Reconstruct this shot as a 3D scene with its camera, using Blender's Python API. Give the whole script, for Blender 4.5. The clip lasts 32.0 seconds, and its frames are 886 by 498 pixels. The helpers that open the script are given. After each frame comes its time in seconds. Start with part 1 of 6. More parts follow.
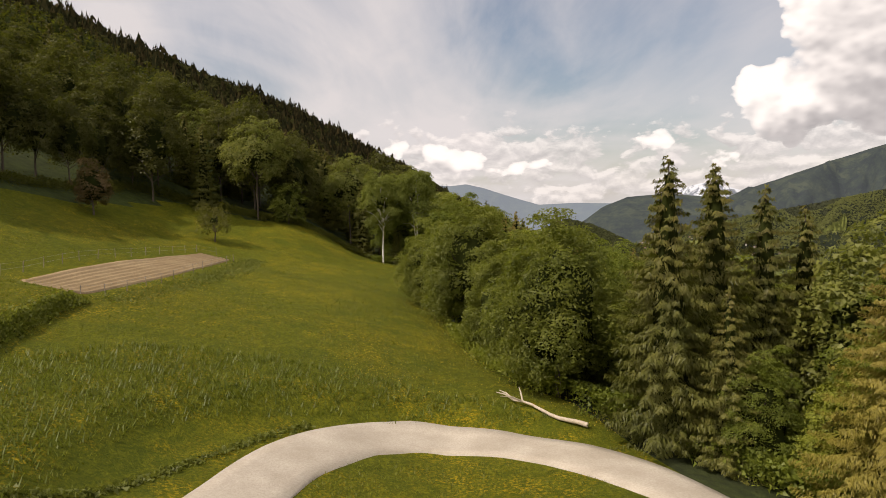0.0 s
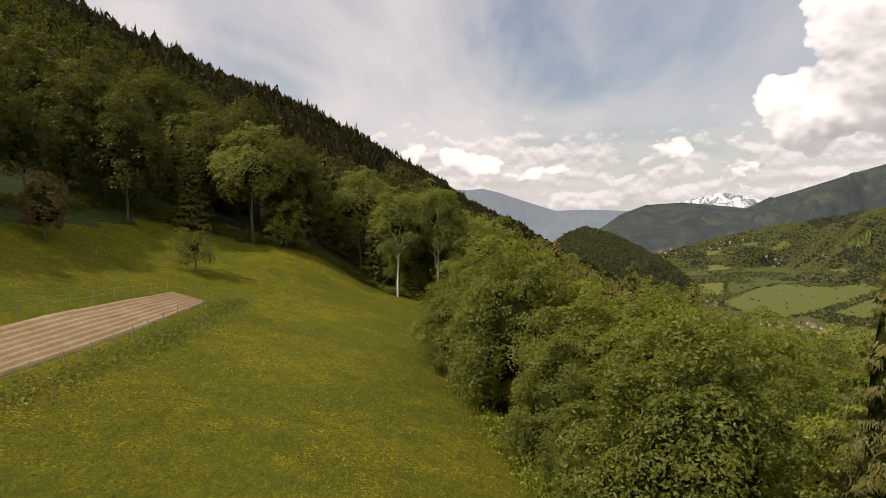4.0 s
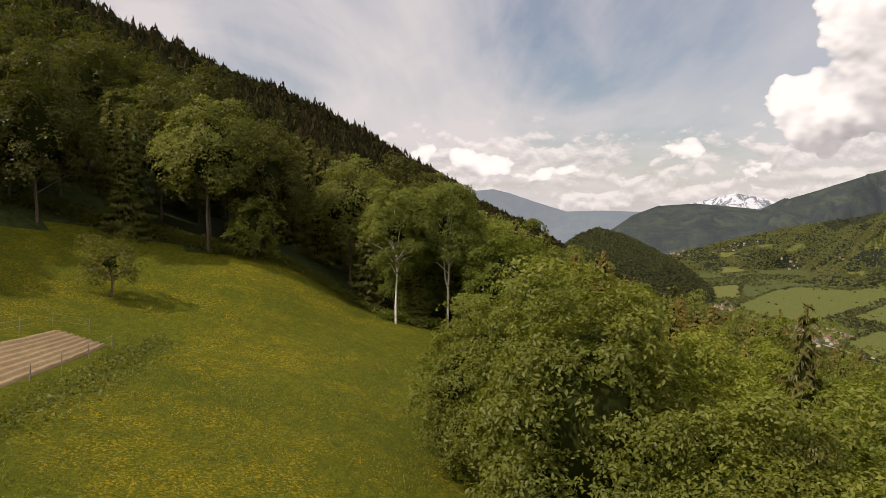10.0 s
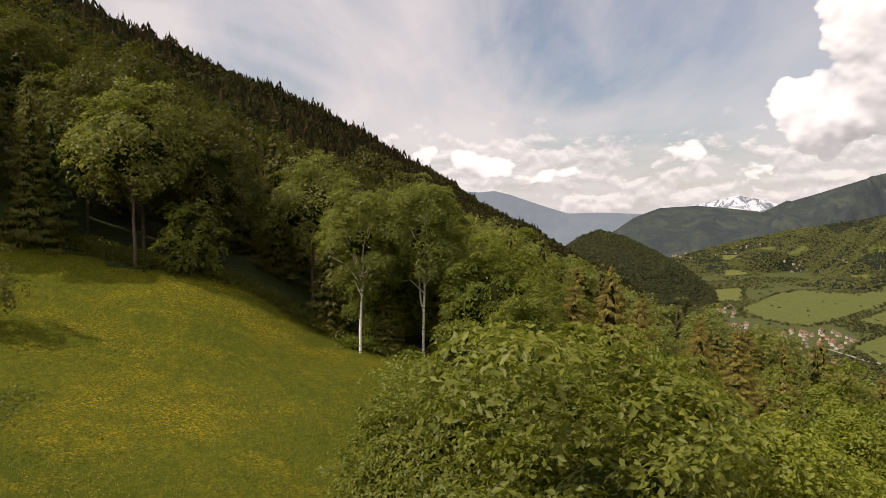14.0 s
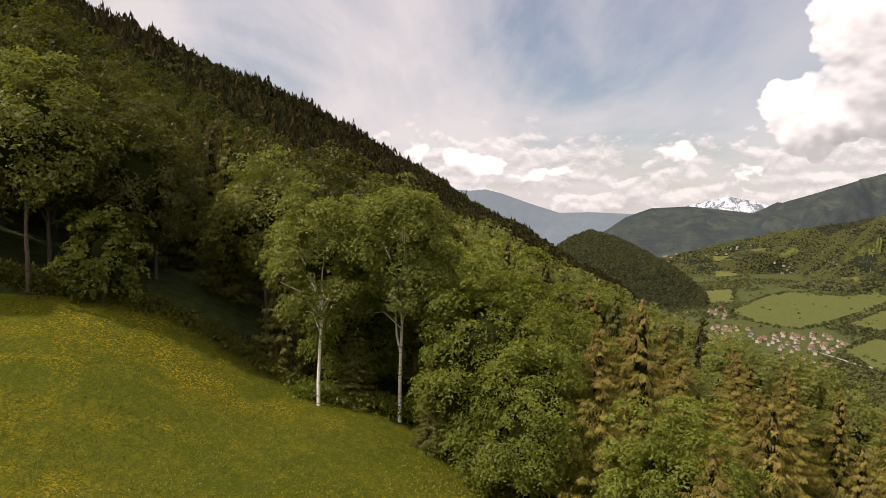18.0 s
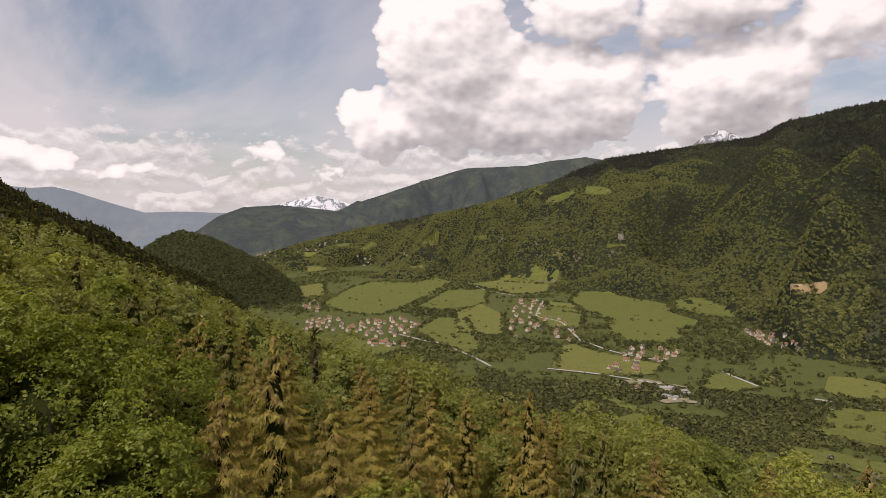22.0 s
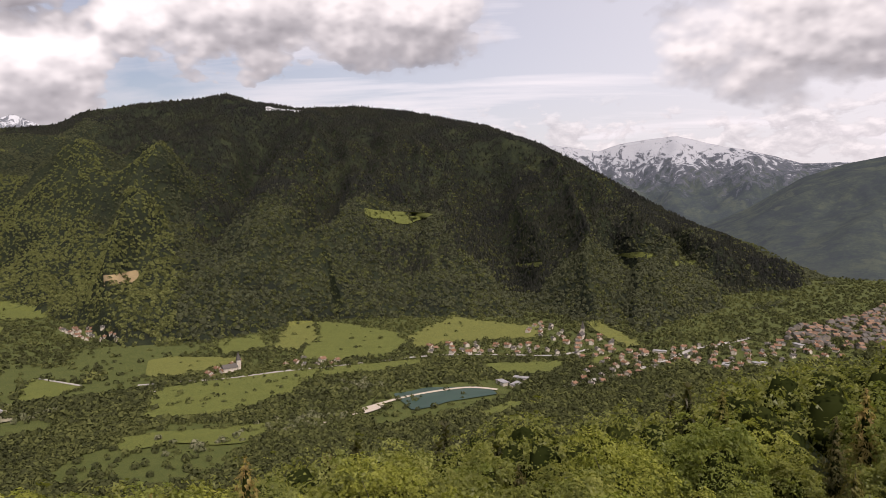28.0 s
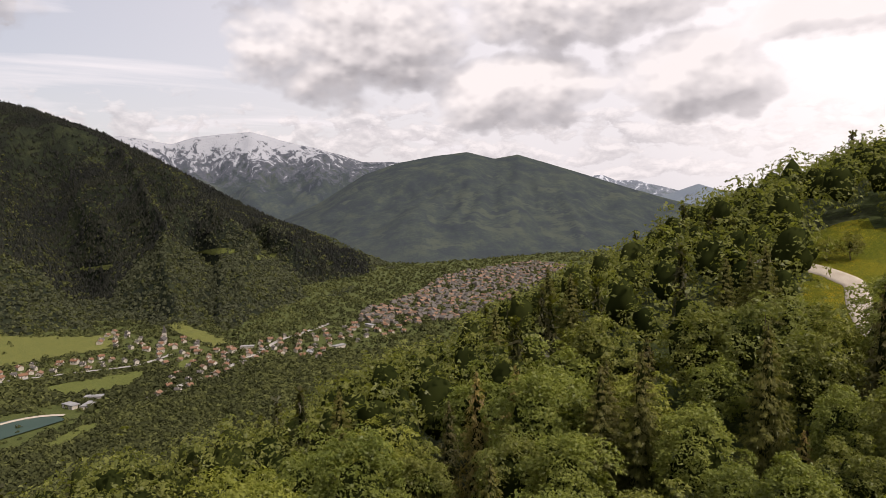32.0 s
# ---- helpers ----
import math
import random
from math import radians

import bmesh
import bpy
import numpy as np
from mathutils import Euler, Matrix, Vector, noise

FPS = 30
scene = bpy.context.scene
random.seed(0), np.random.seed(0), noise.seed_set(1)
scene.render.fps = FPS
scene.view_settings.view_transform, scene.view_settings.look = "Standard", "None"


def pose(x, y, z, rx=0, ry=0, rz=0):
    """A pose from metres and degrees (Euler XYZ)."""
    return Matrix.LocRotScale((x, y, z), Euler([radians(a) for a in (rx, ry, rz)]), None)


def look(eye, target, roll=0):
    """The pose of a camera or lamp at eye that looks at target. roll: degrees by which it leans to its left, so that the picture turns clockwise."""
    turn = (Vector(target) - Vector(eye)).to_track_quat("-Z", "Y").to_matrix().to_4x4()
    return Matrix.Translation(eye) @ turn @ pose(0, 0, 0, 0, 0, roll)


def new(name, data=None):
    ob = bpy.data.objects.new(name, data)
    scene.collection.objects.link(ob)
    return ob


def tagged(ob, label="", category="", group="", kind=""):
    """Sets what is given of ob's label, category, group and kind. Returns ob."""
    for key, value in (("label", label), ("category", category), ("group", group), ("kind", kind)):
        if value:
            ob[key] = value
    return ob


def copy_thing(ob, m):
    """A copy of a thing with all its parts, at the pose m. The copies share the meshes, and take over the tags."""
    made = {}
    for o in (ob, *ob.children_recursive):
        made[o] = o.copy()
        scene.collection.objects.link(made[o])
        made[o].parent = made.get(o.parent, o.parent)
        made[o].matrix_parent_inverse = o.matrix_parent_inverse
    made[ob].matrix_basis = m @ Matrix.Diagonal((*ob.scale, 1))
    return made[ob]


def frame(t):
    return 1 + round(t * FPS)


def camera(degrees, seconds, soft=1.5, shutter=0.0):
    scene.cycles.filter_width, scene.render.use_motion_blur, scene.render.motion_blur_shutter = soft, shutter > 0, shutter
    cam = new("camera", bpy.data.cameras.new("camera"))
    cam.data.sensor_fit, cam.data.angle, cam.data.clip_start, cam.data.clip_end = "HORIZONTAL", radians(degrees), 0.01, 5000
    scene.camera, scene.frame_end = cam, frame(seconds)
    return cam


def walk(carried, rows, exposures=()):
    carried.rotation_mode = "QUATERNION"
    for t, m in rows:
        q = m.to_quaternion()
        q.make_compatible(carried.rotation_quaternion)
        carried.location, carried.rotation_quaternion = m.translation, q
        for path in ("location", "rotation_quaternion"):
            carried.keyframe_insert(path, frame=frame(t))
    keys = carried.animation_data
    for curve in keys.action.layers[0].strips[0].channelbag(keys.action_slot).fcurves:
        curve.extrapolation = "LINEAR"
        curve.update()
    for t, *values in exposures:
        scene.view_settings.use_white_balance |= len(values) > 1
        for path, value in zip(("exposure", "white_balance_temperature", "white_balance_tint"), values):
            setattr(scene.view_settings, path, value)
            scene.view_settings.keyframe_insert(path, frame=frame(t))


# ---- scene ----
cam = camera(66.0, 32.0, soft=0.5)
PATH = [
    (0, (0.023, -0.005, -0.03), (0.022, 1.991, -0.149), -1.0),
    (0.5, (-0.05, 2.396, 0.545), (-0.062, 4.393, 0.428), -0.7),
    (1, (-0.223, 4.701, 1.108), (-0.242, 6.697, 0.992), -0.5),
    (1.5, (-0.443, 6.953, 1.599), (-0.467, 8.949, 1.485), -0.3),
    (2, (-0.634, 9.244, 2.063), (-0.665, 11.24, 1.95), -0.2),
    (2.5, (-0.854, 11.502, 2.528), (-0.886, 13.499, 2.417), -0.0),
    (3, (-1.092, 13.745, 2.937), (-1.129, 15.741, 2.827), 0.1),
    (3.5, (-1.325, 16.012, 3.272), (-1.366, 18.008, 3.163), 0.2),
    (5.5, (-2.243, 24.859, 3.179), (-2.295, 26.855, 3.07), 0.2),
    (6, (-2.485, 26.952, 3.132), (-2.537, 28.948, 3.023), 0.3),
    (6.5, (-2.695, 29.026, 3.121), (-2.751, 31.022, 3.012), 0.3),
    (7, (-2.863, 31.061, 3.141), (-2.923, 33.057, 3.032), 0.3),
    (7.5, (-2.996, 33.071, 3.162), (-3.061, 35.067, 3.053), 0.3),
    (8, (-3.053, 35.034, 3.197), (-3.121, 37.03, 3.089), 0.3),
    (8.5, (-3.02, 36.933, 3.241), (-3.09, 38.929, 3.132), 0.4),
    (9, (-2.889, 38.755, 3.284), (-2.96, 40.751, 3.175), 0.4),
    (9.5, (-2.665, 40.505, 3.317), (-2.738, 42.501, 3.208), 0.4),
    (10, (-2.367, 42.202, 3.337), (-2.44, 44.198, 3.229), 0.4),
    (10.5, (-2.022, 43.856, 3.356), (-2.096, 45.852, 3.247), 0.4),
    (11, (-1.664, 45.47, 3.384), (-1.739, 47.465, 3.276), 0.4),
    (11.5, (-1.303, 47.079, 3.426), (-1.376, 49.075, 3.318), 0.4),
    (12, (-0.986, 48.72, 3.484), (-1.058, 50.716, 3.376), 0.4),
    (12.5, (-0.732, 50.41, 3.56), (-0.8, 52.406, 3.453), 0.4),
    (13, (-0.547, 52.131, 3.652), (-0.621, 54.127, 3.546), 0.4),
    (13.5, (-0.388, 53.872, 3.764), (-0.465, 55.868, 3.659), 0.4),
    (14, (-0.28, 55.674, 3.877), (-0.357, 57.67, 3.774), 0.5),
    (14.5, (-0.243, 57.522, 3.981), (-0.322, 59.518, 3.879), 0.5),
    (16.5, (-0.417, 63.668, 4.098), (-0.507, 65.663, 3.995), 0.7),
    (17, (-0.452, 65.857, 4.439), (-0.545, 67.852, 4.335), 0.7),
    (17.5, (-0.383, 68.055, 4.784), (-0.475, 70.05, 4.677), 0.9),
    (18, (-0.274, 70.147, 5.084), (-0.324, 72.144, 4.975), 1.1),
    (18.5, (-0.21, 72.118, 5.324), (-0.152, 74.114, 5.213), 1.3),
    (19, (-0.118, 74.033, 5.533), (0.058, 76.023, 5.424), 1.3),
    (19.5, (0.013, 75.815, 5.683), (0.314, 77.789, 5.574), 1.3),
    (20, (0.18, 77.453, 5.765), (0.632, 79.398, 5.658), 1.2),
    (20.5, (0.35, 78.951, 5.793), (0.935, 80.86, 5.688), 1.1),
    (21, (0.564, 80.339, 5.782), (1.298, 82.196, 5.679), 0.9),
    (21.5, (0.854, 81.641, 5.751), (1.75, 83.427, 5.652), 0.6),
    (22, (1.259, 82.881, 5.718), (2.311, 84.579, 5.621), 0.4),
    (22.5, (1.754, 84.044, 5.685), (2.937, 85.653, 5.587), 0.3),
    (23, (2.339, 85.13, 5.652), (3.622, 86.661, 5.554), 0.1),
    (23.5, (2.964, 86.182, 5.619), (4.335, 87.635, 5.52), -0.0),
    (24, (3.676, 87.168, 5.586), (5.149, 88.517, 5.487), -0.2),
    (24.5, (4.446, 88.097, 5.553), (6.013, 89.336, 5.452), -0.3),
    (26.5, (7.768, 92.497, 5.421), (9.648, 93.169, 5.303), -0.6),
    (27, (8.846, 93.17, 5.388), (10.78, 93.665, 5.266), -0.7),
    (27.5, (10.04, 93.754, 5.355), (12.008, 94.086, 5.229), -0.8),
    (28, (11.304, 94.244, 5.322), (13.294, 94.396, 5.192), -0.9),
    (28.5, (12.562, 94.71, 5.289), (14.558, 94.699, 5.155), -0.9),
    (29, (13.896, 95.07, 5.256), (15.879, 94.856, 5.117), -0.9),
    (29.5, (15.259, 95.34, 5.223), (17.215, 94.948, 5.08), -0.9),
    (30, (16.653, 95.473, 5.19), (18.576, 94.943, 5.043), -0.9),
    (30.5, (18.049, 95.5, 5.157), (19.927, 94.83, 5.006), -0.9),
    (31, (19.44, 95.549, 5.124), (21.271, 94.759, 4.968), -0.8),
    (31.5, (20.822, 95.429, 5.091), (22.601, 94.528, 4.931), -0.9),
    (32, (22.213, 95.116, 5.058), (23.94, 94.122, 4.893), -1.1),
]
EXPOSURES = [(0.0, 0.12, 6900.0, 17.0), (4.5, 0.12, 6900.0, 17.5), (9.0, 0.06, 6900.0, 18.0), (18.0, 0.20, 6850.0, 20.0), (20.0, 0.12, 6850.0, 20.0), (24.0, -0.10, 6600.0, 24.0), (28.0, 0.07, 6550.0, 23.0), (32.0, 0.03, 6600.0, 20.0)]
walk(cam, [(t, look(eye, target, roll)) for t, eye, target, roll in PATH], EXPOSURES)

# ---- lie of the land ----
EYE = Vector((5.0, 88.0, 5.4))
FLOOR = -200.0


def lattice(ix, iy, seed):
    n = (ix * 374761393 + iy * 668265263 + seed * 974711) & 0xFFFFFFFF
    n = ((n ^ (n >> 13)) * 1274126177) & 0xFFFFFFFF
    return ((n ^ (n >> 16)) & 0xFFFF) / 65535.0


def grain(x, y, seed=0):
    """Smooth value noise from -1 to 1."""
    fx, fy = np.floor(x), np.floor(y)
    u, v = x - fx, y - fy
    u, v = u * u * (3 - 2 * u), v * v * (3 - 2 * v)
    ix, iy = fx.astype(np.int64), fy.astype(np.int64)
    a, b = lattice(ix, iy, seed), lattice(ix + 1, iy, seed)
    c, d = lattice(ix, iy + 1, seed), lattice(ix + 1, iy + 1, seed)
    return 2 * ((a * (1 - u) + b * u) * (1 - v) + (c * (1 - u) + d * u) * v) - 1


def fbm(x, y, octaves=5, seed=0):
    total, amp = 0 * x, 1.0
    for o in range(octaves):
        total = total + amp * grain(x * 2**o, y * 2**o, seed + o)
        amp *= 0.5
    return total / 2


def ease(t):
    t = np.clip(t, 0, 1)
    return t * t * (3 - 2 * t)


def ground_height(x, y):
    """The hillside with its bench of meadow, falling to the flat valley floor."""
    x, y = np.asarray(x, float), np.asarray(y, float)
    x0, x = x, x - np.interp(y, [180, 370, 570, 700, 1200], [0, 10, 28, 44, 110])
    across = [-900, -300, -62, -48, -36, -28, -6, 2, 10, 20, 60, 100, 140, 200, 300, 400, 460, 600]
    height = [290, 142, 7, 0, -4.6, -6.4, -10.4, -13.2, -16, -19.5, -29.5, -39, -48.5, -78, -136, -184, -198, -200]
    z = np.interp(x, across, height)
    z = (z + np.interp(x - 4, across, height) + np.interp(x + 4, across, height)) / 3
    x = x0
    z = np.where(z < -14, -14 + (z + 14) * (1 + 0.0025 * np.clip(y - 140, 0, 420)), z)
    z = z - np.interp(x, [20, 60, 100, 140, 200, 300, 400], [0, 3, 8, 13, 15, 7, 0]) * ease((y - 85) / 75)
    z = z + (0.10 * np.clip(y - 95, 0, 30) + 0.10 * np.clip(y - 106, 0, 16)) * ease((-12 - x) / 16) * ease((x + 75) / 20)
    z = z + 2.0 * ease((62 - y) / 22) * ease((x + 4) / 12) * ease((40 - x) / 25)
    back = ease((110 - y) / 200)
    z = z + 0.41 * np.clip(x, 0, 100) * back * ease((520 - x) / 300) + 0.16 * np.clip(-y - 30, 0, 400) * ease((260 - x) / 150)
    # the bank above the road's bend, and the terrace by the tilled strip
    bend = np.hypot((x - 0.8) * 0.95, y - 25.5)
    z = z - 1.3 * (1 - ease((bend - 12.6) / 4.0)) * ease((12 - x) / 8)
    side = (x + 24.6) + (y - 38) * 0.22
    z = z + 1.1 * ease((0.7 - side) / 1.4) * ease((54 - y) / 6) * ease((y - 8) / 14) * ease((x + 60) / 20)
    z = z + 0.35 * fbm(x / 22, y / 22, 3, 5) + 0.012 * np.clip(np.hypot(x, y - 60) - 40, 0, 400) * fbm(x / 45, y / 45, 4, 9)
    pond = ease((110 - np.hypot(x - 740, y - 138)) / 45)
    far = np.hypot(x, y - 60)
    z = np.where(far > 600, np.maximum(z, FLOOR + 3 * fbm(x / 300, y / 300, 3, 2)), z)
    z = np.maximum(z, FLOOR + 1.5 * fbm(x / 160, y / 160, 3, 3))
    return z * (1 - pond) + (FLOOR + 0.3) * pond

# ---- light ----
SUN_BEARING, SUN_HEIGHT = 243.0, 50.0


def bearing(b, e=0.0):
    """The way of a compass bearing (clockwise from +y) and an elevation, in degrees."""
    b, e = radians(b), radians(e)
    return Vector((math.sin(b) * math.cos(e), math.cos(b) * math.cos(e), math.sin(e)))


sun_data = bpy.data.lights.new("sun", "SUN")
sun_data.energy, sun_data.angle, sun_data.color = 3.8, radians(0.6), (1.0, 0.94, 0.84)
sun = new("sun", sun_data)
sun.matrix_world = look(bearing(SUN_BEARING, SUN_HEIGHT) * 300, (0, 0, 0))

world = bpy.data.worlds.new("sky")
scene.world = world
world.use_nodes = True


class Nodes:
    """Short hand for node trees."""

    def __init__(self, tree):
        self.tree = tree
        tree.nodes.clear()

    def add(self, kind, **inputs):
        n = self.tree.nodes.new(kind)
        for key, value in inputs.items():
            self.put(n, int(key[1:]) if key[0] == "i" and key[1:].isdigit() else key.replace("_", " "), value)
        return n

    def put(self, n, key, value):
        socket = n.inputs[key]
        if isinstance(value, bpy.types.NodeSocket):
            self.tree.links.new(value, socket)
        else:
            socket.default_value = value

    def math(self, op, a, b=0.0, clamp=False):
        n = self.add("ShaderNodeMath", i0=a, i1=b)
        n.operation, n.use_clamp = op, clamp
        if op == "SMOOTH_MAX":
            n.inputs[2].default_value = 0.25
        return n.outputs[0]

    def noise(self, vector, scale, detail=4.0, rough=0.55, warp=0.0):
        n = self.add("ShaderNodeTexNoise", Vector=vector, Scale=scale, Detail=detail, Roughness=rough, Distortion=warp)
        return n.outputs[0]

    def ramp(self, fac, stops):
        n = self.add("ShaderNodeValToRGB", i0=fac)
        e = n.color_ramp.elements
        while len(e) < len(stops):
            e.new(0.5)
        for k, (p, c) in zip(e, stops):
            k.position = p
            k.color = (*c, 1) if isinstance(c, tuple) else (c, c, c, 1)
        return n.outputs[0]

    def mix(self, fac, a, b, blend="MIX"):
        n = self.add("ShaderNodeMix")
        n.data_type, n.blend_type = "RGBA", blend
        for key, value in ((0, fac), (6, a), (7, b)):
            if isinstance(value, tuple) and len(value) == 3:
                value = (*value, 1)
            self.put(n, key, value)
        return n.outputs[2]

    def mapping(self, vector, scale=(1, 1, 1), turn=(0, 0, 0), move=(0, 0, 0)):
        return self.add("ShaderNodeMapping", Vector=vector, Location=move, Rotation=turn, Scale=scale).outputs[0]


def make_sky():
    n = Nodes(world.node_tree)
    air = n.add("ShaderNodeTexSky")
    air.sky_type, air.sun_disc = "NISHITA", False
    air.sun_elevation, air.sun_rotation = radians(SUN_HEIGHT), radians(SUN_BEARING)
    air.altitude, air.air_density, air.dust_density = 700.0, 1.3, 2.0
    blue = n.mix(1.0, air.outputs[0], (0.085, 0.085, 0.085), "MULTIPLY")
    way = n.add("ShaderNodeTexCoord").outputs["Generated"]
    part_xyz = n.add("ShaderNodeSeparateXYZ", i0=way)
    x, y, z = part_xyz.outputs
    az = n.math("MULTIPLY", n.math("ARCTAN2", x, y), 57.2958)
    el = n.math("MULTIPLY", n.math("ARCSINE", z), 57.2958)
    # high veils, drawn out along the valley
    up = n.math("ADD", n.math("MAXIMUM", z, 0.0), 0.12)
    flat = n.add("ShaderNodeCombineXYZ", i0=n.math("DIVIDE", x, up), i1=n.math("DIVIDE", y, up), i2=0.0).outputs[0]
    veil = n.noise(n.mapping(flat, (0.8, 0.5, 1), (0, 0, 0.9)), 0.75, 5.0, 0.5, 1.3)
    veil2 = n.noise(n.mapping(flat, (1.9, 0.45, 1), (0, 0, 0.15), (3, 1, 0)), 1.9, 8.0, 0.62, 0.5)
    veil = n.ramp(n.math("ADD", n.math("MULTIPLY", veil, 0.80), n.math("MULTIPLY", veil2, 0.20)), ((0.38, 0.12), (0.49, 0.62), (0.60, 0.97)))
    veil = n.math("MAXIMUM", veil, n.ramp(n.math("DIVIDE", az, 160.0), ((0.28, 0.0), (0.80, 0.9))))
    veil = n.math("MULTIPLY", veil, n.ramp(n.math("DIVIDE", az, 160.0), ((0.02, 1.0), (0.12, 0.62), (0.27, 0.66), (0.36, 1.0))))
    sky = n.mix(veil, blue, n.ramp(n.math("DIVIDE", az, 160.0), ((0.3, (0.66, 0.655, 0.66)), (0.50, (0.93, 0.92, 0.91)))))
    low = n.ramp(n.math("MULTIPLY", el, 0.05), ((0.0, 1.0), (0.5, 0.0)))
    sky = n.mix(n.math("MULTIPLY", low, 0.5), sky, (0.70, 0.70, 0.70))

    def heap(a, e, b, height, wide, tall, weight):
        da = n.math("DIVIDE", n.math("SUBTRACT", a, b), wide)
        de = n.math("DIVIDE", n.math("SUBTRACT", e, height), tall)
        r = n.math("ADD", n.math("MULTIPLY", da, da), n.math("MULTIPLY", de, de))
        return n.math("MULTIPLY", n.math("SUBTRACT", 1.0, r), weight)

    def masses(a, e):
        """Where the heaped clouds stand."""
        mass = None
        for spot in CLOUDS:
            h = heap(a, e, *spot)
            mass = h if mass is None else n.math("SMOOTH_MAX", mass, h)
        return n.math("MAXIMUM", mass, -2.2)

    def billows(a, e, detail=9.0):
        """How noise and cells make them swell."""
        at = n.add("ShaderNodeCombineXYZ", i0=a, i1=n.math("MULTIPLY", e, 1.5), i2=0.0).outputs[0]
        total = n.math("MULTIPLY", n.math("SUBTRACT", n.noise(at, 0.10, detail, 0.60, 0.2), 0.5), 2.0)
        for scale, share in ((0.20, 0.95), (0.48, 0.55), (1.1, 0.30)):
            cell = n.add("ShaderNodeTexVoronoi", Vector=at, Scale=scale)
            cell.feature, cell.voronoi_dimensions = "SMOOTH_F1", "2D"
            total = n.math("ADD", total, n.math("MULTIPLY", n.math("SUBTRACT", 0.42, cell.outputs[0]), share))
        return total

    mass = masses(az, el)
    body = n.math("ADD", mass, billows(az, el))
    crown = n.math("SUBTRACT", mass, masses(n.math("SUBTRACT", az, 0.8), n.math("ADD", el, 2.2)))
    crown = n.math("MINIMUM", n.math("MAXIMUM", crown, -0.9), 0.9)
    swell = n.math("SUBTRACT", billows(az, el, 4.0), billows(n.math("SUBTRACT", az, 0.45), n.math("ADD", el, 0.9), 4.0))
    sunward = n.ramp(n.math("DIVIDE", az, 160.0), ((0.45, 0.0), (0.65, 1.0)))
    cover = n.mix(sunward, n.ramp(body, ((0.16, 0.0), (0.25, 0.7), (0.42, 1.0))), n.ramp(n.math("ADD", n.math("MULTIPLY", body, 0.5), 0.3), ((0.22, 0.0), (0.42, 0.6), (0.70, 1.0))))

    def low_heaps(e):
        """Ranks of small heaps low over the far hills."""
        at = n.add("ShaderNodeCombineXYZ", i0=az, i1=n.math("MULTIPLY", e, 1.8), i2=3.0).outputs[0]
        return n.math("ADD", n.math("MULTIPLY", n.noise(at, 0.42, 8.0, 0.56, 0.25), 0.65), n.math("MULTIPLY", n.noise(at, 0.11, 3.0, 0.5), 0.35))

    rank = low_heaps(el)
    where = n.ramp(n.math("MULTIPLY", el, 0.1), ((0.02, 0.0), (0.14, 0.14), (0.46, 0.13), (0.74, 0.0)))
    rank_cover = n.ramp(n.math("ADD", n.math("SUBTRACT", rank, 0.58), where), ((0.0, 0.0), (0.05, 0.85), (0.3, 0.95)))
    rank_cover = n.math("MULTIPLY", rank_cover, n.ramp(n.math("MULTIPLY", el, 0.1), ((0.60, 1.0), (0.90, 0.0))))
    rank_tone = n.ramp(n.math("ADD", n.math("MULTIPLY", n.math("SUBTRACT", rank, low_heaps(n.math("ADD", el, 0.45))), 3.2), 0.5), ((0.2, (0.52, 0.51, 0.51)), (0.5, (0.70, 0.685, 0.67)), (0.8, (0.95, 0.92, 0.88))))
    sky = n.mix(n.math("MULTIPLY", rank_cover, 0.72), sky, rank_tone)
    # crowns towards the sun are white, bellies grey, the more so near the sun's side
    lit = n.math("ADD", 0.58, n.math("ADD", n.math("MULTIPLY", crown, 0.50), n.math("MULTIPLY", swell, 0.48)))
    lit = n.math("SUBTRACT", lit, n.math("MULTIPLY", n.math("MAXIMUM", n.math("SUBTRACT", body, 0.9), 0.0), 0.10))
    tone = n.ramp(lit, ((0.06, (0.34, 0.336, 0.345)), (0.40, (0.55, 0.543, 0.54)), (0.62, (0.80, 0.783, 0.76)), (0.85, (1.06, 1.03, 0.98))))
    against = n.ramp(n.math("DIVIDE", az, 160.0), ((0.32, 0.97), (0.50, 0.90), (0.85, 0.88)))
    tone = n.mix(1.0, tone, against, "MULTIPLY")
    # the veil shines round the sun
    toward = bearing(SUN_BEARING - 30, SUN_HEIGHT - 22)
    haze_glow = n.add("ShaderNodeVectorMath", i0=way, i1=tuple(toward))
    haze_glow.operation = "DOT_PRODUCT"
    haze_glow = n.ramp(haze_glow.outputs["Value"], ((0.22, 0.0), (0.60, 0.75), (0.95, 1.0)))
    sky = n.mix(haze_glow, sky, (1.25, 1.2, 1.12))
    sky = n.mix(n.math("MULTIPLY", cover, n.math("SUBTRACT", 1.0, n.math("MULTIPLY", haze_glow, 0.25))), sky, tone)
    # below the horizon
    sky = n.mix(n.ramp(n.math("ADD", n.math("MULTIPLY", el, 0.1), 0.5), ((0.3, 1.0), (0.45, 0.0))), sky, (0.12, 0.14, 0.10))
    back = n.add("ShaderNodeBackground", Color=sky, Strength=1.0)
    n.tree.links.new(back.outputs[0], n.add("ShaderNodeOutputWorld").inputs[0])


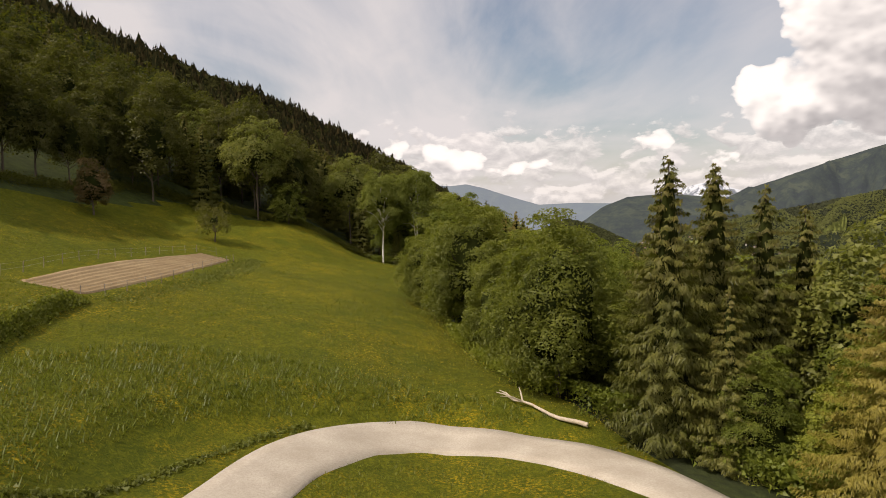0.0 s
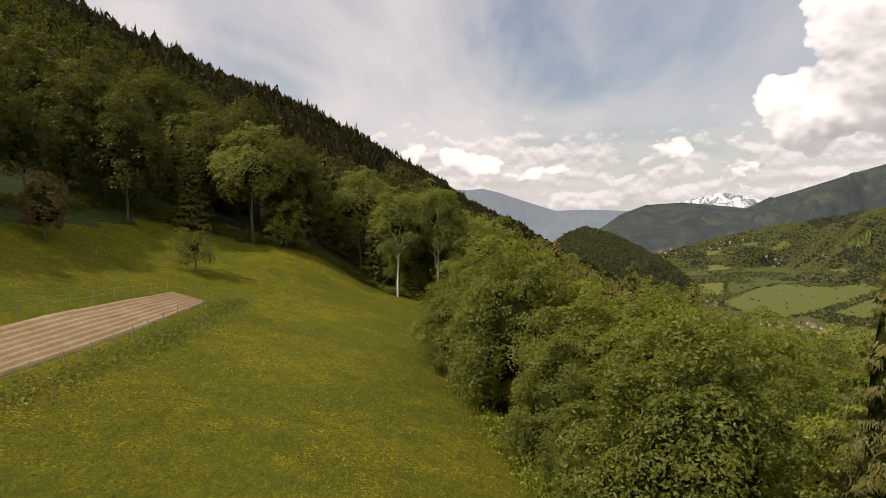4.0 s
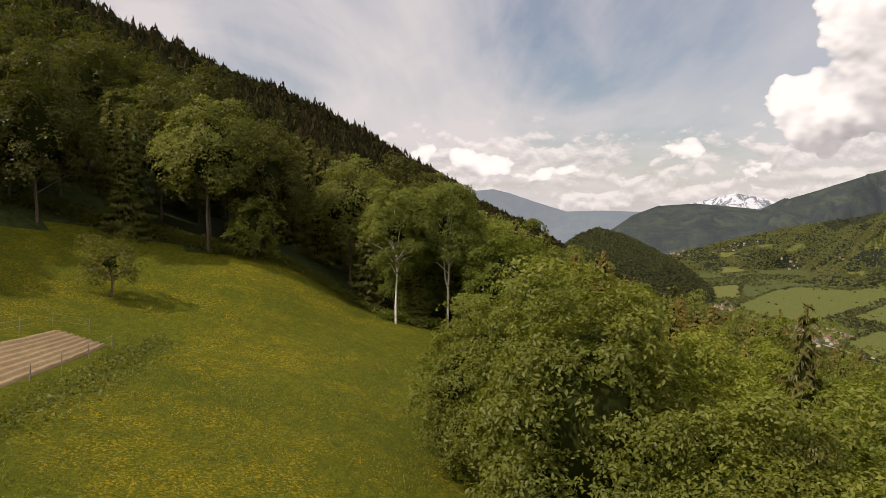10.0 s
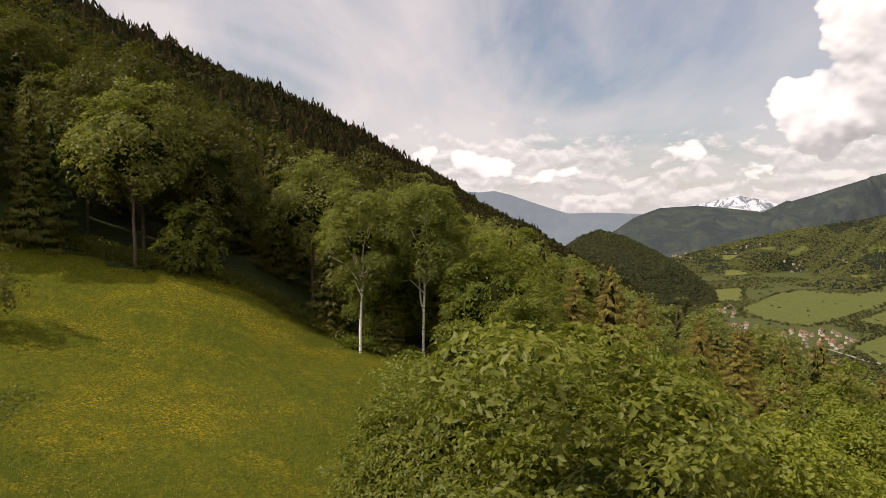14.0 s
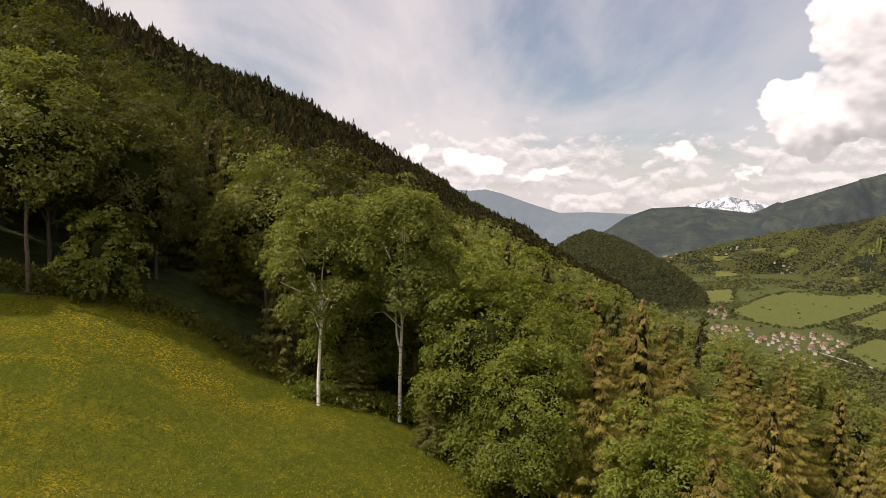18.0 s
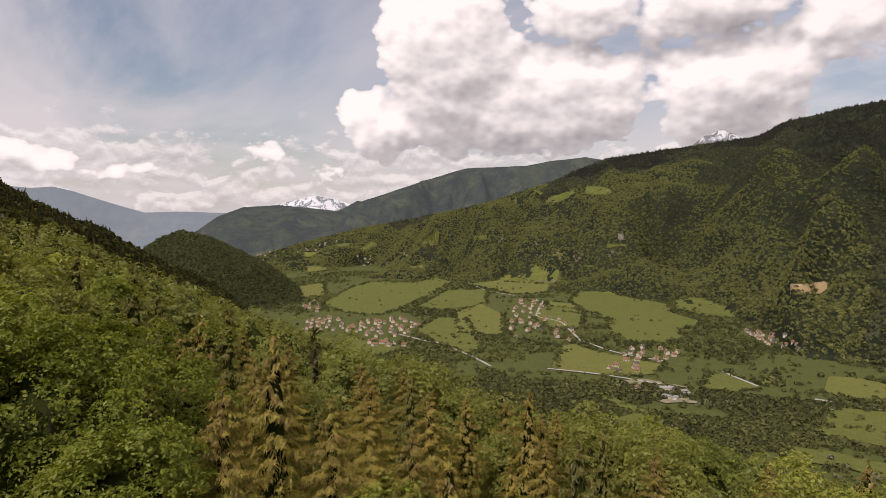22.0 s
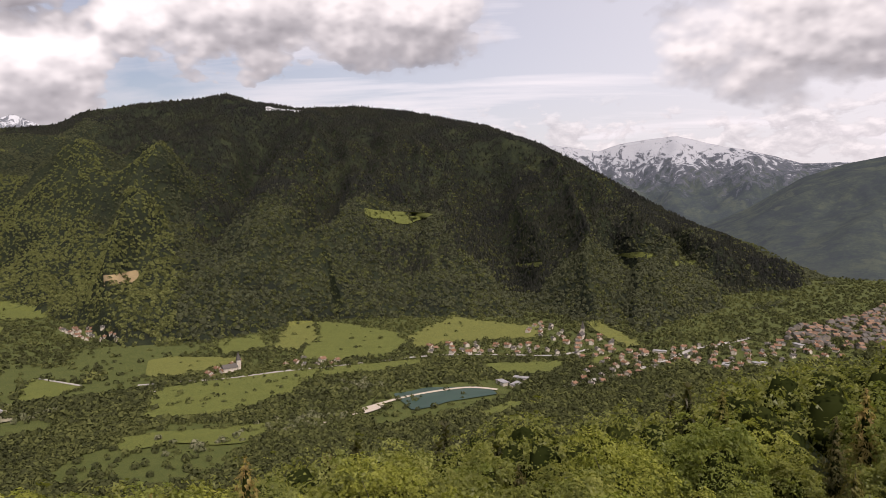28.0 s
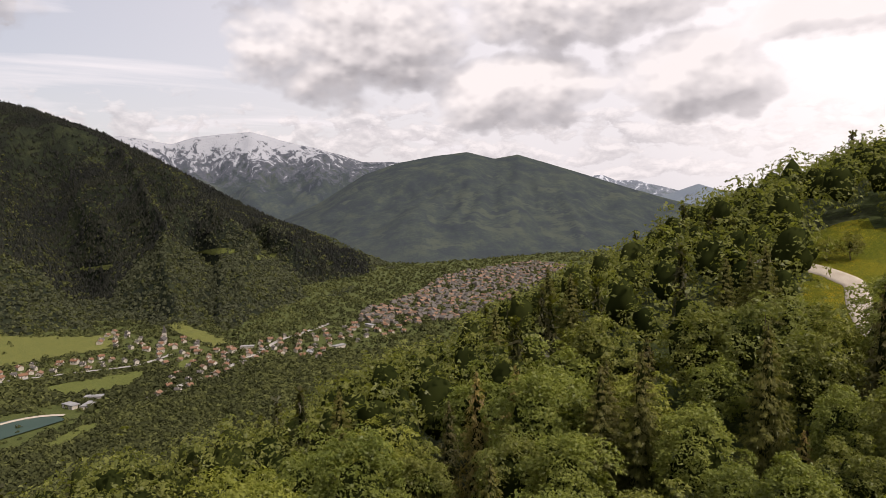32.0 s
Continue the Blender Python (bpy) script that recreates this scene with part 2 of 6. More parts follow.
# bearing, height, half widths in bearing and height, weight
CLOUDS = [
    (32, 12.5, 6.5, 7.5, 1.3), (40, 9.5, 10, 4.8, 1.3), (27, 7.5, 4, 3, 1.0), (43, 16.5, 7, 2.8, 1.0),
    (54, 10, 7, 4.5, 1.2), (52, 16.5, 6.5, 3.2, 1.1), (63, 14, 4, 3, 0.8), (70, 15, 8, 5.5, 1.2), (81, 15.5, 9, 4.5, 1.2),
    (113, 13, 9, 6, 1.1), (126, 8, 7, 3, 1.1), (131, 15, 10, 3.5, 0.9),
    (140, 8.5, 6, 3.5, 0.9), (150, 12, 7, 2, 0.8), (102, 19, 12, 3, 1.0), (-4, 4.6, 2.2, 1.3, 0.4), (-1.2, 4.8, 1.6, 1.2, 0.4), (2.0, 4.0, 2.2, 1.0, 0.3), (5.5, 3.2, 2.4, 0.9, 0.22), (17, 5.2, 1.6, 0.9, 0.22), (21, 3.4, 2.6, 0.8, 0.18), (60, 27, 20, 5, 1.0), (120, 30, 25, 6, 1.0),
]
make_sky()

# ---- materials ----


def material(name, shade):
    m = bpy.data.materials.new(name)
    m.use_nodes = True
    n = Nodes(m.node_tree)
    shader = shade(n)
    n.tree.links.new(shader, n.add("ShaderNodeOutputMaterial").inputs[0])
    return m


def plain(n, colour, rough=0.9, bump=None, height=0.1, spec=0.2, metal=0.0):
    b = n.add("ShaderNodeBsdfPrincipled", Base_Color=colour if isinstance(colour, bpy.types.NodeSocket) else (*colour, 1), Roughness=rough, Metallic=metal)
    b.inputs["Specular IOR Level"].default_value = spec
    if bump is not None:
        n.put(b, "Normal", n.add("ShaderNodeBump", Height=bump, Strength=0.8, Distance=height).outputs[0])
    return b.outputs[0]


def place(n):
    return n.add("ShaderNodeNewGeometry").outputs["Position"]


def island(n):
    return n.add("ShaderNodeNewGeometry").outputs["Random Per Island"]


def per_object(n):
    return n.add("ShaderNodeObjectInfo").outputs["Random"]


def leafy(dark, mid, light, through_light=0.25, cut=9.0, hole=0.42, cones=0.0):
    """Sprays of small leaves: the gaps between the leaves of a spray let light through."""
    def shade(n):
        c = n.ramp(n.math("ADD", n.math("MULTIPLY", island(n), 0.6), n.math("MULTIPLY", per_object(n), 0.4)), ((0.1, dark), (0.5, mid), (0.9, light)))
        c = n.mix(n.ramp(n.noise(place(n), 0.35, 3), ((0.35, 0.0), (0.7, 0.5))), c, light)
        c = n.mix(n.ramp(n.noise(place(n), 0.085, 2), ((0.40, 0.4), (0.52, 0.0))), c, dark)
        if cones:
            up = n.add("ShaderNodeSeparateXYZ", i0=n.add("ShaderNodeTexCoord").outputs["Object"]).outputs[2]
            hung = n.math("MULTIPLY", n.ramp(n.math("DIVIDE", up, 15.0), ((0.45, 0.0), (0.85, 1.0))), n.ramp(n.noise(place(n), 1.6, 3), ((0.42, 0.0), (0.55, 1.0))))
            c = n.mix(n.math("MULTIPLY", hung, cones), c, n.mix(island(n), (0.105, 0.058, 0.022), (0.21, 0.125, 0.05)))
        d = n.add("ShaderNodeBsdfDiffuse", Color=c).outputs[0]
        t = n.add("ShaderNodeBsdfTranslucent", Color=n.mix(0.5, c, (0.30, 0.34, 0.02))).outputs[0]
        g = n.add("ShaderNodeBsdfGlossy", Color=(0.6, 0.62, 0.62, 1), Roughness=0.45).outputs[0]
        s = n.add("ShaderNodeMixShader", i0=through_light, i1=d, i2=t).outputs[0]
        s = n.add("ShaderNodeMixShader", i0=0.018, i1=s, i2=g).outputs[0]
        if not cut:
            return s
        gap = n.math("GREATER_THAN", n.noise(place(n), cut, 1.0, 0.5), hole)
        clear = n.add("ShaderNodeBsdfTransparent").outputs[0]
        return n.add("ShaderNodeMixShader", i0=gap, i1=clear, i2=s).outputs[0]
    return shade


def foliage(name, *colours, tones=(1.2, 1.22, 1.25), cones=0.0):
    """The same leaves as small, middling and large sprays; tones puts light or shade into each copy, larger ones turn
    bluer.
    """
    toned = [[(c[0] * k * r, c[1] * k, c[2] * k * b) if isinstance(c, tuple) else c for c in colours] for k, r, b in zip(tones, (1.0, 1.05, 1.05), (1.0, 1.4, 1.5))]
    return [material(name + size, leafy(*c, cut=cut, cones=cones)) for c, size, cut in zip(toned, ("", "_bough", "_canopy"), (0, 4.6, 1.9))]


LEAF, LEAF_MID, LEAF_FAR = foliage("broad_leaves", (0.058, 0.071, 0.012), (0.103, 0.119, 0.018), (0.173, 0.183, 0.030), 0.4, tones=(1.15, 1.3, 1.3))
LEAF_BRIGHT, BRIGHT_MID, BRIGHT_FAR = foliage("bright_leaves", (0.097, 0.118, 0.013), (0.154, 0.176, 0.020), (0.221, 0.237, 0.032), 0.4, tones=(1.15, 1.2, 1.15))
LEAF_FRESH, FRESH_MID, FRESH_FAR = foliage("fresh_leaves", (0.062, 0.083, 0.012), (0.107, 0.132, 0.018), (0.171, 0.195, 0.029), 0.4, tones=(1.15, 1.3, 1.3))
LEAF_GREY, GREY_MID, GREY_FAR = foliage("silvery_leaves", (0.072, 0.090, 0.016), (0.115, 0.137, 0.024), (0.171, 0.189, 0.037), 0.4, tones=(1.1, 1.3, 1.3))
# the large-spray copy is darkened to stand in for the hillside's shade
LEAF_DEEP, DEEP_MID, DEEP_SHADED = foliage("beech_leaves", (0.039, 0.043, 0.007), (0.066, 0.071, 0.012), (0.109, 0.111, 0.019), tones=(0.86, 0.76, 0.32))
LEAF_BROWN = material("bronze_leaves", leafy((0.062, 0.061, 0.013), (0.108, 0.103, 0.022), (0.165, 0.147, 0.036)))
LEAF_RED = material("reddish_leaves", leafy((0.072, 0.047, 0.018), (0.118, 0.076, 0.030), (0.16, 0.10, 0.06)))
# small sprays brightened, large ones darkened in place of hillside shade
NEEDLE, NEEDLE_MID, NEEDLE_SHADED = foliage("spruce_needles", (0.041, 0.046, 0.010), (0.076, 0.079, 0.017), (0.122, 0.113, 0.026), 0.25, tones=(1.4, 0.75, 0.38), cones=0.25)
NEEDLE_RUST, RUST_MID, RUST_FAR = foliage("coned_spruce_needles", (0.088, 0.082, 0.016), (0.168, 0.147, 0.026), (0.255, 0.206, 0.043), 0.3, tones=(1.25, 1.15, 0.8), cones=0.7)
NEEDLE_BLUE = material("fir_needles", leafy((0.046, 0.074, 0.020), (0.088, 0.121, 0.035), (0.14, 0.17, 0.08), 0.15))


def bark_shade(n):
    p = n.mapping(place(n), (6, 6, 1.2))
    v = n.noise(p, 2.0, 6, 0.65)
    return plain(n, n.ramp(v, ((0.3, (0.035, 0.028, 0.02)), (0.7, (0.16, 0.13, 0.10)))), 0.95, v, 0.05)


def birch_shade(n):
    p = n.mapping(place(n), (1.2, 1.2, 5))
    v = n.noise(p, 1.3, 5, 0.6)
    c = n.ramp(v, ((0.34, (0.04, 0.035, 0.03)), (0.44, (0.62, 0.58, 0.52)), (0.8, (0.78, 0.75, 0.70))))
    return plain(n, c, 0.8, v, 0.02)


BARK = material("bark", bark_shade)
BIRCH = material("birch_bark", birch_shade)


def grass_shade(n, base_a, base_b, flowers=0.0):
    p = place(n)
    broad = n.noise(p, 0.055, 4, 0.6, 0.4)
    mid = n.noise(p, 0.6, 5, 0.65)
    fine = n.noise(n.mapping(p, (1, 1, 0.3)), 7.0, 6, 0.75)
    c = n.mix(n.ramp(broad, ((0.35, 0.0), (0.65, 1.0))), base_a, base_b)
    c = n.mix(n.math("MULTIPLY", n.ramp(n.noise(p, 0.16, 4, 0.6, 0.8), ((0.48, 0.0), (0.62, 1.0))), 0.45), c, (base_a[0] * 0.62, base_a[1] * 0.80, base_a[2]))
    c = n.mix(n.math("MULTIPLY", n.ramp(mid, ((0.35, 0.0), (0.75, 1.0))), 0.55), c, (0.122, 0.128, 0.009) if flowers else (base_b[0] * 1.2, base_b[1] * 1.15, base_b[2]))
    c = n.mix(n.math("MULTIPLY", n.ramp(fine, ((0.34, 1.0), (0.60, 0.0))), 0.8), c, (0.026, 0.040, 0.005))
    tuft = n.noise(n.mapping(p, (1, 0.55, 0.4)), 2.4, 5, 0.72, 0.6)
    c = n.mix(n.math("MULTIPLY", n.ramp(tuft, ((0.40, 1.0), (0.56, 0.0))), 0.5), c, (base_a[0] * 0.42, base_a[1] * 0.52, base_a[2] * 0.7))
    c = n.mix(n.math("MULTIPLY", n.ramp(tuft, ((0.55, 0.0), (0.72, 1.0))), 0.35), c, (base_b[0] * 1.35, base_b[1] * 1.3, base_b[2] * 1.6))
    if flowers:
        drift = n.ramp(n.math("ADD", n.math("MULTIPLY", n.noise(p, 0.07, 3, 0.6, 1.0), 0.6), n.math("MULTIPLY", n.noise(p, 0.5, 3), 0.4)), ((0.47, 0.0), (0.66, 1.0)))
        dots = n.ramp(n.noise(p, 5.5, 3, 0.7), ((0.50, 0.0), (0.64, 1.0)))
        c = n.mix(n.math("MULTIPLY", n.math("MULTIPLY", drift, dots), flowers), c, (0.40, 0.27, 0.012))
    h = n.math("ADD", n.math("MULTIPLY", mid, 0.5), fine)
    return plain(n, c, 0.95, h, 0.22, 0.1)


MEADOW = material("flowering_meadow", lambda n: grass_shade(n, (0.112, 0.118, 0.007), (0.154, 0.154, 0.009), 1.0))
VERGE = material("mown_grass", lambda n: grass_shade(n, (0.085, 0.115, 0.010), (0.12, 0.15, 0.014), 0.12))
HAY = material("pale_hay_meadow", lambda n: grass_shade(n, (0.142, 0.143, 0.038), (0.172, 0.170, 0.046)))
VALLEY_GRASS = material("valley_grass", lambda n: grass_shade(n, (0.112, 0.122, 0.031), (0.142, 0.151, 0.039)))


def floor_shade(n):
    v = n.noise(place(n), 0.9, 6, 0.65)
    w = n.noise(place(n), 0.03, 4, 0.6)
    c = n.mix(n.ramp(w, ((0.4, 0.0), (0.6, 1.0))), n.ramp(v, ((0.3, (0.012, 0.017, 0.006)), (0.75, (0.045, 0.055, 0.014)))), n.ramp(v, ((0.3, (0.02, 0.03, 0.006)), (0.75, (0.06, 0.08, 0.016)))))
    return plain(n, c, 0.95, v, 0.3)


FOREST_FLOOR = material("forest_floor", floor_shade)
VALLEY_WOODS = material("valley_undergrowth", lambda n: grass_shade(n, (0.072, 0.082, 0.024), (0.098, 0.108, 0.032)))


def gravel_shade(n):
    p = place(n)
    fine, wide = n.noise(p, 9.0, 6, 0.7), n.noise(p, 0.45, 4, 0.6)
    c = n.mix(n.ramp(wide, ((0.35, 0.0), (0.7, 1.0))), (0.36, 0.315, 0.25), (0.47, 0.42, 0.345))
    c = n.mix(n.math("MULTIPLY", n.ramp(fine, ((0.35, 1.0), (0.6, 0.0))), 0.35), c, (0.2, 0.17, 0.13))
    return plain(n, c, 0.95, fine, 0.03)


GRAVEL = material("pale_gravel", gravel_shade)


def soil_shade(n):
    p = place(n)
    fine, wide = n.noise(p, 4.0, 6, 0.7), n.noise(p, 0.3, 3)
    c = n.mix(n.ramp(wide, ((0.4, 0.0), (0.65, 1.0))), (0.27, 0.195, 0.105), (0.33, 0.245, 0.135))
    c = n.mix(n.math("MULTIPLY", n.ramp(fine, ((0.35, 1.0), (0.6, 0.0))), 0.45), c, (0.16, 0.11, 0.06))
    return plain(n, c, 0.95, fine, 0.06)


SOIL = material("tilled_soil", soil_shade)


def canopy_shade(stops, contrast=1.0):
    def shade(n):
        c = n.ramp(island(n), stops)
        w = n.noise(place(n), 0.006, 4, 0.6)
        c = n.mix(n.ramp(w, ((0.35, 0.0), (0.7, 0.6))), c, n.mix(0.3, c, (0.12, 0.13, 0.045)))
        tree_tone = n.noise(place(n), 0.11, 2, 0.5)
        c = n.mix(n.ramp(tree_tone, ((0.38, 0.4 * contrast), (0.52, 0.0))), c, stops[0][1])
        c = n.mix(n.ramp(tree_tone, ((0.52, 0.0), (0.66, 0.5 * contrast))), c, stops[-1][1])
        v = n.noise(place(n), 0.55, 3, 0.7)
        c = n.mix(n.math("MULTIPLY", n.ramp(v, ((0.35, 1.0), (0.6, 0.0))), 0.25), c, stops[0][1])
        d = n.add("ShaderNodeBsdfDiffuse", Color=c).outputs[0]
        t = n.add("ShaderNodeBsdfTranslucent", Color=c).outputs[0]
        return n.add("ShaderNodeMixShader", i0=0.3, i1=d, i2=t).outputs[0]
    return shade


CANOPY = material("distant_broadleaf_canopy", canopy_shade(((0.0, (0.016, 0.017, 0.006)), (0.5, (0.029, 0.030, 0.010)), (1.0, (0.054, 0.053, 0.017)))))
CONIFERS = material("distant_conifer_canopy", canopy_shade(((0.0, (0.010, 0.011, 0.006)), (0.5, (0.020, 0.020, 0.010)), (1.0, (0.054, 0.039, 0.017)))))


def mountain_shade(snow_line, tint, haze_glow=0.0, snow_amount=1.0):
    """Wooded slopes, with pasture, rock and snow higher up; far ranges get grey-blue emission as painted haze."""
    def shade(n):
        p = place(n)
        z = n.add("ShaderNodeSeparateXYZ", i0=p).outputs[2]
        wide, mid, fine = n.noise(p, 0.0022, 5, 0.6, 0.5), n.noise(p, 0.012, 6, 0.65), n.noise(p, 0.07, 6, 0.75)
        c = n.ramp(n.math("ADD", n.math("MULTIPLY", mid, 0.6), n.math("MULTIPLY", fine, 0.4)), ((0.42, (0.014, 0.020, 0.009)), (0.51, (0.036, 0.050, 0.018)), (0.60, (0.085, 0.100, 0.036))))
        pasture = n.math("MULTIPLY", n.ramp(n.noise(p, 0.0065, 3, 0.5, 0.6), ((0.60, 0.0), (0.63, 1.0))), n.ramp(n.noise(p, 0.03, 3, 0.6), ((0.42, 0.0), (0.5, 0.8))))
        if haze_glow:
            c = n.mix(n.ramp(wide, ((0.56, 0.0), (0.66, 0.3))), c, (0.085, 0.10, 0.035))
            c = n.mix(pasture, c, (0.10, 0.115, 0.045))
        if snow_line is not None:
            streak = n.noise(n.mapping(p, (1, 1, 0.45)), 0.022, 9, 0.72, 0.8)
            edge = n.math("ADD", n.math("DIVIDE", n.math("SUBTRACT", z, snow_line), 95.0), n.math("MULTIPLY", n.math("SUBTRACT", streak, 0.5), 10.0))
            c = n.mix(n.ramp(n.math("ADD", edge, 1.4), ((0.0, 0.0), (0.8, 1.0))), c, n.ramp(fine, ((0.35, (0.07, 0.075, 0.085)), (0.65, (0.17, 0.17, 0.18)))))
            c = n.mix(n.math("MULTIPLY", n.ramp(edge, ((0.15, 0.0), (0.75, 1.0))), snow_amount), c, (0.80, 0.82, 0.86))
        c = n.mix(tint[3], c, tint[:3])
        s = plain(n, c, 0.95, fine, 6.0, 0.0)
        # haze over far ranges, painted on as grey-blue emission
        if haze_glow:
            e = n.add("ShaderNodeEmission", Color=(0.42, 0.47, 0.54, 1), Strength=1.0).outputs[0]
            s = n.add("ShaderNodeMixShader", i0=haze_glow, i1=s, i2=e).outputs[0]
        return s
    return shade


def mottled(name, a, b, scale=1.5, rough=0.85, spec=0.2):
    def shade(n):
        v = n.noise(place(n), scale, 5, 0.65)
        c = n.mix(n.ramp(v, ((0.35, 0.0), (0.65, 1.0))), a, b)
        c = n.mix(n.math("MULTIPLY", per_object(n), 0.12), c, (0.3, 0.27, 0.22))
        return plain(n, c, rough, v, 0.03, spec)
    return material(name, shade)


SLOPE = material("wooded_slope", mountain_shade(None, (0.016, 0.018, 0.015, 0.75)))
# for the solid inside of crowns: shade painted as a dark leaf colour
CROWN_SHADE = material("crown_core_shade", canopy_shade(((0.0, (0.016, 0.022, 0.006)), (0.5, (0.024, 0.031, 0.008)), (1.0, (0.036, 0.044, 0.011)))))
# haze put into the mountain woods' colours as a grey-blue share
HAZED_CANOPY = material("hazed_broadleaf_canopy", canopy_shade(((0.0, (0.056, 0.062, 0.037)), (0.5, (0.068, 0.074, 0.044)), (1.0, (0.084, 0.090, 0.050))), 0.6))
# brighter canopy that stands in for sunlight on the lower left slopes
SUNLIT_CANOPY = material("sunlit_wood_canopy", canopy_shade(((0.0, (0.102, 0.112, 0.040)), (0.5, (0.132, 0.143, 0.050)), (1.0, (0.165, 0.174, 0.060)))))
# conifers, darkened further to paint the cloud shadow on the right
SHADED_CONIFERS = material("shaded_conifer_canopy", canopy_shade(((0.0, (0.022, 0.024, 0.023)), (0.5, (0.029, 0.030, 0.028)), (1.0, (0.039, 0.040, 0.035))), 0.6))
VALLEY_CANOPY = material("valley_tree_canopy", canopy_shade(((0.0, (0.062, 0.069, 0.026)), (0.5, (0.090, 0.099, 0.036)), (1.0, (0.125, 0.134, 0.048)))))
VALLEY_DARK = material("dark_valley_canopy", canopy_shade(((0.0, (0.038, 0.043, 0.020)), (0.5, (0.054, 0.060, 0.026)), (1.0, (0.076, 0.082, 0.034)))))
# bluish tints and emission of these far ranges imitate haze
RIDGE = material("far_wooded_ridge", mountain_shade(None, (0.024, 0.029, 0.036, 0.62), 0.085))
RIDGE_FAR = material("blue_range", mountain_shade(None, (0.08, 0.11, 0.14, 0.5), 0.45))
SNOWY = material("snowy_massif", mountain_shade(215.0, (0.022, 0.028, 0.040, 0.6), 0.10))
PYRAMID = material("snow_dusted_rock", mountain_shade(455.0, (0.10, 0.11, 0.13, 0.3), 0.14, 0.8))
SNOW = material("old_snow", lambda n: plain(n, n.ramp(n.noise(place(n), 0.05, 5, 0.7), ((0.46, (0.03, 0.035, 0.03)), (0.56, (0.55, 0.56, 0.58)))), 0.8))
FELLED = mottled("felled_ground", (0.20, 0.145, 0.065), (0.28, 0.205, 0.10), 0.06)
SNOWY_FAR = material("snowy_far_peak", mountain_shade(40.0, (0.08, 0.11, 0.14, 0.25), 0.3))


PLASTER = mottled("house_plaster", (0.36, 0.32, 0.265), (0.56, 0.51, 0.44), 0.5)
OLD_PLASTER = mottled("town_plaster", (0.11, 0.095, 0.078), (0.20, 0.175, 0.145), 0.2)
ROOF_RED = mottled("tiled_roof", (0.130, 0.066, 0.037), (0.195, 0.108, 0.064), 1.2)
ROOF_GREY = mottled("slate_roof", (0.045, 0.042, 0.040), (0.085, 0.078, 0.072), 1.2)
ROOF_PALE = mottled("sheet_metal_roof", (0.18, 0.18, 0.18), (0.28, 0.28, 0.28), 0.1, 0.6)
ASPHALT = mottled("valley_road", (0.24, 0.23, 0.215), (0.32, 0.305, 0.28), 0.4)
WATER = material("lake_water", lambda n: plain(n, n.ramp(n.noise(place(n), 0.02, 3), ((0.3, (0.020, 0.044, 0.032)), (0.7, (0.030, 0.058, 0.042)))), 0.45, n.noise(place(n), 0.5, 3), 0.03, 0.2))
DEADWOOD = mottled("bleached_wood", (0.36, 0.30, 0.22), (0.52, 0.45, 0.35), 6.0)
CAR_PAINT = mottled("dark_car_paint", (0.020, 0.022, 0.026), (0.030, 0.032, 0.036), 2.0, 0.25, 0.5)
TYRE = mottled("tyre_rubber", (0.015, 0.015, 0.015), (0.025, 0.025, 0.025), 8.0)
POST_WOOD = mottled("weathered_post", (0.16, 0.13, 0.10), (0.26, 0.22, 0.17), 8.0)
WIRE = mottled("fence_wire", (0.2, 0.2, 0.19), (0.3, 0.3, 0.29), 8.0, 0.5)
ROCK = mottled("pale_rock", (0.05, 0.05, 0.04), (0.17, 0.155, 0.13), 0.06)
PETAL = mottled("yellow_petals", (0.34, 0.25, 0.010), (0.44, 0.32, 0.014), 3.0)
BLADE = material("grass_blades", leafy((0.085, 0.095, 0.010), (0.115, 0.125, 0.012), (0.15, 0.155, 0.018), 0.3, 0))
BANK_BLADE = material("bank_grass_blades", leafy((0.050, 0.068, 0.010), (0.078, 0.098, 0.013), (0.12, 0.14, 0.02), 0.3, 0))
BLADE_WEEDS = material("weed_leaves", leafy((0.085, 0.098, 0.018), (0.115, 0.128, 0.026), (0.15, 0.162, 0.040), 0.3, 6.0))
DARK_SOIL = mottled("dark_earth", (0.045, 0.034, 0.02), (0.10, 0.075, 0.045), 2.0)
PLOT = mottled("garden_plots", (0.10, 0.10, 0.05), (0.22, 0.20, 0.13), 0.09)
PALE_LEAF = material("pale_blossoming_canopy", canopy_shade(((0.0, (0.09, 0.10, 0.05)), (0.5, (0.14, 0.145, 0.08)), (1.0, (0.22, 0.215, 0.14)))))

# ---- mesh helpers ----


def sheet(name, verts, faces, materials, index=None, smooth=False):
    """A mesh from arrays of corners and of faces with one number of sides."""
    verts, faces = np.asarray(verts, np.float32), np.asarray(faces, np.int32)
    me = bpy.data.meshes.new(name)
    me.vertices.add(len(verts))
    me.vertices.foreach_set("co", verts.ravel())
    sides = faces.shape[1]
    me.loops.add(faces.size)
    me.loops.foreach_set("vertex_index", faces.ravel())
    me.polygons.add(len(faces))
    me.polygons.foreach_set("loop_start", np.arange(0, faces.size, sides, dtype=np.int32))
    for m in materials if isinstance(materials, (list, tuple)) else [materials]:
        me.materials.append(m)
    if index is not None:
        me.polygons.foreach_set("material_index", np.asarray(index, np.int32))
    if smooth:
        me.polygons.foreach_set("use_smooth", np.ones(len(faces), bool))
    me.update(calc_edges=True)
    return me


def part(name, data, parent, label=""):
    ob = new(name, data)
    ob.parent = parent
    if label:
        tagged(ob, label)
    return ob


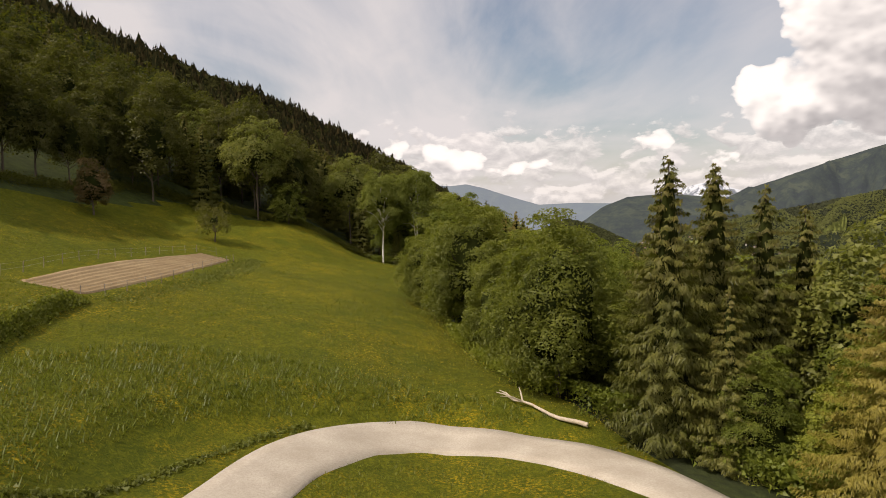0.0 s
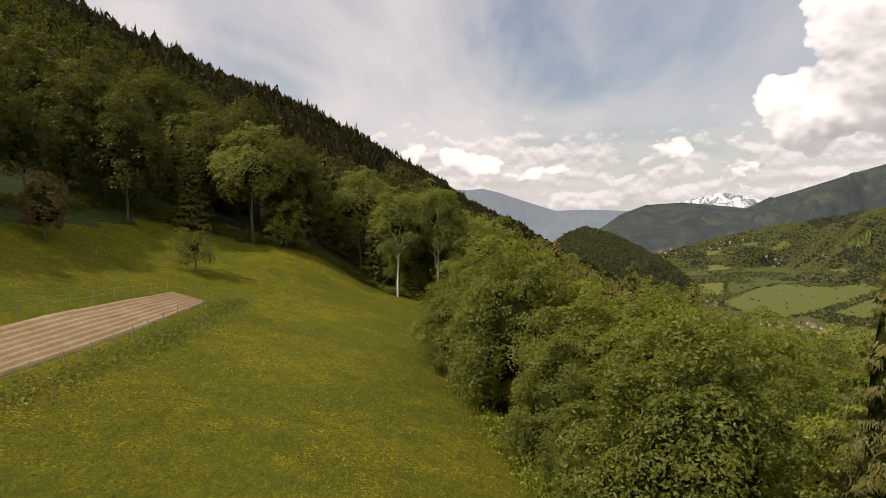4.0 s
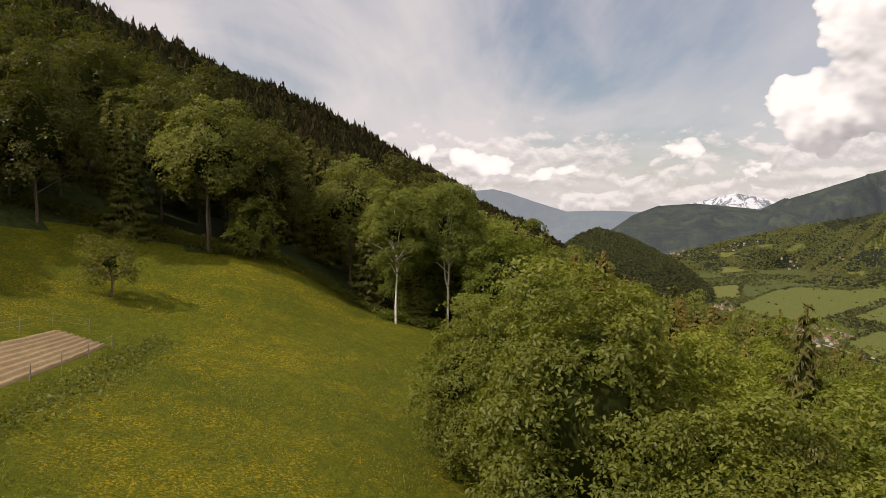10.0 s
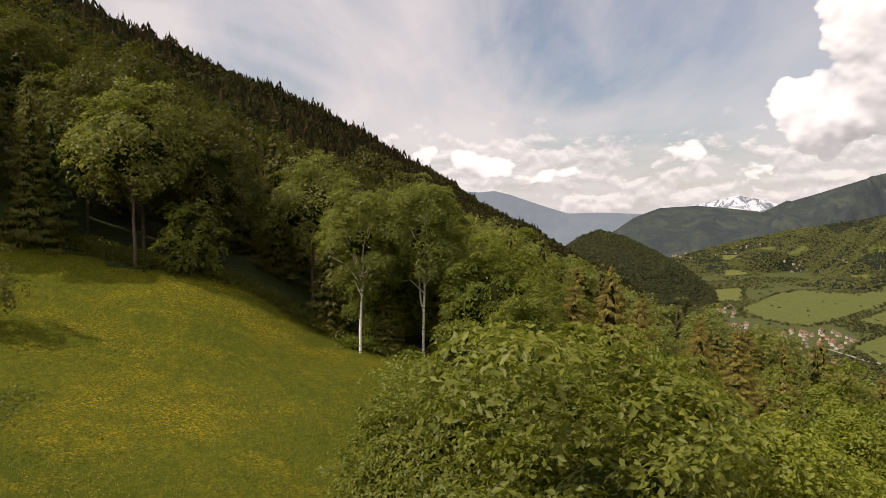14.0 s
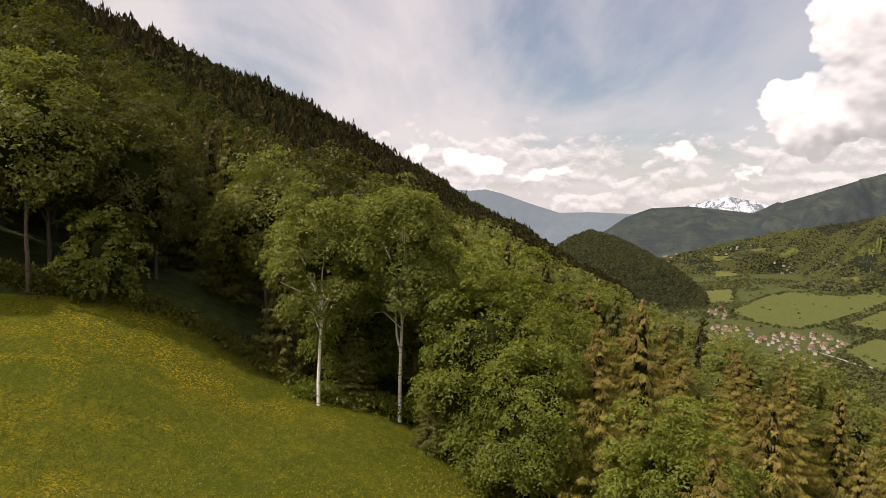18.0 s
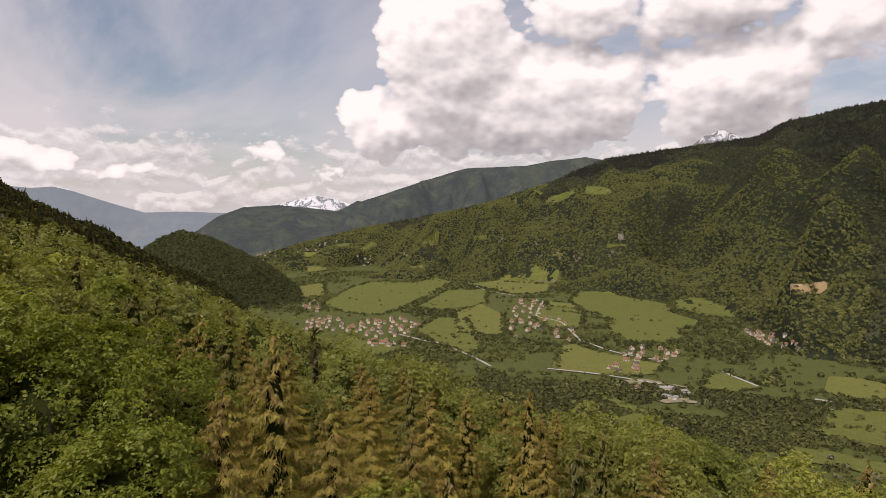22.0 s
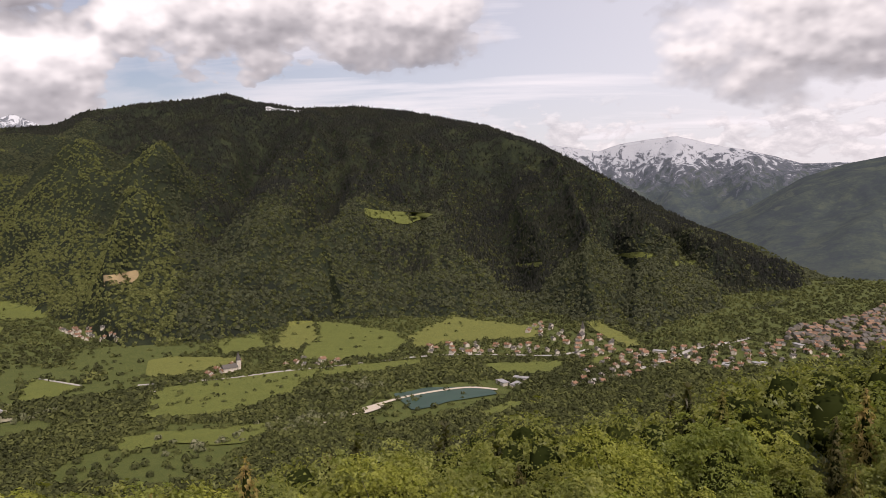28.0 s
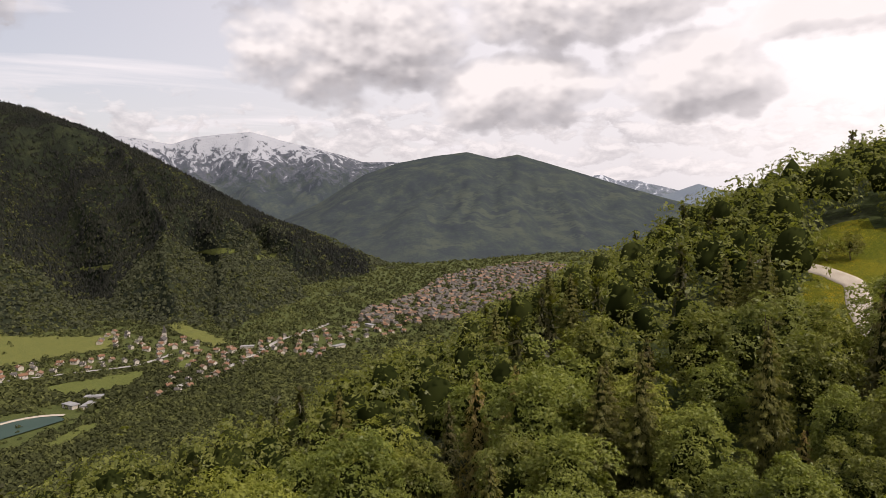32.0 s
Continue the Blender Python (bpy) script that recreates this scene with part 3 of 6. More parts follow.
def grid_faces(rows, cols, wrap=False):
    a = np.arange(rows - 1)[:, None] * cols + np.arange(cols if wrap else cols - 1)[None]
    b = np.arange(rows - 1)[:, None] * cols + (np.arange(cols if wrap else cols - 1)[None] + 1) % cols
    return np.stack([a, b, b + cols, a + cols], -1).reshape(-1, 4)


def tube(points, radii, sides=7):
    """A tapered limb along points, as corners and four-sided faces."""
    points, out = np.asarray(points, float), []
    for k, (p, r) in enumerate(zip(points, radii)):
        d = points[min(k + 1, len(points) - 1)] - points[max(k - 1, 0)]
        d /= np.linalg.norm(d) + 1e-9
        u = np.cross(d, (0.31, 0.95, 0.05))
        u /= np.linalg.norm(u) + 1e-9
        v = np.cross(d, u)
        a = np.arange(sides) * 2 * np.pi / sides
        out.append(p + r * (np.cos(a)[:, None] * u + np.sin(a)[:, None] * v))
    return np.concatenate(out), grid_faces(len(points), sides, True)


def joined(pieces):
    verts, faces, at = [], [], 0
    for v, f in pieces:
        verts.append(v)
        faces.append(f + at)
        at += len(v)
    return np.concatenate(verts), np.concatenate(faces)


def unit(v):
    return v / (np.linalg.norm(v, axis=1, keepdims=True) + 1e-9)


def leaves(rng, spots, normals, size, stretch=1.5, wing=0.55, aim=None, folded=False):
    """Pointed leaf sprays at spots, lying roughly across their normals; aim: which way they point; folded: two halves along a midrib."""
    n = len(spots)
    side = unit(np.cross(normals, rng.normal(size=(n, 3)) if aim is None else aim))
    length = unit(np.cross(side, normals))
    s = size * rng.uniform(0.6, 1.4, (n, 1))
    tip, wing = length * s * stretch / 2, side * s * wing
    if folded:
        lift = normals * s * 0.12
        v = np.stack([spots - tip, spots - tip * 0.1 + wing * 0.72 + lift, spots + tip - normals * s * 0.22, spots - tip * 0.1 - wing * 0.72 + lift], 1).reshape(-1, 3)
        base = 4 * np.arange(n)[:, None]
        return v, np.concatenate([base + (0, 1, 2), base + (0, 2, 3)])
    v = np.stack([spots - tip + wing, spots - tip - wing, spots + tip - normals * s * 0.25], 1).reshape(-1, 3)
    return v, np.arange(3 * n).reshape(-1, 3)


# ---- trees ----
ICO_V = np.array([(0, 0, 1), *[(0.894 * math.cos(k * 1.2566), 0.894 * math.sin(k * 1.2566), 0.447) for k in range(5)],
                  *[(0.894 * math.cos(k * 1.2566 + 0.628), 0.894 * math.sin(k * 1.2566 + 0.628), -0.447) for k in range(5)], (0, 0, -1)])
ICO_F = np.array([(0, 1 + k, 1 + (k + 1) % 5) for k in range(5)] + [(1 + k, 6 + k, 1 + (k + 1) % 5) for k in range(5)]
                 + [(1 + (k + 1) % 5, 6 + k, 6 + (k + 1) % 5) for k in range(5)] + [(6 + k, 11, 6 + (k + 1) % 5) for k in range(5)])



def rounded():
    """A sphere of eighty facets."""
    v, f, mid = [tuple(p / np.linalg.norm(p)) for p in ICO_V], [], {}

    def between(a, b):
        key = (min(a, b), max(a, b))
        if key not in mid:
            p = np.array(v[a]) + np.array(v[b])
            v.append(tuple(p / np.linalg.norm(p)))
            mid[key] = len(v) - 1
        return mid[key]

    for a, b, c in ICO_F:
        ab, bc, ca = between(a, b), between(b, c), between(c, a)
        f += [(a, ab, ca), (b, bc, ab), (c, ca, bc), (ab, bc, ca)]
    return np.array(v), np.array(f)


BALL_V, BALL_F = rounded()


def broadleaf_meshes(seed, height, width, count, leaf, leaf_material, bark=None, bare=0.12, belly=0.42, limbs=7, lean=0.0, stout=1.0, solid=0.62, each=55, ragged=1.0, fork=False):
    """Trunk with limbs, and a crown of many leaf-covered boughs round an uneven dome."""
    rng = np.random.default_rng(seed)
    crown_h = height * (1 - bare)
    mid = height * bare + crown_h * belly
    wave = rng.uniform(0, 6.28, 8)

    def dome(d, k=1.0):
        """The crown's surface in a direction."""
        az = np.arctan2(d[:, 1], d[:, 0])
        lump = 1 + ragged * (0.10 * np.sin(2 * az + wave[0] + 2.2 * d[:, 2]) + 0.09 * np.sin(3 * az + wave[1] - 4 * d[:, 2]) + 0.08 * np.sin(5 * az + wave[2] + 6 * d[:, 2]) + 0.05 * np.sin(9 * d[:, 2] + wave[3]))
        up = np.where(d[:, 2] > 0, crown_h * (1 - belly), crown_h * belly)
        return np.stack([d[:, 0] * width / 2 * lump, d[:, 1] * width / 2 * lump, d[:, 2] * up * (0.45 + 0.55 * lump)], -1) * k

    boughs = max(16, count // each)
    k = np.arange(boughs)
    z = 1 - 1.82 * (k + 0.5) / boughs
    a = k * 2.39996 + rng.normal(0, 0.25, boughs)
    z = np.clip(z + rng.normal(0, 0.05, boughs), -0.95, 1)
    flat = np.sqrt(1 - z * z)
    d = np.stack([flat * np.cos(a), flat * np.sin(a), z], -1)
    centre = dome(d) * (rng.uniform(0.55, 1.0, boughs) ** 0.7)[:, None] + (0, 0, mid)
    size = width * 0.125 * (110 / boughs) ** 0.42 * rng.uniform(0.6, 1.45, boughs)
    n = unit(d * 0.75 + (0, 0, 0.65) + rng.normal(size=(boughs, 3)) * 0.2)
    # every bough carries sprays on its upper and outer side, every spray its leaves
    per = 24 if count > 20000 else 11 if count > 5000 else 5 if count > 400 else 2
    sprays = max(boughs, count // per)
    which = rng.choice(boughs, sprays, p=size**2 / (size**2).sum())
    s = unit(rng.normal(size=(sprays, 3)))
    lean_in = (s * n[which]).sum(1)
    s = unit(s - n[which] * np.where(lean_in < -0.2, 2 * lean_in, 0)[:, None])
    hub = centre[which] + s * (size[which] * rng.uniform(0.62, 1.08, sprays))[:, None] * (1, 1, 0.82)
    fan = unit(s * 0.55 + n[which] * 0.45 + (0, 0, 0.45) + rng.normal(size=(sprays, 3)) * 0.22)
    own = np.arange(count) % sprays
    reach = size[which] * rng.uniform(0.22, 0.42, sprays)
    spread = rng.normal(size=(count, 3)) * 0.75
    spread -= fan[own] * ((spread * fan[own]).sum(1) * 0.85)[:, None]
    off = (spread**2).sum(1)
    spots = hub[own] + spread * reach[own][:, None] - np.array((0, 0, 1.0)) * (off * reach[own] * 0.22)[:, None]
    normals = unit(fan[own] + spread * 0.3 + rng.normal(size=(count, 3)) * 0.45)
    v, f = leaves(rng, spots, normals, leaf, folded=count >= 40000)
    mats = np.zeros(len(f), int)
    # dark ball added to imitate the shade between the boughs
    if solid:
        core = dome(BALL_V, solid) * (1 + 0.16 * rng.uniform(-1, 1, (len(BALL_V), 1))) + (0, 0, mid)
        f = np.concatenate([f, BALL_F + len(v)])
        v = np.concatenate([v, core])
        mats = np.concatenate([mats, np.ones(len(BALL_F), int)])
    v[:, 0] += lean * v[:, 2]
    crown = sheet("crown", v, f, [leaf_material, CROWN_SHADE], mats)
    r0 = (height * 0.012 + 0.04) * stout
    top = height * (bare + 0.55)
    stem = [(0.05 * k * math.sin(k * 1.3 + seed) + lean * top * k / 6, 0.05 * k * math.cos(k * 1.7 + seed), -0.6 + (top + 0.6) * k / 6) for k in range(7)]
    pieces = [tube(stem, [r0 * (1.25 - 0.17 * k) for k in range(7)], 8)]
    if fork:
        p = np.array(stem[2])
        pieces.append(tube([p, p + (0.5, 0.1, 1.3), p + (0.75, 0.1, 2.8), p + (1.3, 0.2, 5.5)], [r0 * 0.8, r0 * 0.68, r0 * 0.5, r0 * 0.25], 7))
    for k in range(limbs):
        c = centre[(k * boughs) // limbs]
        base = height * bare * 0.9 + max(0.0, c[2] - height * bare) * 0.35
        start = np.array((lean * base, 0, base))
        end = c * 0.92 + (lean * c[2], 0, 0)
        half = (start + end) / 2 + (0, 0, 0.04 * height)
        pieces.append(tube([start, half, end], [r0 * 0.55, r0 * 0.36, r0 * 0.10], 5))
    tv, tf = joined(pieces)
    return sheet("trunk", tv, tf, bark or BARK, smooth=True), crown


def spruce_meshes(seed, height, width, whorls, sprays, leaf, leaf_material, droop=0.35, bare=0.04, taper=0.68, core=0.30):
    """A straight stem with whorls of drooping boughs, each hung with rows of needle sprays."""
    rng = np.random.default_rng(seed)
    spots, normals, aims = [], [], []
    for k in range(whorls):
        u = (k + rng.uniform(0.2, 0.8)) / whorls
        z0 = height * (bare + (1 - bare) * u)
        reach = width / 2 * (1 - u) ** taper * rng.uniform(0.78, 1.12) + 0.10
        branches = max(4, int(6 * (1 - u) + 3))
        for b in range(branches):
            a = b * 2 * math.pi / branches + rng.uniform(-0.35, 0.35) + k * 1.9
            length = reach * rng.uniform(0.6, 1.18)
            start = z0 + rng.uniform(-0.7, 0.7) * height / whorls
            m = max(3, int(sprays * length / (width / 2)))
            t = rng.uniform(0.10, 1.0, m) ** 0.75
            r = t * length
            sag = droop * rng.uniform(0.75, 1.3)
            z = start - sag * length * t * (1.25 - 0.55 * t) + 0.10 * length * np.maximum(0, t - 0.7)
            off = rng.uniform(-1, 1, m) * (0.05 + 0.30 * length * (1 - t) ** 0.7 * np.minimum(1, t * 3))
            out, side = np.array((math.cos(a), math.sin(a), 0)), np.array((-math.sin(a), math.cos(a), 0))
            hang = np.abs(off) * 0.55 + rng.uniform(0, 0.14, m) * (0.3 + length * 0.35)
            spots.append(out * r[:, None] + side * off[:, None] + np.stack([0 * z, 0 * z, z - hang], 1))
            normals.append(unit(np.stack([0 * z, 0 * z, 0 * z + 0.75], 1) + out * 0.55 + side * (off * 0.9 / (length * 0.3 + 0.1))[:, None] + rng.normal(size=(m, 3)) * 0.28))
            aims.append(out * 0.8 + side * (np.sign(off) * 0.8)[:, None] + (0, 0, -0.75) + rng.normal(size=(m, 3)) * 0.25)
    spots, normals, aims = np.concatenate(spots), np.concatenate(normals), np.concatenate(aims)
    v, f = leaves(rng, spots, normals, leaf, 2.6, 0.30, aims)
    # a dark core, its colour standing in for the shade within the crown
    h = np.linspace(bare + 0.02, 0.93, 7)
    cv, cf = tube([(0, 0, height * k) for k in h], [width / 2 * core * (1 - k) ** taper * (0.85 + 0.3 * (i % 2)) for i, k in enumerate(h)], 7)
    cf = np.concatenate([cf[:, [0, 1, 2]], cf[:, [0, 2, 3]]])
    crown = sheet("crown", np.concatenate([v, cv]), np.concatenate([f, cf + len(v)]), [leaf_material, CROWN_SHADE], np.r_[np.zeros(len(f), int), np.ones(len(cf), int)])
    r0 = height * 0.012 + 0.05
    tv, tf = tube([(0, 0, -0.6), (0, 0, height * 0.5), (0, 0, height * 0.98)], [r0 * 1.2, r0 * 0.7, 0.03], 7)
    return sheet("trunk", tv, tf, BARK, smooth=True), crown


def tree(name, meshes, label, category, group=""):
    """A tree off stage, to be copied to its places."""
    base = tagged(new(name), label, category, group)
    part("trunk", meshes[0], base)
    part("crown", meshes[1], base)
    return base


TREES = []


def plant(pattern, x, y, scale=1.0, turn=0.0, label="", sink=0.0, stretch=1.0):
    """Sets a copy of a pattern tree on the ground."""
    z = float(ground_height(x, y)) - sink
    m = pose(x, y, z, 0, 0, math.degrees(turn))
    ob = copy_thing(pattern, m)
    ob.scale = (scale, scale, scale * stretch)
    if label:
        tagged(ob, label)
    TREES.append((x, y))
    return ob


# ---- the ground, one sheet to the horizon ----
def meadow_edge(y):
    """How far the meadow reaches towards the valley."""
    return np.interp(y, [-60, 0, 20, 39, 50, 60, 71, 100, 117, 122, 131], [20, 18, 15, 9.5, 5.5, 3, 0, 4, 4, -4, -14])


def in_meadow(x, y):
    back_edge = np.interp(x, [-75, -55, -45, -28, -16, -4, 4], [70, 84, 116, 121, 127, 121, 119])
    return (x < meadow_edge(y)) & (x > np.interp(y, [40, 82, 95, 118], [-66, -60, -56, -50])) & (y < back_edge) & (y > -90)


def lower_meadow(x, y):
    """The second clearing, on the road further down."""
    b, d = np.degrees(np.arctan2(x - 22, y - 95)), np.hypot(x - 22, y - 95)
    return (b > 147.6 + 0.5 * np.sin(d / 4)) & (b < 172) & (d > 102) & (d < 156 + 3 * np.sin(b * 0.6))


def make_ground():
    spokes, rings = 600, 225
    r = 1.5 * 1.0365 ** np.arange(rings)
    r *= 4850 / r[-1]
    r[0] = 0.01
    a = np.linspace(0, 2 * np.pi, spokes, endpoint=False)
    x, y = (r[:, None] * np.sin(a)).ravel(), 70 + (r[:, None] * np.cos(a)).ravel()
    v = np.stack([x, y, ground_height(x, y)], -1)
    f = grid_faces(rings, spokes, True)[:, ::-1]
    c = v[f].mean(1)
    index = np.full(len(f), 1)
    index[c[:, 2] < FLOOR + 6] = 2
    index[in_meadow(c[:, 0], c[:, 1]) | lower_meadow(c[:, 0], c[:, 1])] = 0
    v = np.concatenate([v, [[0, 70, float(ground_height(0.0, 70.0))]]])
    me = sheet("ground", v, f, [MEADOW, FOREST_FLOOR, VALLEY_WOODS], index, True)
    tagged(new("ground", me), "hillside with flowering meadow above a flat green valley floor", "ground", kind="structure")


make_ground()


HOLLOW = {}


def mountain(name, crest, foot, distance, mat, label, rough=60.0, foot_z=FLOOR - 8, steps=70, power=1.0, gully=1.0, seed=1, ravines=()):
    """A range shaped to fit the camera's view: its skyline, as (bearing, height in degrees) from EYE, stands at a
    distance.
    """
    crest, foot = sorted(crest), sorted(foot)
    b = np.arange(crest[0][0], crest[-1][0] + 0.01, 0.22)
    top = np.interp(b, *zip(*crest))
    near = np.interp(b, *zip(*foot))
    far = np.interp(b, *zip(*distance)) if isinstance(distance, list) else np.full_like(b, distance)
    u = np.concatenate([np.linspace(0, 1, steps), [1.04, 1.12]])
    rr = near + (far - near) * u[:, None]
    x, y = EYE.x + rr * np.sin(np.radians(b)), EYE.y + rr * np.cos(np.radians(b))
    peak = EYE.z + far * np.tan(np.radians(top))
    rise = np.where(u > 1, 1 - (u - 1) * 1.5, np.clip(u, 0, 1) ** power)[:, None]
    z = foot_z + (peak - foot_z) * rise
    swell = np.sin(np.pi * np.clip(u, 0, 1))[:, None]
    warp = fbm(x / 600, y / 600, 3, seed + 5)
    along = b[None] * 0.13 + 0.00075 * (rr - 1500) * np.sin(b / 7.0 + 1)[None] + 0.6 * warp
    ribs = 1 - np.abs(fbm(along, rr / 1500 + warp, 4, seed)) * 2.2
    z = z + swell * (1.5 * rough * gully * (ribs - 0.62) + rough * 0.8 * fbm(x / 500, y / 500, 5, seed + 7))
    z = z + (u[:, None] > 0.03) * np.minimum(1, 0.25 + swell) * rough * 0.10 * fbm(x / 60, y / 60, 4, seed + 3)
    cut = 0 * z
    for depth, wide, line in ravines:
        us = []
        for bb, ee in line:
            k = int(np.clip(np.searchsorted(b, bb), 0, len(b) - 1))
            zz = foot_z + (peak[k] - foot_z) * np.clip(u, 0, 1) ** power
            us.append(float(np.interp(ee, np.degrees(np.arctan2(zz - EYE.z, rr[:, k])), np.clip(u, 0, 1))))
        us, at = zip(*sorted(zip(us, [p[0] for p in line])))
        mid = np.interp(u, us, at)[:, None]
        cut = np.maximum(cut, np.exp(-(((b[None] - mid + 0.9 * warp) / wide) ** 2)) * ease((u[:, None] - us[0] + 0.12) / 0.12) * ease((us[-1] + 0.1 - u[:, None]) / 0.15) * depth)
    z = z - cut * swell
    HOLLOW[name] = np.clip(cut / 60, 0, 1) + np.clip(0.62 - ribs, -1, 1)
    v = np.stack([x, y, z], -1).reshape(-1, 3)
    me = sheet(name, v, grid_faces(len(u), len(b)), mat, smooth=True)
    tagged(new(name, me), label, "mountain", "mountains round the valley", "structure")
    return b, u, x, y, z


CLEARINGS = []
MAIN_CREST = [(11, -5.4), (14, -4.2), (17, -3.2), (20, -2.3), (24.5, -1.1), (29.5, -0.2), (36, 1.3), (41, 3.0), (45, 4.7), (50, 5.4), (56.4, 6.2), (58.2, 7.2), (62, 7.9), (66.5, 8.5), (68.4, 8.9), (70.7, 8.3),
              (74, 7.9), (78.6, 8.1), (82.7, 7.7), (89.3, 6.4), (93.6, 4.9), (97.7, 2.7), (102, 0.2), (105.9, -2.0), (111.2, -4.4), (115.9, -6.2), (118, -7)]
MAIN_FOOT = [(11, 2250), (20, 2300), (30, 2150), (37, 2150), (44, 1900), (54, 1600), (60, 1100), (66, 1090), (72.5, 1180), (76, 1240), (85, 1220), (94, 1180), (101, 1050), (106, 1250), (113, 1450), (118, 1650)]
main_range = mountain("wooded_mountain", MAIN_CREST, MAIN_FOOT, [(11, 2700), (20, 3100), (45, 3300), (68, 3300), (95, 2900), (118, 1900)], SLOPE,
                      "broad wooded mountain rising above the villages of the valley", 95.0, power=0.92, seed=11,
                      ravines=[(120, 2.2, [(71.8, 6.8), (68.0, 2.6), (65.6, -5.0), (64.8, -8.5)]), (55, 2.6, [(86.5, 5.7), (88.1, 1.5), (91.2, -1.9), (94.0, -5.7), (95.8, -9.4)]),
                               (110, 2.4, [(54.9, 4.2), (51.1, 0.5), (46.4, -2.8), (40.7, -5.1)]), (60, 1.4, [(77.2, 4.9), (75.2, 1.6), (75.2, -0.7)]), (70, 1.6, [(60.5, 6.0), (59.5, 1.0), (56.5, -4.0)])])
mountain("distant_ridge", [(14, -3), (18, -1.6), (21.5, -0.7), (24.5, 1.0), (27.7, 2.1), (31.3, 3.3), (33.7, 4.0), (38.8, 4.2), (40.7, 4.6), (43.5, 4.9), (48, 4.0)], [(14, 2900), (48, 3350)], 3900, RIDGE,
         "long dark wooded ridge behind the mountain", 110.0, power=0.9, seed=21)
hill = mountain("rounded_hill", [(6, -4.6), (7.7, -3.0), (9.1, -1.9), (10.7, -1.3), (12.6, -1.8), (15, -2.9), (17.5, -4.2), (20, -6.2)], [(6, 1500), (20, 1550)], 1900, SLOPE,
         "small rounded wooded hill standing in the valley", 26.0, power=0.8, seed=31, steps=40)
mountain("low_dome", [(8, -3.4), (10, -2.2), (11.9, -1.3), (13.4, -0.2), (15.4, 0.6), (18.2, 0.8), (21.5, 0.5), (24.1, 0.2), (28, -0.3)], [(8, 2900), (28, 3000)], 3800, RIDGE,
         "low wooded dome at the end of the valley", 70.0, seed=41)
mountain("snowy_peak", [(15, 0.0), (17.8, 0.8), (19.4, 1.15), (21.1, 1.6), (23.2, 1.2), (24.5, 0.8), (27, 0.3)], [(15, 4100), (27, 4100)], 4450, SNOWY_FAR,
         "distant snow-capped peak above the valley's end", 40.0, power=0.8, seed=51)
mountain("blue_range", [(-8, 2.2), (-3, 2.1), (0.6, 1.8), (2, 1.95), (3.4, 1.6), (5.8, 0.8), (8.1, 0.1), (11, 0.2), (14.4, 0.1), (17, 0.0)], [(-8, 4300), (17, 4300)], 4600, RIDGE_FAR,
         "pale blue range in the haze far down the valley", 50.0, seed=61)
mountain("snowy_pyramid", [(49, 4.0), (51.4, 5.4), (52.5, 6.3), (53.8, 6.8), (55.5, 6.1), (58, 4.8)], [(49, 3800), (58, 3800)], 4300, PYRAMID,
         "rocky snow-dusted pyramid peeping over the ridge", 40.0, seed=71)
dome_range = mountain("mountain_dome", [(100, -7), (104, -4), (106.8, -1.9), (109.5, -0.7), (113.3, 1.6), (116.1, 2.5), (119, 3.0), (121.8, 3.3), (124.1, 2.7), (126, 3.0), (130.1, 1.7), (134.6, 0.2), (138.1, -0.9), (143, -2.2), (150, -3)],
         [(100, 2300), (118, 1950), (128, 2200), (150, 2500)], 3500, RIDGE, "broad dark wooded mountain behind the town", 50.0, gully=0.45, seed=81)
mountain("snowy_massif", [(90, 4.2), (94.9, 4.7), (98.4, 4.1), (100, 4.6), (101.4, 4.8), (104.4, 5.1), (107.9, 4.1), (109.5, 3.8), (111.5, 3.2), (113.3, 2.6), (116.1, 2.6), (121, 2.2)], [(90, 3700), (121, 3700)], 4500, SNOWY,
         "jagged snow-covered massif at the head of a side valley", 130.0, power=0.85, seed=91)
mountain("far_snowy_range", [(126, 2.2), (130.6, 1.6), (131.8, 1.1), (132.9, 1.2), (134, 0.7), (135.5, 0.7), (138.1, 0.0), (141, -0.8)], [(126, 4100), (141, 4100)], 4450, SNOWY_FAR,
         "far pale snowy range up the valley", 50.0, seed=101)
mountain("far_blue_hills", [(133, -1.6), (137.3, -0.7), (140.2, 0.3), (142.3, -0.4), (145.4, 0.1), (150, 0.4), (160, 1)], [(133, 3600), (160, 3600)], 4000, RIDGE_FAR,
         "far hills beyond the wooded spur, coloured blue by painted haze", 30.0, seed=111)


def land_height(x, y):
    """The ground, or the foot of the mountain where that stands higher."""
    bs, us, gx, gy, gz = main_range
    b = np.degrees(np.arctan2(np.asarray(x, float) - EYE.x, np.asarray(y, float) - EYE.y))
    r = np.hypot(np.asarray(x, float) - EYE.x, np.asarray(y, float) - EYE.y)
    k = np.clip((b - bs[0]) / (bs[1] - bs[0]), 0, len(bs) - 1.01)
    near, far = np.hypot(gx[0] - EYE.x, gy[0] - EYE.y), np.hypot(gx[69] - EYE.x, gy[69] - EYE.y)
    k = k.astype(int)
    u = np.clip((r - near[k]) / (far[k] - near[k]), 0, 0.999) * 69
    i = u.astype(int)
    on = gz[i, k] * (1 - u + i) + gz[i + 1, k] * (u - i)
    return np.where((r > near[k]) & (b > bs[0]) & (b < bs[-1]), np.maximum(on, ground_height(x, y)), ground_height(x, y))


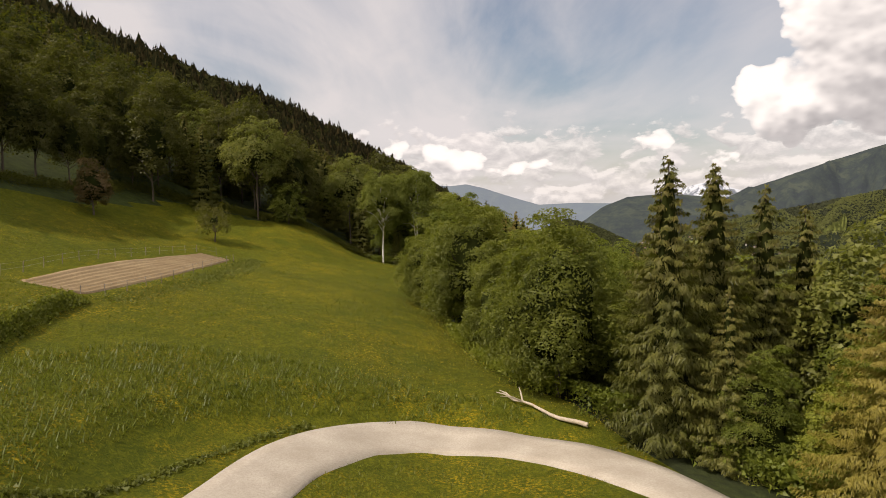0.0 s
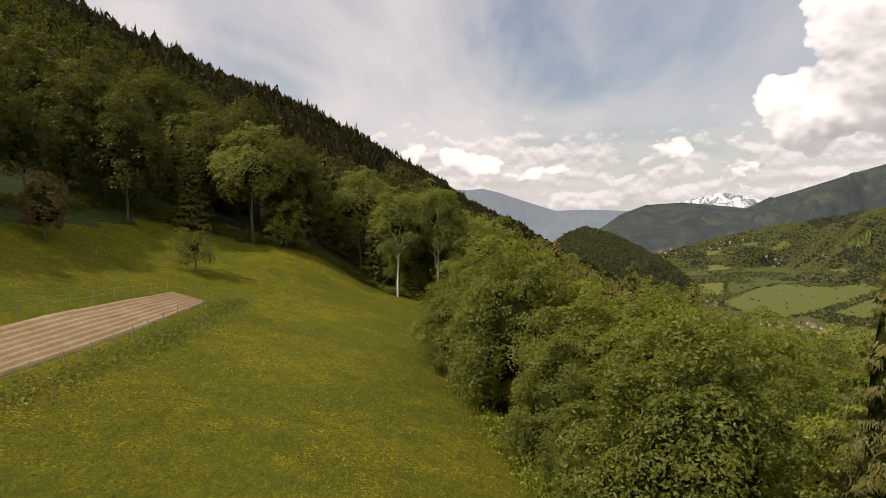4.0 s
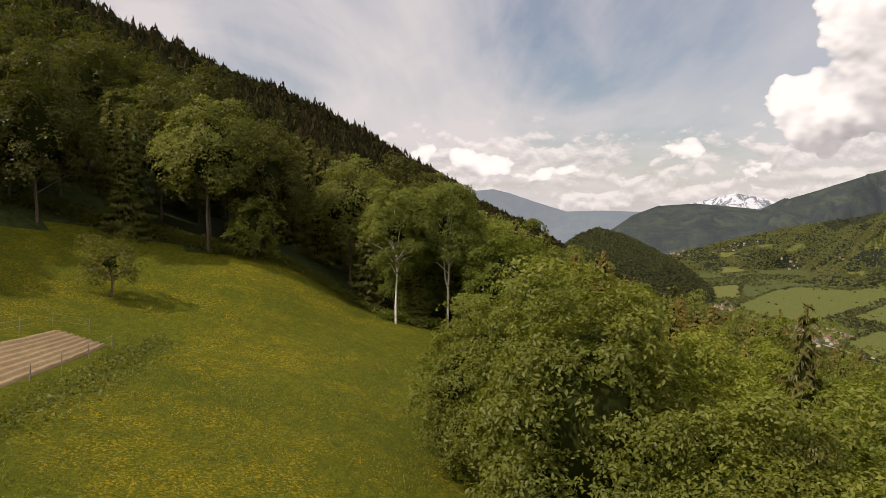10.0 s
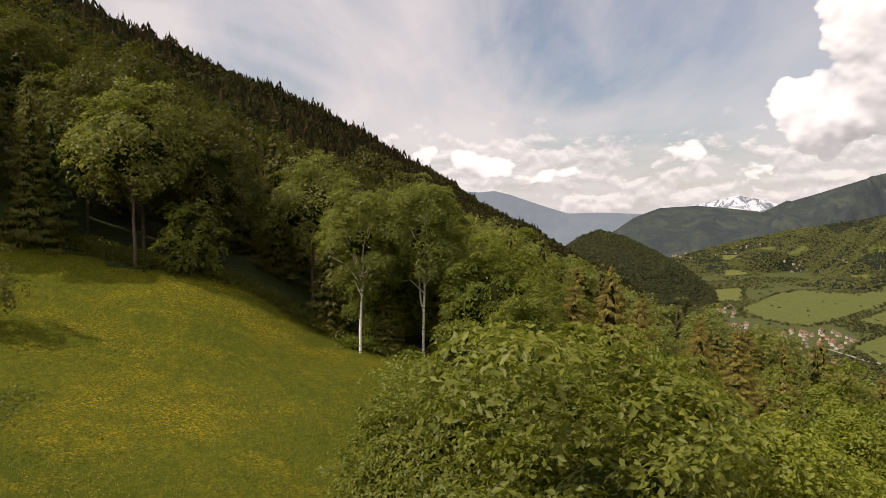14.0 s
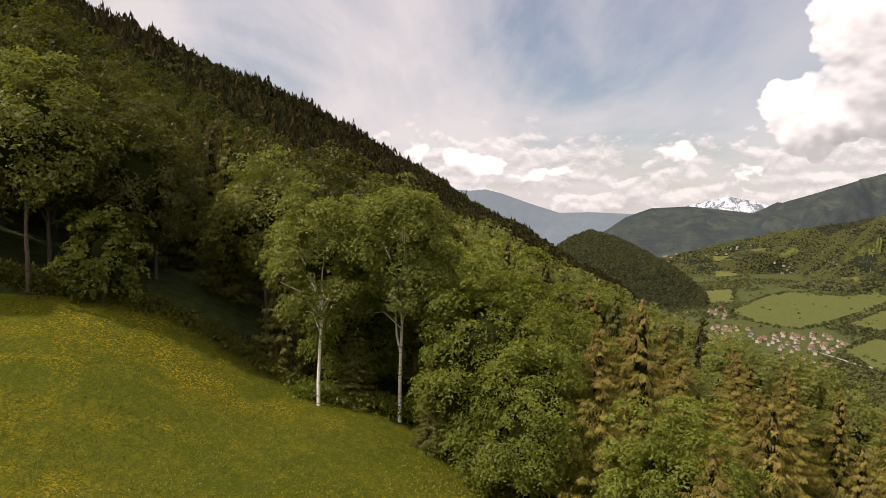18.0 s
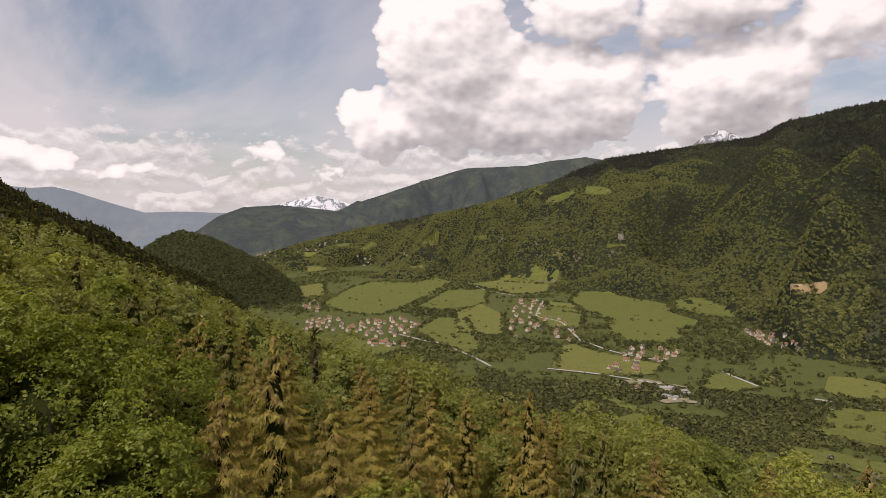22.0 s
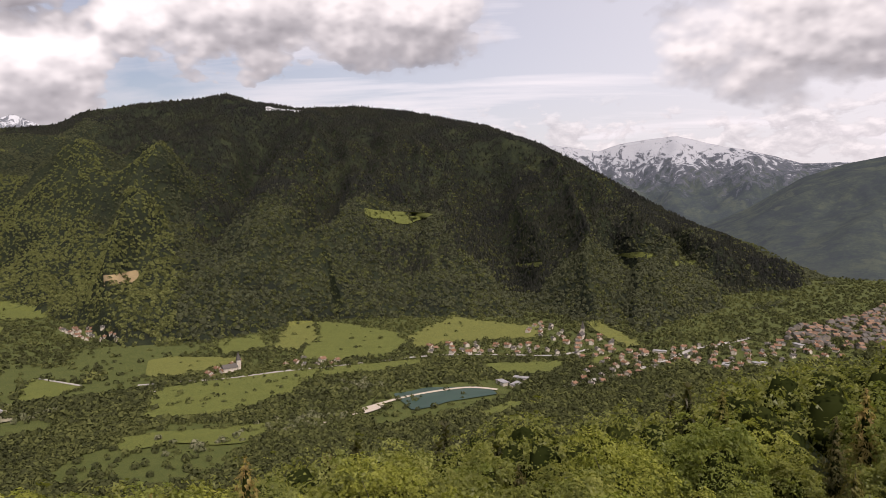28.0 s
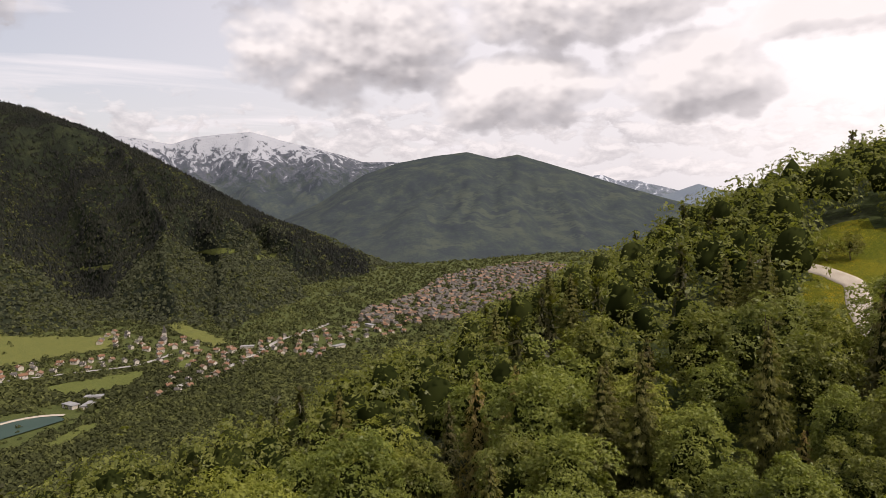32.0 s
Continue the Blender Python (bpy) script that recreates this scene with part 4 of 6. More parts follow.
def on_range(b, e):
    """The place on the mountain seen from EYE, on the camera's path, at a bearing and a height in degrees."""
    bs, us, gx, gy, gz = main_range
    k = int(np.clip(np.searchsorted(bs, b), 0, len(bs) - 1))
    rise = np.degrees(np.arctan2(gz[:70, k] - EYE.z, np.hypot(gx[:70, k] - EYE.x, gy[:70, k] - EYE.y)))
    rise = np.maximum.accumulate(rise)
    u = float(np.interp(e, rise, np.arange(70)))
    i, f = min(int(u), 68), u - min(int(u), 68)
    return [float(g[i, k] * (1 - f) + g[i + 1, k] * f) for g in (gx, gy, gz)]


def clearing(corners, mat, label, name="clearing", lift=1.5):
    """Open ground on the wooded mountain, draped between its corners."""
    (b0, e0), (b1, e1), (b2, e2), (b3, e3) = corners
    v, n = [], 9
    for i in range(n):
        for j in range(n):
            s, t = j / (n - 1), i / (n - 1)
            wob = 0.25 * math.sin(5 * s + 3 * t + b0) * (1 if i in (0, n - 1) or j in (0, n - 1) else 0) * min(1.0, abs(b1 - b0) / 3)
            bb = (b0 * (1 - s) + b1 * s) * (1 - t) + (b3 * (1 - s) + b2 * s) * t + wob
            ee = (e0 * (1 - s) + e1 * s) * (1 - t) + (e3 * (1 - s) + e2 * s) * t + wob * 0.3
            p = on_range(bb, ee)
            v.append((p[0], p[1], p[2] + lift))
    me = sheet(name, v, grid_faces(n, n), mat, smooth=True)
    tagged(new(name, me), label, "clearing", "clearings on the mountain", "structure")
    edge = v[:n] + v[n - 1::n] + v[-n:][::-1] + v[::n][::-1]
    CLEARINGS.append([(p[0], p[1]) for p in edge])


clearing([(58.8, -5.0), (61.0, -4.7), (61.2, -5.6), (59.0, -5.7)], FELLED, "bare brown felled patch in the mountain forest")
clearing([(78.9, -0.3), (84.5, -1.0), (82.6, -1.7), (79.4, -1.2)], VALLEY_GRASS, "bright alpine pasture on the wooded spur", lift=5.0)
# the cut's dark colour stands in for the shade between its trees
clearing([(74.8, -2.1), (75.5, -2.1), (77.2, -9.8), (76.4, -9.8)], SLOPE, "straight cut through the forest down the slope")
clearing([(70.9, 7.95), (74.4, 7.74), (73.6, 7.56), (71.4, 7.70)], SNOW, "old snow lying below the mountain's crest", "snow_patch", 2.5)
clearing([(46.1, -1.3), (46.6, -1.4), (46.4, -2.0), (46.25, -1.9)], ROCK, "pale rock face among the trees")
clearing([(40.2, 1.5), (42.6, 2.2), (42.2, 1.6), (40.6, 1.0)], VALLEY_GRASS, "pasture high on the wooded slope")
clearing([(43.5, 2.5), (45.6, 2.3), (45.2, 1.8), (43.2, 1.9)], VALLEY_GRASS, "pasture high on the wooded slope")
for b0, e0, wide, tall in ((91.5, -5.2, 2.0, 0.3), (99.5, -4.4, 3.0, 0.35), (104.0, -5.0, 1.6, 0.4)):
    clearing([(b0, e0 + tall / 2), (b0 + wide, e0 + tall * 0.7), (b0 + wide * 1.1, e0 - tall * 0.3), (b0 + 0.2, e0 - tall / 2)], VALLEY_GRASS, "green hay meadow on the lower slope of the mountain")


pasture_seed = random.Random(5)
for k in range(15):
    b0, e0, wide = pasture_seed.uniform(13, 47), pasture_seed.uniform(-5.6, -0.6), pasture_seed.uniform(0.5, 1.5)
    tall = wide * pasture_seed.uniform(0.14, 0.30)
    top = float(np.interp(b0, *zip(*MAIN_CREST)))
    e0 = min(e0, top - 1.0)
    clearing([(b0, e0 + tall / 2), (b0 + wide, e0 + tall * 0.8), (b0 + wide * 1.15, e0 - tall * 0.2), (b0 + wide * 0.15, e0 - tall / 2)], (VALLEY_GRASS, HAY)[k % 2], "small pasture among the woods of the far slope")

# ---- woods too far off to count ----
def tuft(seed, count):
    """A far crown: a few sprays of leaves over an uneven dome."""
    rng = np.random.default_rng(seed)
    k = np.arange(count)
    z = 1 - 1.45 * (k + 0.5) / count
    a = k * 2.39996 + rng.uniform(0, 6.28)
    flat = np.sqrt(1 - z * z)
    d = np.stack([flat * np.cos(a), flat * np.sin(a), z], -1) + rng.normal(0, 0.10, (count, 3))
    face = unit(unit(d) * 0.9 + (0, 0, 0.12) + rng.normal(0, 0.22, (count, 3)))
    side = unit(np.cross(face, rng.normal(size=(count, 3))))
    up = np.cross(face, side)
    w = 1.1 / math.sqrt(count) * rng.uniform(1.3, 2.0, (count, 1))
    c = d * rng.uniform(0.66, 0.95, (count, 1))
    return np.stack([c + side * w, c - side * w * 0.6 + up * w * 0.9, c - side * w * 0.6 - up * w * 0.9], 1).reshape(-1, 3)


TUFTS = {}


def wood(name, x, y, z, size, mat, conifer, label, seed, far=False):
    """Many rough crowns as one mesh."""
    rng = np.random.default_rng(seed)
    count = 7 if far else 14
    if count not in TUFTS:
        TUFTS[count] = np.stack([tuft(500 + count * 10 + j, count) for j in range(8)])
    n, k = len(x), 3 * count
    v = TUFTS[count][rng.integers(0, 8, n)]
    if conifer:
        h = np.clip((v[:, :, 2:] + 0.6) / 1.6, 0, 1)
        v = np.concatenate([v[:, :, :2] * (1.15 - 0.95 * h), v[:, :, 2:]], -1)
    wide = size * (rng.uniform(0.40, 0.56, n) if conifer and far else rng.uniform(0.30, 0.42, n) if conifer else rng.uniform(0.38, 0.62, n))
    tall = size * (rng.uniform(0.62, 0.9, n) if conifer else rng.uniform(0.40, 0.6, n))
    turn = rng.uniform(0, 6.3, n)
    c, s = np.cos(turn)[:, None], np.sin(turn)[:, None]
    vx, vy = v[:, :, 0] * c - v[:, :, 1] * s, v[:, :, 0] * s + v[:, :, 1] * c
    out = np.stack([vx * wide[:, None] + x[:, None], vy * wide[:, None] + y[:, None], v[:, :, 2] * tall[:, None] + (z + tall * 0.6)[:, None]], -1)
    me = sheet(name, out.reshape(-1, 3), np.arange(n * k).reshape(-1, 3), mat)
    return tagged(new(name, me), label, "woods", kind="stuff")


FIELDS = []


def inside(poly, x, y):
    x, y = np.asarray(x, float), np.asarray(y, float)
    hit = np.zeros(x.shape, bool)
    for (x0, y0), (x1, y1) in zip(poly, poly[1:] + poly[:1]):
        cross = ((y0 > y) != (y1 > y)) & (x < (x1 - x0) * (y - y0) / (y1 - y0 + 1e-9) + x0)
        hit ^= cross
    return hit


def in_fields(x, y):
    hit = np.zeros(np.shape(x), bool)
    for poly in FIELDS:
        hit |= inside(poly, x, y)
    return hit


# meadows of the valley, from far to near
FIELDS += [
    [(590, 1561), (810, 1881), (917, 1978), (1016, 1899), (1166, 2001), (1141, 1866), (893, 1594), (742, 1436), (631, 1337), (579, 1408)],
    [(764, 1424), (1000, 1670), (1111, 1639), (911, 1359), (767, 1345)],
    [(1143, 1786), (1376, 1867), (1343, 1751), (1358, 1660), (1211, 1500), (1104, 1501), (1128, 1664)],
    [(710, 1252), (755, 1209), (608, 947), (565, 925), (574, 1028), (592, 1131)],
]
FIELDS += [
    [(457, 1110), (486, 1090), (505, 1004), (445, 967), (413, 1030)],
    [(1085, 1353), (1105, 1263), (1010, 1161), (972, 1211)],
    [(1303, 1474), (1363, 1435), (1321, 1319), (1306, 1173), (1198, 1066), (1139, 944), (1013, 900), (952, 839), (883, 837), (839, 868), (915, 982), (1001, 1059), (1048, 1183), (1127, 1316)],
    [(1348, 1198), (1410, 1150), (1316, 993), (1248, 949), (1226, 1010), (1239, 1092)],
]
FIELDS += [
    [(724, 895), (754, 901), (746, 815), (765, 720), (695, 681), (641, 712), (615, 779)],
    [(560, 661), (577, 645), (561, 561), (544, 532), (530, 539), (534, 581)],
    [(695, 612), (778, 655), (794, 644), (769, 592), (753, 572), (712, 577), (682, 598)],
    [(768, 582), (858, 613), (812, 583), (769, 570)],
]
FIELDS += [
    [(643, 442), (701, 465), (757, 479), (788, 428), (833, 360), (858, 294), (901, 190), (870, 191), (816, 257), (797, 308), (729, 321), (672, 350), (645, 397)],
    [(589, 436), (605, 394), (623, 337), (634, 308), (611, 300), (576, 319), (571, 363), (550, 414)],
    [(803, 524), (887, 563), (916, 547), (912, 449), (889, 424), (825, 466), (795, 487)],
    [(992, 527), (1049, 520), (1036, 451), (997, 412), (952, 447), (946, 495)],
]
FIELDS += [
    [(893, 356), (1200, 414), (1172, 347), (1090, 255), (1020, 228), (926, 232), (888, 301)],
    [(1044, 231), (1253, 174), (1193, 111), (1136, 17), (1045, 28), (1035, 101), (1002, 159), (960, 212)],
    [(875, 118), (889, 6), (853, 13), (812, 40), (820, 93)],
    [(669, 116), (707, 82), (712, 53), (694, 65), (663, 94)],
]
FIELDS += [
    [(1190, -54), (1130, -92), (1020, -114), (982, -114), (969, -88), (1060, -63)],
    [(905, -25), (918, -60), (870, -48), (868, -20)],
    [(584, 2311), (667, 2124), (581, 1841), (525, 1814), (486, 1913)],
    [(659, 1942), (782, 2031), (659, 1709), (584, 1693)],
]
FIELDS += [
    [(1212, 2715), (1295, 2757), (1313, 2741), (1244, 2705)],
    [(1395, 2507), (1560, 2648), (1561, 2626), (1226, 2174)],
    [(1207, 2142), (1562, 2538), (1543, 2478), (1186, 2070)],
    [(1990, 2394), (2033, 2330), (1978, 2251), (1969, 2333)],
]
FIELDS += [
    [(1951, 2612), (2001, 2486), (2005, 2452), (1839, 2426)],
]
FIELDS += [
    [(783, 1295), (914, 1382), (853, 1217), (703, 1018), (655, 1081)],
    [(1027, 1279), (1043, 1183), (880, 1011), (825, 1028), (890, 1172)],
    [(1000, 517), (1087, 477), (976, 425), (925, 473)],
    [(976, 425), (1154, 452), (1203, 415), (1032, 368), (946, 378)],
]
FIELDS += [
    [(499, 576), (551, 576), (542, 529), (506, 513)],
    [(1282, 1786), (1399, 1822), (1434, 1697), (1367, 1647)],
    [(475, 2100), (585, 2140), (704, 2077), (561, 1756)],
]
VILLAGES = []
VILLAGES += [
    ("village_mid", [(489, 1203), (565, 1275), (656, 1290), (630, 1179), (553, 1083), (500, 1117)], 42),
    ("village_west", [(416, 1231), (498, 1382), (537, 1314), (494, 1214), (416, 1193)], 24),
    ("village_lane", [(508, 1469), (566, 1642), (605, 1607), (548, 1435)], 8),
    ("village_yards", [(469, 1104), (525, 1049), (505, 1004), (458, 1049)], 8),
    ("village_hill", [(698, 1003), (928, 1286), (1041, 1397), (1085, 1353), (891, 1152), (923, 1101), (781, 909), (722, 921)], 44),
]
VILLAGES += [
    ("village_gardens", [(649, 721), (804, 834), (879, 794), (810, 734), (726, 729), (692, 674)], 22),
    ("hamlet", [(1120, 847), (1122, 790), (1016, 673), (1005, 677), (1024, 739)], 22),
    ("farm", [(794, 445), (901, 445), (844, 406), (779, 435)], 7),
    ("farm_road", [(862, 370), (907, 352), (882, 300), (851, 300)], 8),
    ("village_row", [(925, 200), (993, 191), (992, 92), (984, 28), (927, 9), (931, 93)], 26),
]
VILLAGES += [
    ("village_right", [(1083, 48), (1191, 14), (1090, -15), (1060, -63), (957, -86), (924, -58), (893, -16), (995, 7)], 34),
    ("village_works", [(760, 19), (878, -36), (945, -84), (960, -155), (997, -204), (919, -166), (836, -90), (773, -26)], 40),
    ("depot", [(770, 100), (800, 60), (775, 52), (751, 93)], 3),
    ("town_near", [(869, -149), (994, -220), (1010, -319), (1004, -417), (911, -359), (892, -269), (821, -178)], 44),
    ("village_end", [(954, 3346), (1016, 2846), (893, 2513), (791, 2755)], 13),
]
VILLAGES += [
    ("village_end_slope", [(1029, 2945), (1172, 2937), (1255, 2835), (1174, 2712), (1026, 2875)], 13),
    ("village_slope", [(1126, 2605), (1214, 2693), (1279, 2674), (1231, 2602)], 7),
    ("village_pasture", [(1202, 2470), (1232, 2483), (1209, 2071), (1193, 2044)], 6),
]
TOWN = [(1031, -318), (1148, -400), (1225, -533), (1450, -729), (1538, -919), (1583, -1103), (1446, -1110), (1305, -940), (1134, -745), (994, -543), (951, -450), (953, -371)]
LAKE = [(730, 203), (760, 169), (770, 119), (757, 100), (732, 91), (700, 140), (677, 178)]


# trees are thinned here so that the lake shows from the camera
LAKE_VIEW = [(625, 205), (668, 150), (700, 80), (745, 62), (800, 100), (775, 165), (735, 225), (680, 235)]


# greenhouses by the garden plots, built as copies of the depot hall
VILLAGES += [("depot", [(606, 600), (640, 578), (668, 600), (650, 640), (612, 650)], 4)]


def built(x, y):
    hit = inside(TOWN, x, y) | inside(LAKE, x, y)
    for _, poly, _ in VILLAGES:
        hit |= inside(poly, x, y)
    return hit


def make_woods():
    rng = np.random.default_rng(3)
    # the mountain opposite
    def on(grid, n, hollow, rows=68.9):
        bs, us, gx, gy, gz = grid
        fb, fu = rng.uniform(0, len(bs) - 1.01, n), rng.uniform(0, 1, n) ** 0.75 * rows
        ib, iu = fb.astype(int), fu.astype(int)
        return [g[iu, ib] + (g[iu + 1, ib] - g[iu, ib]) * (fu - iu) + (g[iu, ib + 1] - g[iu, ib]) * (fb - ib) for g in (gx, gy, gz, hollow)]

    n = 120000
    x, y, z, hollow = on(main_range, n, HOLLOW["wooded_mountain"])
    clear = fbm(x / 200, y / 200, 3, 77) > 0.36
    cut = np.zeros(n, bool)
    for poly in CLEARINGS:
        cut |= inside(poly, x, y)
    keep = ~cut & ~in_fields(x, y) & (~built(x, y) | (rng.uniform(0, 1, n) < 0.3)) & (~clear | (rng.uniform(0, 1, n) < 0.35))
    # conifers take the heights, broadleaf woods the spurs and the lower slopes
    b, e = np.degrees(np.arctan2(x - EYE.x, y - EYE.y)), np.degrees(np.arctan2(z - EYE.z, np.hypot(x - EYE.x, y - EYE.y)))
    # hollow and bearing terms add dark conifers as painted ravine and cloud shade
    score = 0.9 * fbm(x / 260, y / 260, 4, 15) + 0.55 * hollow + 0.13 * (e - 1.0) + 0.8 * np.clip((b - 67) / 10, -0.6, 1.0)
    score -= 0.9 * np.exp(-(((b - 82) / 5) ** 2) - ((e + 1.0) / 2.2) ** 2) + 0.9 * np.exp(-(((b - 97) / 6) ** 2) - ((e + 6.0) / 2.2) ** 2) + 0.3 * (e < -7.5)
    dark = score + rng.normal(0, 0.09, n) > 0.12
    size = rng.uniform(5.5, 9.5, n)
    # lower left woods, given the brighter colour in place of sunlight
    young = (b < 64) & (score < -0.25)
    k = keep & ~dark & ~young
    wood("mountain_broadleaf_wood", x[k], y[k], z[k] - 1, size[k], HAZED_CANOPY, False, "dense broadleaf forest covering the mountainside", 5, True)
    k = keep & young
    wood("mountain_hazel_wood", x[k], y[k], z[k] - 1, size[k] * 0.9, SUNLIT_CANOPY, False, "light green wood on the lower mountainside, sunlight put into its colour", 8, True)
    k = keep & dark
    wood("mountain_conifer_wood", x[k], y[k], z[k] - 1, size[k] * 1.1, SHADED_CONIFERS, True, "conifer forest high on the mountainside, with shade put into its colour", 6, True)
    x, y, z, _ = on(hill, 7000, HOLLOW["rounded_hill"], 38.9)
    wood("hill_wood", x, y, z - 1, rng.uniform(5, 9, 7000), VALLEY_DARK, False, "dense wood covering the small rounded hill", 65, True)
    # trees and copses between the fields of the valley
    n = 104000
    bb = np.radians(np.where(np.arange(n) < 24000, rng.uniform(35, 115, n), rng.uniform(2, 140, n)))
    rr = np.where(np.arange(n) < 24000, rng.uniform(480, 900, n), 480 + 2020 * rng.uniform(0, 1, n) ** 1.25)
    x, y = EYE.x + rr * np.sin(bb), EYE.y + rr * np.cos(bb)
    z = ground_height(x, y)
    low = z < FLOOR + 25
    open_land = fbm(x / 190, y / 190, 3, 55) > np.where((np.degrees(bb) < 62) & (rr > 850), 0.08, 0.45)
    sparse = rng.uniform(0, 1, n) < 0.06
    keep = low & (~in_fields(x, y) | (rng.uniform(0, 1, n) < 0.03)) & (~open_land | sparse) & (~built(x, y) | (rng.uniform(0, 1, n) < 0.45)) & (~inside(LAKE_VIEW, x, y) | (rng.uniform(0, 1, n) < 0.08))
    x, y = x[keep], y[keep]
    # rows of trees along the fields
    for poly in FIELDS:
        for (x0, y0), (x1, y1) in zip(poly, poly[1:] + poly[:1]):
            m = int(math.hypot(x1 - x0, y1 - y0) / 6) if rng.uniform() < 0.85 else 0
            t = rng.uniform(0, 1, m)
            x, y = np.r_[x, x0 + (x1 - x0) * t + rng.normal(0, 3, m)], np.r_[y, y0 + (y1 - y0) * t + rng.normal(0, 3, m)]
    # gardens of the town
    gx, gy = rng.uniform(940, 1630, 15000), rng.uniform(-1155, -300, 15000)
    k = inside(TOWN, gx, gy)
    x, y = np.r_[x, gx[k]], np.r_[y, gy[k]]
    n = len(x)
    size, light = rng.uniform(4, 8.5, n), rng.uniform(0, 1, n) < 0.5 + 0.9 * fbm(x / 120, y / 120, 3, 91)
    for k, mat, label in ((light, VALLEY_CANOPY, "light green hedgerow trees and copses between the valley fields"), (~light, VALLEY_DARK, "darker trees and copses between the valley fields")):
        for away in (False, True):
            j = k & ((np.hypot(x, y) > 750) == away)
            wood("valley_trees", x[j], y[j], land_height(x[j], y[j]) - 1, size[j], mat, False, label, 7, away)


make_woods()


def blossoming():
    rng = np.random.default_rng(71)
    spots = [(645, 265, 20), (619, 290, 24), (762, 245, 30), (569, 351, 14), (648, 556, 12)]
    x = np.concatenate([cx + rng.normal(0, 14, k) for cx, cy, k in spots])
    y = np.concatenate([cy + rng.normal(0, 16, k) for cx, cy, k in spots])
    wood("pale_valley_trees", x, y, ground_height(x, y), rng.uniform(5, 9, len(x)), PALE_LEAF, False, "pale blossoming trees along the river", 72)


blossoming()


def valley_field(poly, mat, label, name="field", lift=0.5):
    """A field draped on the valley floor."""
    rng = random.Random(int(poly[0][0] * 7 + poly[0][1]))
    poly = [(x + rng.uniform(-6, 6), y + rng.uniform(-6, 6)) for a, c in zip(poly, poly[1:] + poly[:1]) for x, y in (a, ((a[0] + c[0]) / 2, (a[1] + c[1]) / 2))]
    for _ in range(2):
        poly = [(a[0] * t + c[0] * (1 - t), a[1] * t + c[1] * (1 - t)) for a, c in zip(poly, poly[1:] + poly[:1]) for t in (0.86, 0.14)]
    bm = bmesh.new()
    pts = [bm.verts.new((x, y, 0)) for x, y in poly]
    bm.faces.new(pts)
    bmesh.ops.triangulate(bm, faces=bm.faces[:])
    bmesh.ops.subdivide_edges(bm, edges=bm.edges[:], cuts=4, use_grid_fill=True)
    for v in bm.verts:
        v.co.z = FLOOR + lift if mat is WATER else max(float(land_height(v.co.x, v.co.y)), FLOOR) + lift
    bmesh.ops.recalc_face_normals(bm, faces=bm.faces[:])
    if sum(f.normal.z for f in bm.faces) < 0:
        bmesh.ops.reverse_faces(bm, faces=bm.faces[:])
    me = bpy.data.meshes.new(name)
    bm.to_mesh(me)
    bm.free()
    me.materials.append(mat)
    return tagged(new(name, me), label, "field", "valley fields", "structure")


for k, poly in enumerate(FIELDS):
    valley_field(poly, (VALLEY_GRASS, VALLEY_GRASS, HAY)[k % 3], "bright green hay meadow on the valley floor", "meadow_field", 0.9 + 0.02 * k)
valley_field([(603, 680), (666, 676), (683, 586), (638, 564), (600, 582), (597, 623)], PLOT, "brown garden plots and pale paths in the valley", "garden_field", 1.2)
valley_field([(710, 474), (756, 494), (763, 482), (725, 473)], ASPHALT, "pale gravel yard beside the road", "gravel_yard", 1.8)
valley_field([(648, 244), (690, 224), (700, 208), (660, 222)], GRAVEL, "pale gravel yard beside the river", "gravel_yard", 1.8)
valley_field(LAKE, WATER, "small green lake among the trees of the valley", "water", 1.4)


def ribbon(name, line, width, mat, label, lift=0.1, step=3.0, category="road", height=None):
    """A road along a line, draped on the ground, with rounded shoulders."""
    line = np.array(line, float)
    seg = np.r_[0, np.cumsum(np.hypot(*np.diff(line, axis=0).T))]
    s = np.linspace(0, seg[-1], max(4, int(seg[-1] / step)))
    x, y = np.interp(s, seg, line[:, 0]), np.interp(s, seg, line[:, 1])
    for _ in range(6):
        x[1:-1], y[1:-1] = (x[:-2] + 2 * x[1:-1] + x[2:]) / 4, (y[:-2] + 2 * y[1:-1] + y[2:]) / 4
    dx, dy = np.gradient(x), np.gradient(y)
    l = np.hypot(dx, dy)
    nx, ny = -dy / l, dx / l
    cols = np.array([-0.55, -0.5, -0.3, -0.12, 0.12, 0.3, 0.5, 0.55])
    drop = np.array([-0.35, 0.0, 0.03, 0.06, 0.06, 0.03, 0.0, -0.35])
    wob = 1 + 0.10 * fbm(s / 4, s * 0 + 3, 3, 8)
    px, py = x[:, None] + nx[:, None] * cols * width * wob[:, None], y[:, None] + ny[:, None] * cols * width * wob[:, None]
    z = land_height(px, py) + lift + drop
    v = np.stack([px, py, z], -1).reshape(-1, 3)
    f = grid_faces(len(s), len(cols))
    me = sheet(name, v, f, mat, smooth=True)
    return tagged(new(name, me), label, category, kind="structure")


ribbon("valley_road", [(762, 509), (793, 417), (833, 360), (858, 294), (912, 199), (923, 154), (924, 78), (914, 3), (953, -32)], 5, ASPHALT, "pale road running through the valley villages", 1.6, 12)
ribbon("town_road", [(766, 18), (825, -54), (881, -114), (966, -180), (1030, -279)], 7, ASPHALT, "broad pale road leading to the town", 1.6, 12)
ribbon("valley_lane", [(571, 1023), (565, 925), (542, 829)], 3.6, ASPHALT, "pale lane between valley fields", 1.6, 12)
ribbon("valley_lane", [(549, 1133), (565, 1012)], 3.6, ASPHALT, "pale lane between valley fields", 1.6, 12)
